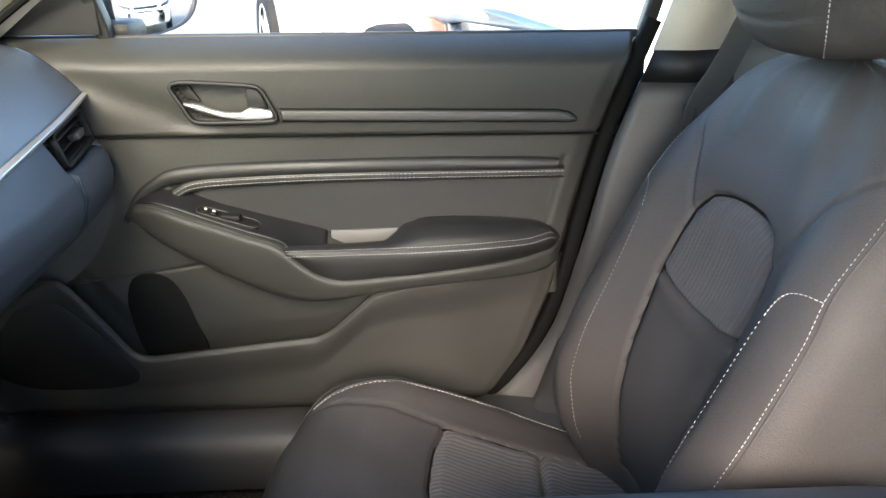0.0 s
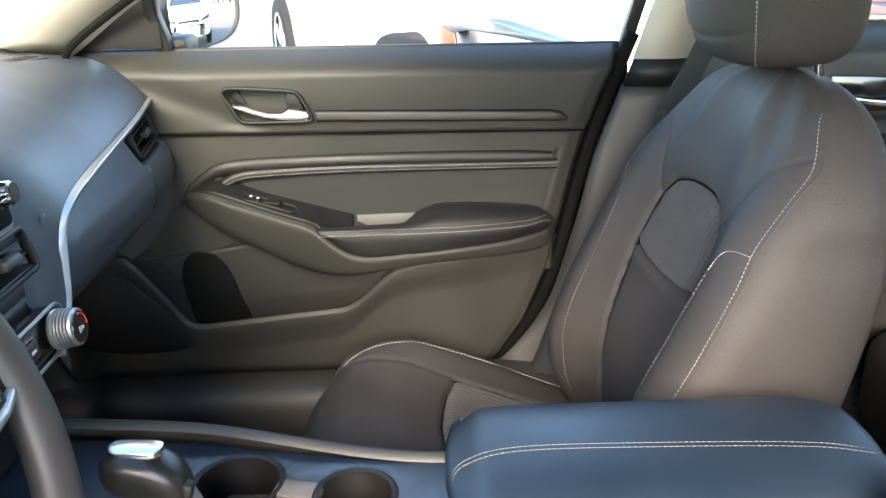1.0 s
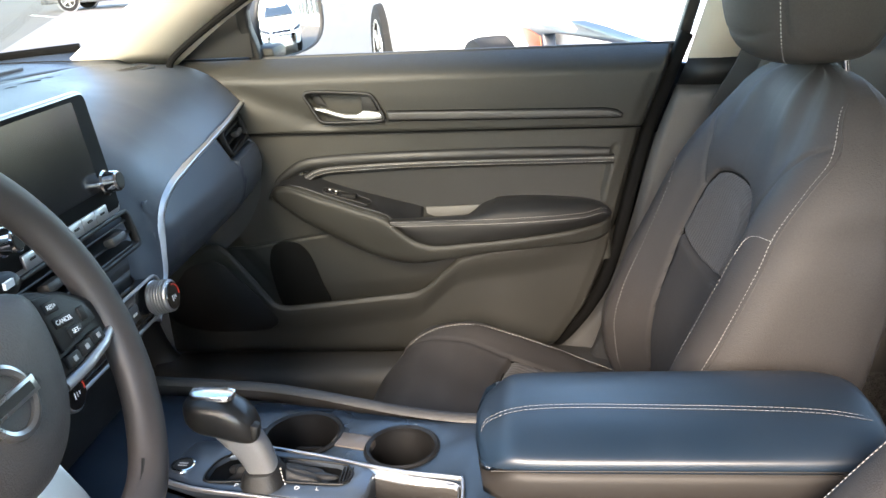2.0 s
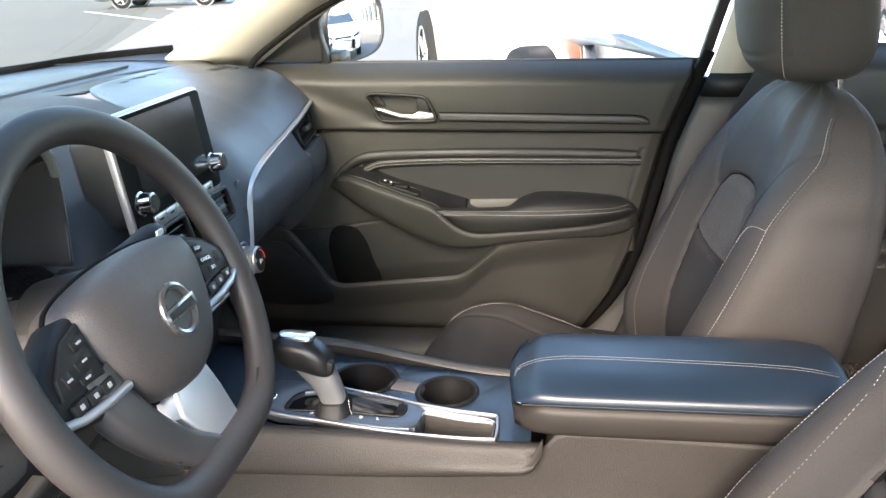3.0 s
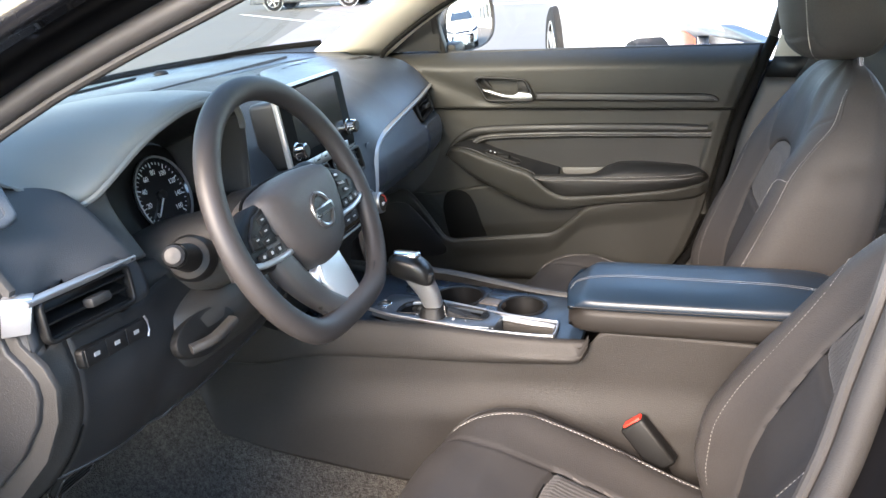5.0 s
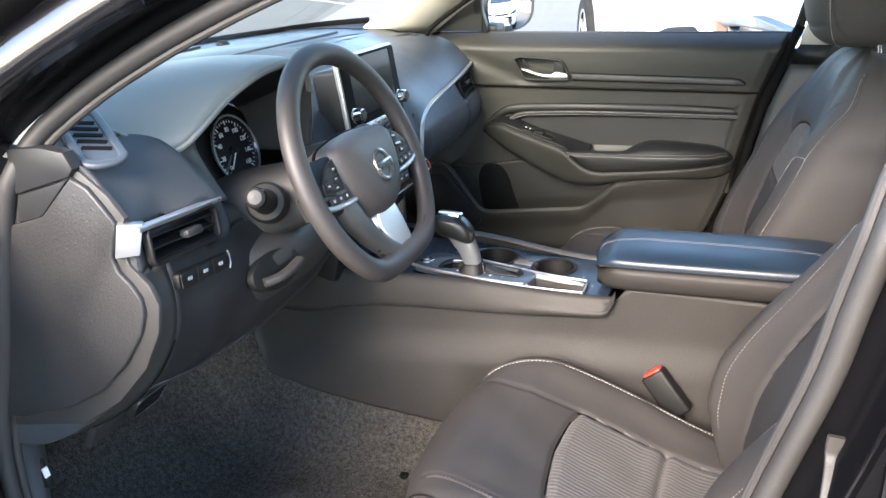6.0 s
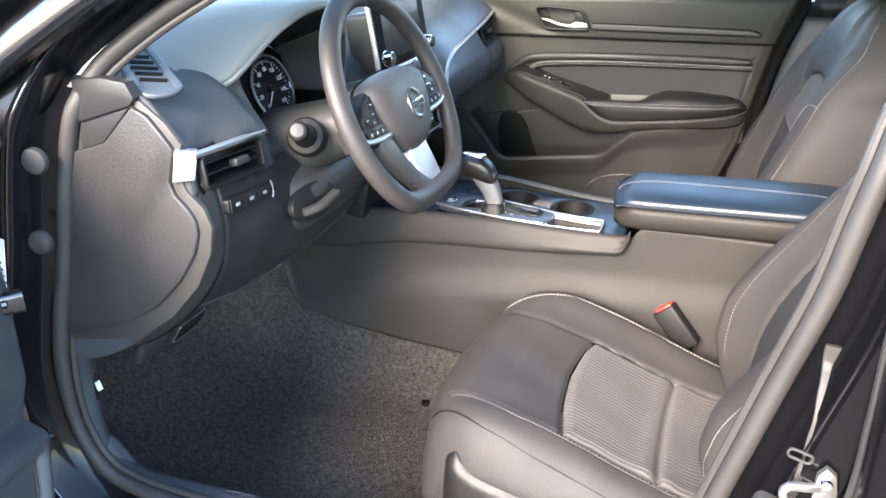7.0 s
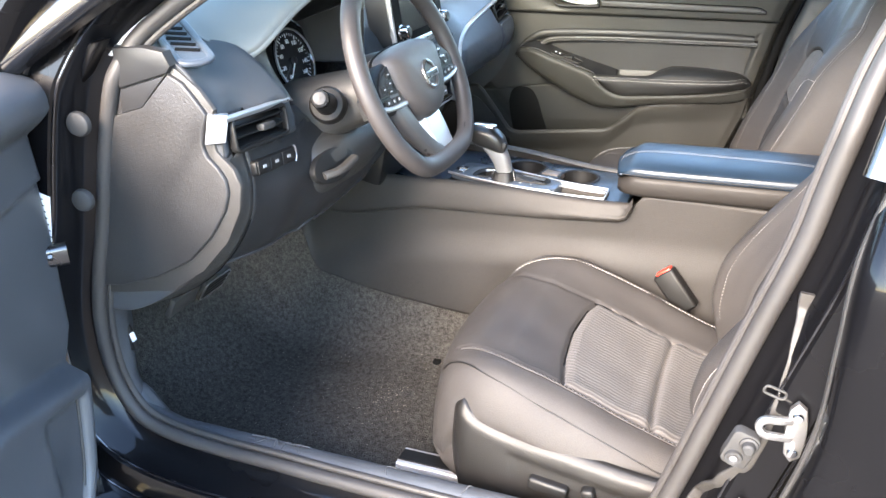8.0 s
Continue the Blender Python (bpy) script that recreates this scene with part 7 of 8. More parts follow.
# screen unit and centre stack
TM = axes((-0.466, -0.003, 1.003), (0, 1, 0), (-0.13, 0, 1))
tab_ = thing("touch_screen", "black touch screen in a silver frame with two knobs", "screen")
plate("frame", rrect(0.260, 0.155, 0.012, 4), TM @ pose(0, -0.008, 0), 0.009, M_SILVER, tab_, "satin silver screen frame", 0.004, 2)
plate("panel", rrect(0.248, 0.142, 0.008, 4), TM @ pose(0, -0.006, 0.0025), 0.004, M_GAP, tab_, "gloss black front", 0.001)
plate("display", rrect(0.186, 0.108, 0.002), TM @ pose(0, 0.006, 0.0032), 0.001, M_SCREEN, tab_, "switched-off dark display")
block("body", (0.225, 0.120, 0.06), TM @ pose(0, -0.012, -0.040), M_KNEE, tab_, "dark back of the screen", 0.01, 3)
for sg in (-1, 1):
    kn = turned("knob", [(0, 0.020), (0.0105, 0.020), (0.0125, 0.018), (0.0135, 0.004), (0.0155, 0.002), (0.0155, 0.0)], TM @ pose(sg * 0.106, -0.042, 0.003), M_CHROME, tab_, "chrome rotary knob")
    turned("knob_cap", [(0, 0.0005), (0.009, 0.0005), (0.0095, 0)], TM @ pose(sg * 0.106, -0.042, 0.0232), M_PLASTIC_D, kn, "dark knob cap", 20)
for i in range(6):
    block("key", (0.0285, 0.015, 0.004), TM @ pose(-0.0735 + 0.0294 * i, -0.0715, 0.004), M_SILVER, tab_, "small silver key", 0.0012)
    block("key_mark", (0.010, 0.0025, 0.0006), TM @ pose(-0.0735 + 0.0294 * i, -0.0715, 0.0064), M_PLASTIC_D, tab_, "", 0)
vent((-0.452, -0.070, 0.895), (0, 1, 0), (-0.25, 0, 1), 0.120, 0.046, 3, "black louvred centre air vent")
vent((-0.452, 0.072, 0.895), (0, 1, 0), (-0.25, 0, 1), 0.120, 0.046, 3, "black louvred centre air vent")
CL = axes((-0.440, 0.0, 0.800), (0, 1, 0), (-0.12, 0, 1))
cl = plate("climate_panel", rrect(0.30, 0.046, 0.014, 4), CL, 0.02, M_GLOSS, dash, "gloss black climate panel", 0.004)
sweep("climate_trim", [CL @ Vector((x, y, 0.003)) for x, y in rrect(0.302, 0.050, 0.016, 4)], circle(0.0022, 8), M_SILVER, cl, "thin silver line round the panel", closed=True, up=(1, 0, 0))
for sg in (-1, 1):
    km = CL @ pose(sg * 0.123, 0.0, 0.004) @ Matrix.Scale(0.86, 4)
    kn = turned("climate_knob", [(0, 0.032), (0.021, 0.032), (0.0240, 0.0305)] + [(0.0245 + 0.0004 * i - d, 0.0290 - 0.0042 * i - h) for i in range(6) for d, h in ((0.0, 0.0), (0.0, 0.0020), (0.0026, 0.0026), (0.0026, 0.0036))] + [(0.0268, 0.0030), (0.025, 0.0)], km, M_SILVER, cl, "ribbed chrome climate knob")
    turned("knob_cap", [(0, 0.001), (0.0205, 0.001), (0.021, 0)], km @ pose(0, 0, 0.0322), M_GLOSS, kn, "black knob face", 24)
    sweep("dial_arc", [km @ Vector((0.0170 * math.cos(a), 0.0170 * math.sin(a), 0.0336)) for a in np.linspace(-0.2, 1.5, 14)], circle(0.0009, 6), M_RED, kn, "red warm arc of the dial", up=tuple(km.to_3x3() @ Vector((0, 0, 1))))
    for i in range(3):
        block("dial_bar", (0.0016, 0.0085 - 0.002 * i, 0.0006), km @ pose(-0.005 + 0.005 * i, -0.003, 0.0335), M_INK, kn, "", 0)
for i in range(6):
    block("key", (0.026, 0.020, 0.004), CL @ pose(-0.070 + 0.028 * i, 0, 0.002), M_PLASTIC, cl, "dark climate key", 0.002)
    block("key_mark", (0.010, 0.003, 0.0006), CL @ pose(-0.070 + 0.028 * i, 0, 0.0044), M_INK, cl, "", 0)
# Solid black block fills the stack below the climate panel
block("lower_stack_block", (0.10, 0.30, 0.13), pose(-0.545, 0.0, 0.705, 0, 14), M_PLASTIC_D, dash, "solid black block below the climate panel", 0.012)

# knee panel parts under the column
col = thing("steering_column", "grey steering column shroud with stalks", "steering column")
P = []
for t in np.linspace(0, 1, 22):
    c = np.array([-0.56 + 0.20 * t, -0.386, 0.850 + 0.066 * t])
    r = 0.095 - 0.033 * t
    P.append([(c[0], c[1] + r * math.copysign(abs(math.cos(a)) ** 0.7, math.cos(a)), c[2] + 0.72 * r * math.copysign(abs(math.sin(a)) ** 0.7, math.sin(a))) for a in np.linspace(0, 2 * math.pi, 36, endpoint=False)])
P.append([tuple(np.array(P[-1]).mean(0))] * 36)
grid("shroud", np.array(P), M_PLASTIC, col, "grey plastic column shroud", closed_v=True)
st = turned("light_stalk", [(0.031, 0.0), (0.031, 0.02), (0.027, 0.027), (0.019, 0.030), (0.0165, 0.06), (0.0155, 0.085)], axes((-0.43, -0.475, 0.903), (0.93, 0.35, 0.0), (-0.13, 0.35, 0.92)), M_PLASTIC_D, col, "black light stalk")
turned("stalk_tip", [(0.014, 0.0), (0.0138, 0.007), (0.010, 0.011), (0, 0.0125)], axes((-0.43, -0.475, 0.903), (0.93, 0.35, 0.0), (-0.13, 0.35, 0.92)) @ pose(0, 0, 0.084), M_KNEE, st, "dark stalk tip")
wst = spline([(-0.42, -0.315, 0.945), (-0.40, -0.26, 0.952), (-0.385, -0.205, 0.962)], 16)
w_ = sweep("wiper_stalk", wst, circle(0.014, 14, 0.75), M_PLASTIC_D, col, "black wiper stalk", scale=[0.6] * 3 + list(np.linspace(0.65, 1.15, 11)) + [1.05, 0.7])
block("stalk_mark", (0.003, 0.012, 0.006), pose(-0.373, -0.228, 0.966), M_INK, w_, "white stalk marks", 0)
KM = axes((-0.4225, -0.485, 0.803), (0.10, 1, -0.18), (-0.25, 0, 1))
# Dark oval plate stands for the soft shade in the grey lever recess
plate("lever_shade", [(0.062 * math.cos(a), 0.030 * math.sin(a) + 0.008 * math.cos(a)) for a in np.linspace(0, 2 * math.pi, 40, endpoint=False)], KM, 0.012, M_PLASTIC_D, col, "dark oval plate for the shade behind the tilt lever", 0.003)
lev = spline([(-0.420, -0.530, 0.797), (-0.404, -0.50, 0.800), (-0.400, -0.455, 0.808)], 12)
sweep("tilt_lever", lev, rrect(0.016, 0.012, 0.004), M_PLASTIC, col, "grey tilt lever")
nk = np.array([[(x, y, z) for x, z in spline([(-0.46, 0.85), (-0.43, 0.83), (-0.425, 0.79), (-0.455, 0.745), (-0.50, 0.70)], 14)] for y in np.linspace(-0.54, -0.24, 20)])
nk[..., 0] -= 0.06 * (np.abs(nk[..., 1] + 0.39) / 0.15) ** 6 * 0.6
grid("knee_cover", nk, M_PLASTIC, col, "grey knee cover below the column", solid=0.004)

# ---- steering wheel ----
WC, WT, WR = Vector((-0.310, -0.386, 0.9475)), radians(22.0), 0.176
wm = axes(WC, (0, 1, 0), (-math.sin(WT), 0, math.cos(WT)))
wheel = thing("steering_wheel", "dark leather steering wheel with a flat base and silver spoke", "steering wheel")
ang = np.linspace(0, 2 * math.pi, 120, endpoint=False) + math.pi / 2
rimp = []
for a in ang:
    x, y = WR * math.cos(a), WR * math.sin(a)
    lim = 0.158
    if y < -lim + 0.03:
        k = (-lim + 0.03 - y)
        y = -lim + 0.03 - 0.03 * math.tanh(k / 0.03)
    rimp.append((x, y))
rimp = spline(rimp[::2], 140, True)
rimw = [wm @ Vector((x, y, 0)) for x, y in rimp]
prof = [(0.0175 * math.cos(a), 0.0150 * math.sin(a)) for a in np.linspace(0, 2 * math.pi, 18, endpoint=False)]
sweep("rim", rimw, prof, M_WHEEL, wheel, "smooth dark leather rim", closed=True, up=tuple(wm.to_3x3() @ Vector((0, 0, 1))))
# airbag cover
pad_o = [(-0.098, 0.030), (-0.085, 0.044), (-0.045, 0.051), (0.0, 0.053), (0.045, 0.051), (0.085, 0.044), (0.098, 0.030), (0.094, 0.0), (0.080, -0.034), (0.056, -0.062), (0.028, -0.076), (0.0, -0.080), (-0.028, -0.076), (-0.056, -0.062), (-0.080, -0.034), (-0.094, 0.0)]
po = spline(pad_o, 72, True)
P = []
for sc, w in ((0.93, -0.044), (1.0, -0.030), (1.02, -0.014), (1.0, 0.000), (0.95, 0.0105), (0.86, 0.0175), (0.70, 0.0225), (0.5, 0.0255), (0.25, 0.027), (0.0, 0.0275)):
    P.append([wm @ Vector((x * sc, -0.012 + (y + 0.012) * sc, w)) for x, y in po])
grid("airbag_cover", np.array(P), M_AIRBAG, wheel, "soft dark airbag cover", closed_v=True)
sweep("cover_gap", [wm @ Vector((x * 1.01, -0.012 + (y + 0.012) * 1.01, -0.020)) for x, y in po], circle(0.003, 8), M_GAP, wheel, "dark gap round the airbag cover", closed=True, up=tuple(wm.to_3x3() @ Vector((0, 0, 1))))
bm0 = wm @ pose(0.002, -0.012, 0.0262)
bd = turned("badge_ring", [(0.0190, 0.0), (0.0195, 0.0034), (0.0225, 0.0046), (0.0255, 0.0034), (0.0262, 0.0)], bm0, M_BADGE, wheel, "chrome round badge with a plain bar", 40)
block("badge_bar", (0.056, 0.0125, 0.0045), bm0 @ pose(0, 0, 0.0028), M_BADGE, bd, "plain chrome bar", 0.0012)
block("bar_inlay", (0.044, 0.0065, 0.0012), bm0 @ pose(0, 0, 0.0051), M_PLASTIC_D, bd, "dark band on the bar", 0)
turned("badge_base", [(0, 0.0012), (0.0185, 0.0012), (0.0195, 0)], bm0, M_PLASTIC, bd, "dark badge ground")
# side spokes with switches
for sg in (-1, 1):
    so = [(sg * 0.070, 0.040), (sg * 0.105, 0.036), (sg * 0.138, 0.022), (sg * 0.172, -0.004), (sg * 0.172, -0.034), (sg * 0.120, -0.046), (sg * 0.074, -0.044)]
    if sg < 0:
        so = so[::-1]
    sp_ = plate("side_spoke", so, wm @ pose(0, 0, 0.004), 0.030, M_PLASTIC_D, wheel, "black side spoke with switches", 0.007, 3)
    plate("switch_pad", [(sg * 0.096, 0.030), (sg * 0.120, 0.024), (sg * 0.146, 0.004), (sg * 0.150, -0.012), (sg * 0.096, -0.017)][::sg], wm @ pose(0, 0, 0.0085), 0.006, M_PLASTIC_D, sp_, "black switch pad", 0.0025)
    for q, (w_, h_) in (((0.108, 0.017), (0.017, 0.009)), ((0.112, 0.003), (0.022, 0.009)), ((0.118, -0.009), (0.017, 0.008)), ((0.136, -0.002), (0.009, 0.012))):
        block("key", (w_, h_, 0.004), wm @ pose(sg * q[0], q[1], 0.0082, 0, 0, -sg * 8), M_PLASTIC_D, sp_, "dark key", 0.0015)
        if sg < 0:
            block("switch_mark", (0.006, 0.0018, 0.0006), wm @ pose(sg * q[0], q[1], 0.0104), M_MARK, sp_, "small grey switch mark", 0)
    if sg > 0:
        for q, w in (((0.108, 0.017), "RES+"), ((0.112, 0.003), "CANCEL"), ((0.118, -0.009), "SET-")):
            writing("print", w, wm @ pose(q[0], q[1], 0.0104, 0, 0, -8), 0.0052, M_INK, sp_, "small white print")
    for q in range(3):
        block("key", (0.0165, 0.0105, 0.006), wm @ pose(sg * (0.101 + 0.0185 * q), -0.0255 + 0.0008 * q, 0.006, 0, 0, -sg * 3), M_PLASTIC_D, sp_, "dark key", 0.0015)
        block("switch_mark", (0.0045, 0.004, 0.0006), wm @ pose(sg * (0.101 + 0.0185 * q), -0.0255 + 0.0008 * q, 0.0092), M_MARK, sp_, "", 0)
    sweep("spoke_edge", [wm @ Vector(p) for p in ((sg * 0.078, -0.0375, 0.005), (sg * 0.110, -0.0365, 0.007), (sg * 0.140, -0.0335, 0.006), (sg * 0.164, -0.027, 0.003))], rrect(0.008, 0.009, 0.003), M_SILVER, sp_, "silver lower edge of the spoke", up=tuple(wm.to_3x3() @ Vector((0, 0, 1))))
# lower spoke: a bright leg and a dark satin leg that meet on the flat base
plate("lower_spoke", [(0.036, -0.060), (0.044, -0.104), (0.047, -0.152), (0.040, -0.160), (-0.004, -0.160), (-0.010, -0.140), (-0.033, -0.098), (-0.020, -0.064)][::-1], wm @ pose(0, 0, 0.001), 0.024, M_SPOKE, wheel, "bright satin silver lower spoke", 0.005, 3)
leg = spline([(-0.100, -0.012, -0.006), (-0.094, -0.048, -0.006), (-0.072, -0.088, -0.006), (-0.044, -0.122, -0.006), (-0.010, -0.152, -0.006)], 24)
sweep("lower_leg", [wm @ Vector(p) for p in leg], rrect(0.044, 0.026, 0.010), M_LEG, wheel, "dark satin lower leg", up=tuple(wm.to_3x3() @ Vector((0, 0, 1))), scale=np.interp(np.linspace(0, 1, 24), [0, 0.3, 0.7, 1], [1.0, 1.0, 0.8, 0.85]))
plate("base_bridge", [(-0.055, -0.160), (0.055, -0.160), (0.05, -0.140), (-0.045, -0.140)], wm @ pose(0, 0, -0.003), 0.014, M_LEG, wheel, "grey bridge on the flat base", 0.004)
sweep("rim_inlay", [wm @ Vector((x * 0.92, y * 0.925, 0.006)) for x, y in rimp[56:86]], circle(0.0025, 8), M_PLASTIC_D, wheel, "dark inlay along the flat base")
turned("hub", [(0.06, 0.0), (0.055, 0.04), (0.04, 0.08)], wm @ pose(0, 0, -0.09), M_PLASTIC_D, wheel, "dark hub behind the cover")

# pedals
ped = thing("brake_pedal", "black rubber brake pedal under the dash", "pedal")
block("pad", (0.014, 0.082, 0.052), pose(-0.758, -0.45, 0.505, 0, 35), M_RUBBER, ped, "ribbed black pedal pad", 0.005)
for i in range(4):
    block("rib", (0.003, 0.074, 0.005), pose(-0.758, -0.45, 0.505, 0, 35) @ pose(0.0075, 0, -0.018 + 0.012 * i), M_PLASTIC_D, ped, "", 0.001)
sweep("edge", [pose(-0.758, -0.45, 0.505, 0, 35) @ Vector((0.007, y, z)) for y, z in rrect(0.080, 0.050, 0.008)], circle(0.0016, 6), M_STEEL, ped, "worn steel pedal edge", closed=True, up=(1, 0, 0))
sweep("arm", [(-0.765, -0.45, 0.51), (-0.83, -0.43, 0.62), (-0.85, -0.42, 0.76)], rrect(0.012, 0.02, 0.003), M_STEEL, ped, "steel pedal arm")
ped2 = thing("parking_pedal", "small black parking brake pedal with worn metal edge", "pedal")
block("pad", (0.014, 0.078, 0.046), pose(-0.708, -0.600, 0.548, 0, 30), M_RUBBER, ped2, "ribbed black pedal pad", 0.005)
sweep("arm", [(-0.72, -0.60, 0.55), (-0.79, -0.60, 0.64), (-0.80, -0.60, 0.75)], rrect(0.012, 0.02, 0.003), M_STEEL, ped2, "steel pedal arm")
writing("print", "PUSH OFF", axes((-0.7008, -0.600, 0.552), (0, 1, 0), (-0.5, 0, 0.866)) @ pose(0, 0.002, 0.0012), 0.0135, M_INK, ped2, "white print")
hook = thing("floor_hook", "small black carpet hook on the floor", "hook")
turned("hook_base", [(0, 0.010), (0.008, 0.010), (0.013, 0.004), (0.014, 0)], pose(-0.372, -0.192, 0.232), M_GAP, hook, "black round hook")

# sand on the carpet
rng = np.random.default_rng(7)
n_ = 620
px_ = np.where(np.arange(n_) < 260, rng.normal(-0.43, 0.040, n_), rng.uniform(-0.75, -0.2, n_))
py_ = np.where(np.arange(n_) < 260, rng.normal(-0.36, 0.035, n_), rng.uniform(-0.66, -0.2, n_))
pz_ = 0.225 + 0.10 * np.exp(-(np.abs(py_) / 0.19) ** 4) + 0.42 * step(-px_, 0.72, 1.12) ** 1.3 + 0.12 * step(np.abs(py_), 0.64, 0.735) ** 2
pz_ = pz_ + 0.007 * np.sin(9 * px_ + 4 * py_) * np.cos(7 * py_ - 3 * px_) + 0.02 * step(px_, -0.2, -0.05)
sz = rng.uniform(0.0003, 0.0009, n_)
tv = np.array([(1, 0, -0.2), (-0.5, 0.8, -0.2), (-0.5, -0.8, -0.2), (0.1, 0.1, 0.9)])
V = np.stack([px_, py_, pz_ + 0.001], 1)[:, None] + tv[None] * sz[:, None, None]
F = (np.arange(n_)[:, None, None] * 4 + np.array([(0, 1, 3), (1, 2, 3), (2, 0, 3)])[None]).reshape(-1, 3)
me = bpy.data.meshes.new("sand")
me.from_pydata(V.reshape(-1, 3).tolist(), [], F.tolist())
tagged(finish("sand", me, M_SAND, None, "", False), "pale sand grains scattered on the dark carpet", "sand", kind="stuff")

# ---- open driver's door ----
ddoor = thing("driver_door", "open black front door, dark inner trim tinted sky blue", "car door")
DO, DU, DW = np.array([-0.737, -0.823, 0.0]), np.array([0.3297, -0.9441, 0.0]), np.array([0.9441, 0.3297, 0.0])


def on_door(s, z, w):
    """Places on the open door: s along it from its hinge edge, z up, w towards the cabin side."""
    s, z, w = np.broadcast_arrays(np.asarray(s, float), z, w)
    return DO + s[..., None] * DU + w[..., None] * DW + z[..., None] * np.array([0, 0, 1.0])


sig, z_ = np.meshgrid(np.concatenate([np.linspace(0, 0.06, 14), np.linspace(0.07, 1, 70)]), np.linspace(0.30, 1.028, 130), indexing="ij")
s0 = np.interp(z_, [0.30, 0.379, 0.425, 0.50, 0.555, 0.585, 0.62, 0.74, 0.85, 0.95, 0.985, 1.01, 1.028], [0.16, 0.125, 0.097, 0.074, 0.060, 0.030, 0.005, -0.004, -0.004, 0.005, -0.016, -0.008, 0.01])
s_ = s0 + (1.02 - s0) * sig
ridge = 0.575 + 0.24 * (s_ - 0.063) - 0.35 * np.maximum(0, s_ - 0.30)
dd = 0.045 * step(ridge - z_, -0.004, 0.022) - 0.014 * step(ridge - z_, 0.035, 0.05) * step(s_, s0 + 0.022, s0 + 0.03) * (1 - step(s_, 0.20, 0.215))
dd = dd + 0.038 * np.sqrt(np.clip(step(z_, 0.935, 0.975), 0, 1)) - 0.05 * np.clip((z_ - 0.985) / 0.043, 0, 1) ** 2
dd = dd + 0.008 * step(z_ - (0.853 - 0.10 * (s_ - 0.075)), -0.001, 0.003) + 0.02 * step(s_, 0.25, 0.5) * np.exp(-((z_ - 0.70) / 0.05) ** 4)
dd = dd - 0.055 * (1 - step(s_ - s0, 0.0, 0.012)) ** 1.5
# Blue grey here stands for the skylight on the dark door trim
grid("door_panel", on_door(s_, z_, dd), M_SILL, ddoor, "inner door trim with skylight in its blue grey, raised pocket", solid=0.003)
sk_o = on_door(*np.meshgrid(np.linspace(0.03, 1.06, 20), np.linspace(0.28, 1.02, 16), indexing="ij"), np.array(-0.11))
grid("door_skin", sk_o, M_PAINT, ddoor, "glossy black outer door skin", solid=0.012)
fe = np.array([[on_door(0.03 - 0.01 * k, z, -0.11 + 0.10 * k) for k in np.linspace(0, 1, 4)] for z in np.linspace(0.28, 1.0, 20)])
grid("shut_face", fe, M_PAINT, ddoor, "black painted shut face", solid=0.004)
# Thin grey bead along the speaker field
ps = [(0.128, 0.40), (0.113, 0.44), (0.098, 0.50), (0.092, 0.545), (0.12, 0.556), (0.19, 0.565)]
sweep("pocket_edge", [tuple(on_door(a + 0.012, b, 0.034)) for a, b in spline(ps, 30)], circle(0.0022, 8), M_SEAL, ddoor, "thin grey edge of the speaker field", up=(0.94, 0.33, 0))

# ---- what stands outside ----


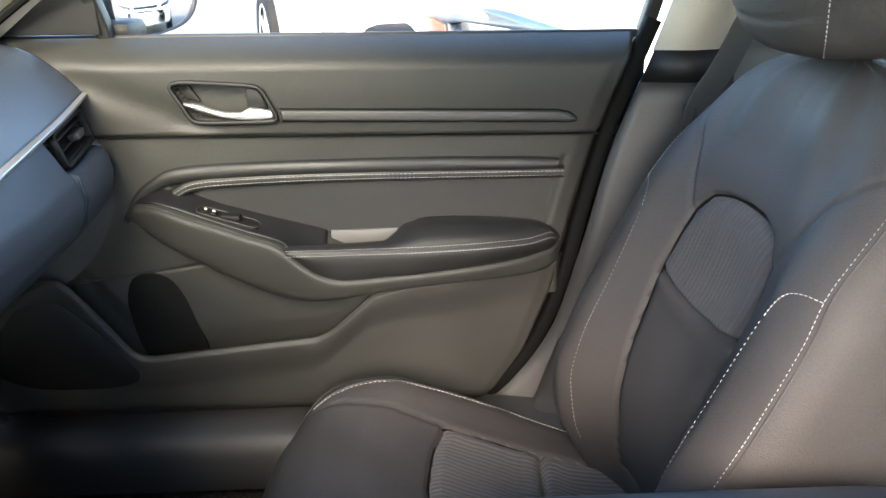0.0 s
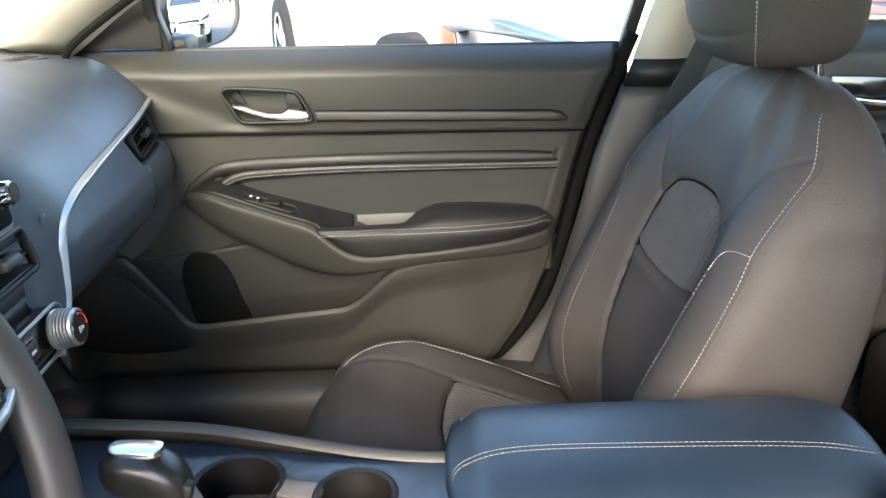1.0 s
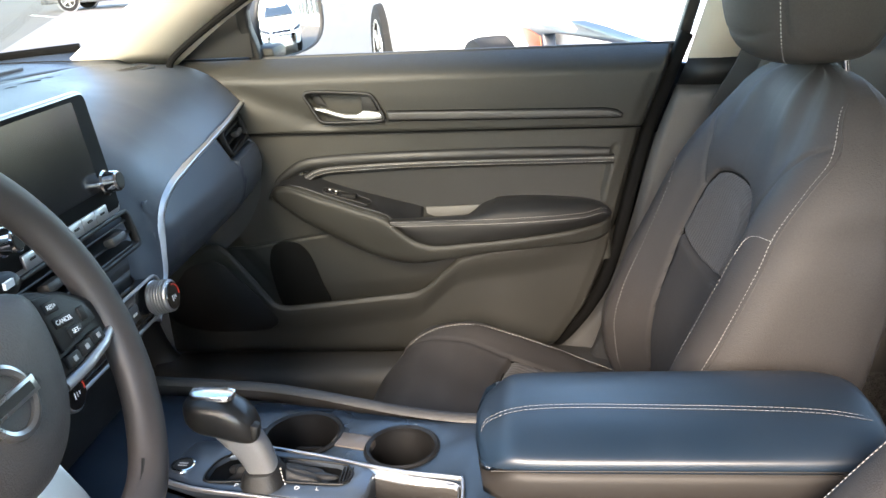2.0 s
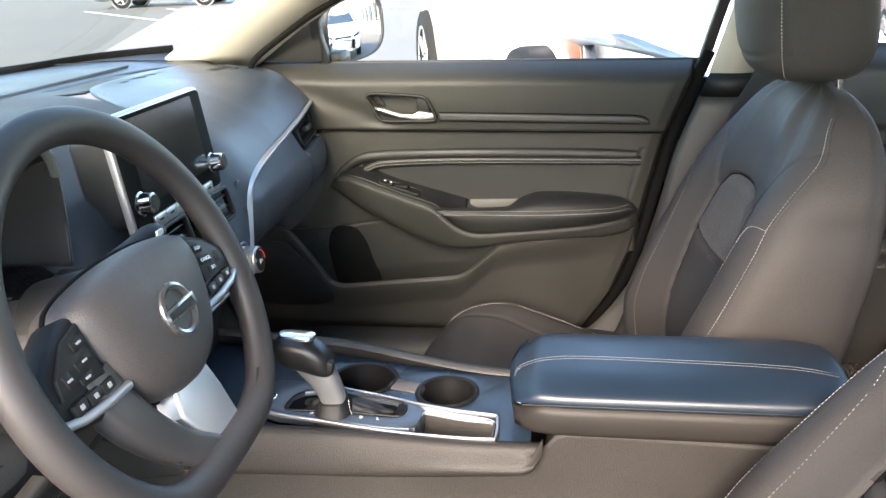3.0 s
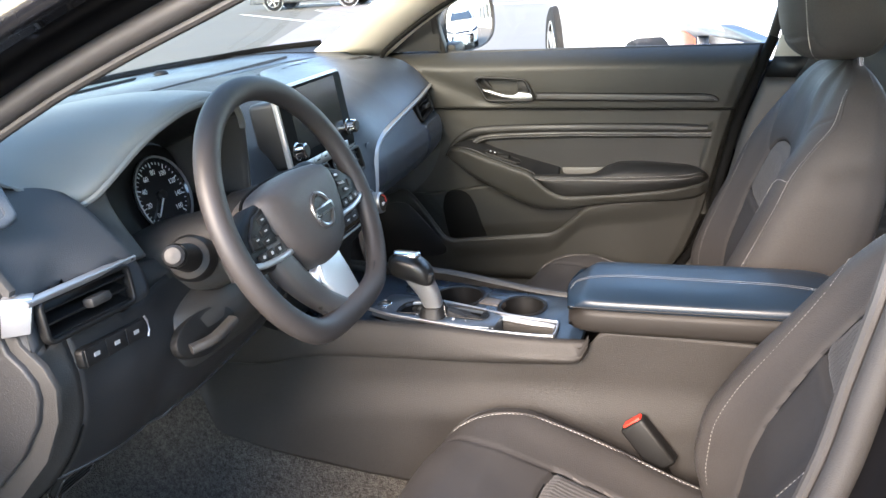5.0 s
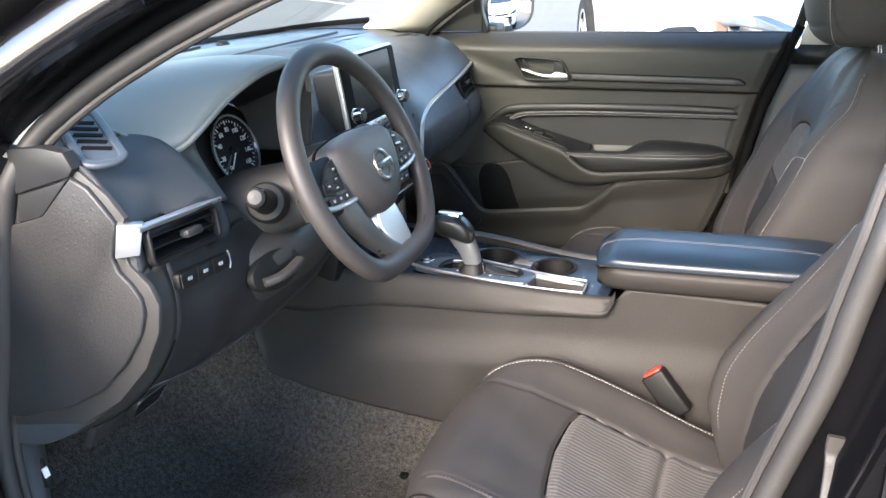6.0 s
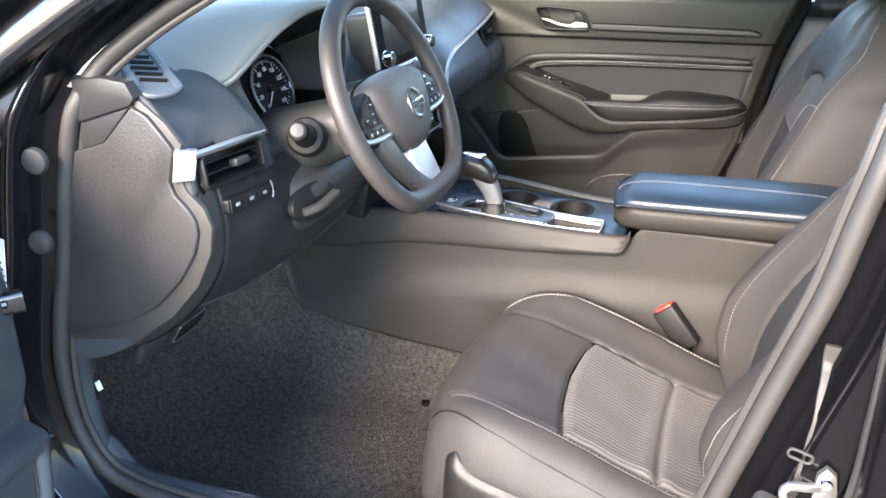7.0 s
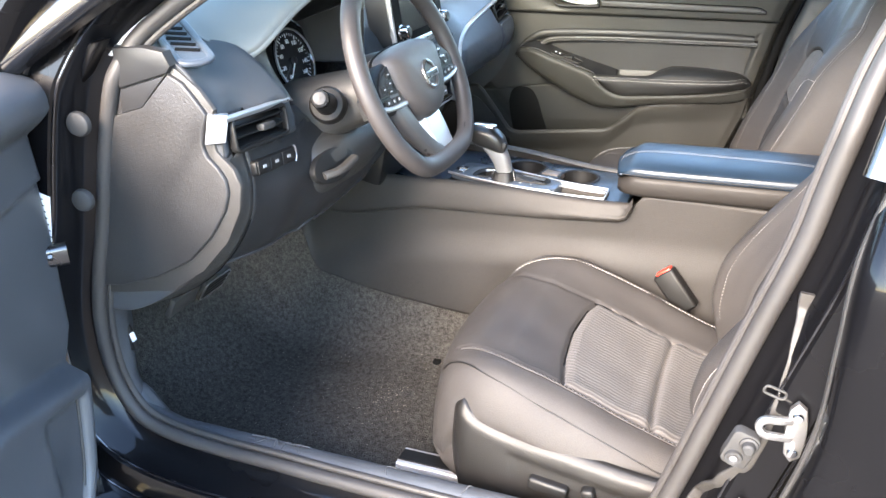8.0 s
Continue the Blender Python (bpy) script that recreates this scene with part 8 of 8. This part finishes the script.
def parked_car(label, paint, at, yaw, length=4.7, suv=0.0, tyre=0.335, slim=0.0):
    """A parked car: body with glasshouse, windows, lamps and wheels; its nose points along its own +x."""
    c = thing("parked_car", label, "car", group="parked cars")
    m = pose(at[0], at[1], 0, 0, 0, yaw)
    hl, h1 = length / 2, 0.30 + suv * 0.06
    xs = np.linspace(-hl, hl, 60)
    top = keyed([(-hl, 0.80 + suv * 0.2), (-hl * 0.85, 1.0 + suv * 0.3), (-hl * 0.5, 1.36 + suv * 0.28), (0.0, 1.44 + suv * 0.25), (hl * 0.22, 1.36 + suv * 0.22), (hl * 0.48, 0.98 + suv * 0.12), (hl * 0.88, 0.82 + suv * 0.12), (hl, 0.55)], xs)
    sh = keyed([(-hl, 0.78), (-hl * 0.85, 0.95), (0, 0.93), (hl * 0.48, 0.92), (hl * 0.88, 0.78), (hl, 0.52)], xs) + suv * 0.10
    wd = keyed([(-hl, 0.66), (-hl * 0.9, 0.82), (-hl * 0.6, 0.90), (hl * 0.6, 0.90), (hl * 0.9, 0.80), (hl, 0.60)], xs)
    wd = wd - slim * step(xs, hl * 0.36, hl * 0.47)
    top = top - 0.45 * slim * step(xs, hl * 0.45, hl * 0.8)
    rows = []
    for x, t, s0, w in zip(xs, top, sh, wd):
        t = max(t, s0 + 0.01)
        half = [(0.0, h1 - 0.06), (w * 0.85, h1 - 0.06), (w * 0.97, h1), (w, (h1 + s0) / 2), (w * 0.985, s0 - 0.05), (w * 0.94, s0), (w * (0.94 - 0.22 * min(1, (t - s0) / 0.45)), s0 + (t - s0) * 0.85), (w * 0.55 * (0.94 if t - s0 > 0.2 else 1.2), t - 0.01), (0.0, t)]
        r = spline(half, 30)
        rows.append(np.concatenate([np.stack([np.full(30, x), r[:, 0], r[:, 1]], 1), np.stack([np.full(30, x), -r[:, 0], r[:, 1]], 1)[::-1][1:-1]]))
    P = np.array(rows)
    P = P @ np.array(m.to_3x3()).T + np.array(m.translation)
    body = grid("body", P, paint, c, "", closed_u=False, closed_v=True)
    for sg in (-1, 1):
        for wx in (-hl * 0.58, hl * 0.60):
            wmx = m @ axes((wx, sg * (0.86 if slim else 0.80), tyre), (1, 0, 0), (0, 0, 1) if sg < 0 else (0, 0, -1)) @ Matrix.Diagonal((tyre / 0.335, tyre / 0.335, 1, 1))
            ty = turned("tyre", [(0.22, 0.095), (0.29, 0.105), (0.325, 0.09), (0.335, 0.05), (0.335, -0.06), (0.22, -0.08)], wmx, M_TYRE, c, "black tyre", 40)
            turned("rim", [(0.222, 0.094), (0.215, 0.085), (0.20, 0.06), (0.06, 0.07), (0, 0.075)], wmx, M_PLASTIC_D, ty, "dark wheel well")
            for k in range(5):
                a = 2 * math.pi * k / 5
                block("spoke", (0.17, 0.045, 0.02), wmx @ pose(0.125 * math.cos(a), 0.125 * math.sin(a), 0.082, 0, 0, math.degrees(a)), M_ALLOY, ty, "", 0.004, 1)
            turned("rim_lip", [(0.205, 0.09), (0.215, 0.10), (0.225, 0.098), (0.228, 0.085)], wmx, M_ALLOY, ty, "alloy rim")
            if not slim:
                turned("wheel_arch", [(0.345, 0.093), (0.375, 0.097), (0.385, 0.08)], wmx, M_PLASTIC_D if suv else paint, c, "wheel arch", 40)
        if slim:
            continue
        hp = [(hl * 0.98, sg * 0.50, 0.60), (hl * 0.93, sg * 0.74, 0.665), (hl * 0.84, sg * 0.855, 0.72), (hl * 0.72, sg * 0.888, 0.775)]
        hs_ = spline([m @ Vector((p[0], p[1] * (1 - 0.40 * (slim > 0)), p[2])) for p in hp], 24)
        hs_[:, 2] += suv * 0.1
        lm = sweep("headlamp", hs_, rrect(0.05, 0.10, 0.02), M_LENS, c, "swept clear headlamp", scale=np.interp(np.linspace(0, 1, 24), [0, 0.3, 0.7, 1], [0.8, 1.0, 0.8, 0.15]))
        sweep("amber_marker", hs_[13:20] + np.array((m.to_3x3() @ Vector((0.0, sg * 0.014, -0.012))).to_tuple()), rrect(0.035, 0.05, 0.015), M_ORANGE, lm, "amber side marker", scale=np.linspace(1, 0.5, 7))
        wz = [(-hl * 0.50, 0.99), (hl * 0.36, 0.99), (hl * 0.14, 1.27), (-hl * 0.36, 1.27)]
        wv = [m @ Vector((x, sg * (0.90 - 0.22 * (z - 0.93) / 0.45 - 0.03), z + suv * 0.15)) for x, z in wz]
        bm = bmesh.new()
        bm.faces.new([bm.verts.new(v) for v in wv])
        ex = bmesh.ops.extrude_face_region(bm, geom=bm.faces[:])
        bmesh.ops.translate(bm, verts=[g for g in ex["geom"] if isinstance(g, bmesh.types.BMVert)], vec=m.to_3x3() @ Vector((0, sg * 0.03, 0)))
        part("side_window", bm, M_DARKGLASS, c, "dark side window")
    block("grille", (0.04, 0.8, 0.16), m @ pose(hl * 0.975, 0, 0.56 + suv * 0.1, 0, -14), M_GLOSS, c, "black front grille", 0.02)
    block("plate", (0.012, 0.30, 0.14), m @ pose(hl * 0.99, 0, 0.42 + suv * 0.05), M_PAPER, c, "blank white number plate", 0.004)
    wsx = [(hl * 0.46, 0.70, 0.985), (hl * 0.46, -0.70, 0.985), (hl * 0.24, -0.55, 1.33), (hl * 0.24, 0.55, 1.33)]
    bm = bmesh.new()
    bm.faces.new([bm.verts.new(m @ Vector((x, y, z + suv * 0.16))) for x, y, z in wsx])
    ex = bmesh.ops.extrude_face_region(bm, geom=bm.faces[:])
    bmesh.ops.translate(bm, verts=[g for g in ex["geom"] if isinstance(g, bmesh.types.BMVert)], vec=m.to_3x3() @ Vector((0.03, 0, 0.03)))
    part("windscreen", bm, M_DARKGLASS, c, "dark windscreen")
    return c


near_car = parked_car("white parked car with amber side marker beside the black car", M_WHITE, (0.18, 5.00), -72, 5.6, 0.5, 0.40, 0.34)
LM = axes((0.012, 3.50, 0.0), (0.381, -1.5, 0), (0, 0, 1))
lens = [(0.018, 0.822), (0.169, 0.849), (0.51, 0.842), (0.803, 0.846), (0.933, 0.857), (0.948, 0.867), (0.848, 0.891), (1.111, 0.887), (1.379, 0.878), (1.609, 0.874), (1.50, 0.856), (1.056, 0.842), (0.626, 0.823), (0.43, 0.800), (0.46, 0.70), (0.27, 0.68), (0.12, 0.75)]
lamp_ = plate("swept_headlamp", lens[::-1], LM @ pose(0, 0, 0.004), 0.06, M_LENS, near_car, "clear swept headlamp with a hooked brow", 0.006)
plate("amber_marker", [(0.05, 0.80), (0.20, 0.805), (0.40, 0.79), (0.44, 0.71), (0.27, 0.69), (0.13, 0.75)][::-1], LM @ pose(0, 0, 0.012), 0.02, M_ORANGE, lamp_, "amber side marker", 0.003)
parked_car("red brown parked car behind the white one", M_BROWN, (3.9, 8.2), -100)
parked_car("grey parked car across the lot", M_GREYCAR, (-13.6, 26.8), 8)
parked_car("white parked car behind, seen in the side mirror", M_WHITE, (8.6, 2.05), 186, 4.7, 1.0)


for a, b in (((-15.5, 24.6), (-6.0, 14.6)), ((-12.6, 24.5), (-5.5, 15.5)), ((-9.5, 24.2), (-4.0, 21.0)), ((-16.0, 30.0), (-2.0, 24.0))):
    d_ = (Vector(b) - Vector(a)).normalized()
    n_ = Vector((-d_.y, d_.x)) * 0.06
    q_ = [(Vector(a) + n_), (Vector(b) + n_), (Vector(b) - n_), (Vector(a) - n_)]
    tagged(plate("bay_line", [tuple(v) for v in q_][::-1], pose(0, 0, 0.006), 0.004, M_LINE), "worn white bay line painted on the asphalt", "road marking", kind="structure")

# building with tall windows beside the lot
bld = thing("showroom", "pale building with tall white-framed windows", "building")
block("facade", (34, 0.4, 0.9), pose(28, 8.0, 0.45), M_WALL, bld, "pale lower wall", 0.02)
block("facade", (34, 0.4, 2.5), pose(28, 8.0, 7.0), M_WALL, bld, "pale upper wall", 0.02)
for i in range(15):
    block("mullion", (0.18, 0.18, 5.0), pose(12 + 2.1 * i, 7.9, 3.3), M_FRAME, bld, "white window mullion", 0.02)
    if i < 14:
        block("pane", (1.92, 0.03, 4.9), pose(13.05 + 2.1 * i, 8.0, 3.3), M_DARKGLASS, bld, "dark window pane", 0.004)
        for zz in (2.4, 4.2):
            block("transom", (1.92, 0.14, 0.10), pose(13.05 + 2.1 * i, 7.9, zz), M_FRAME, bld, "", 0.01)
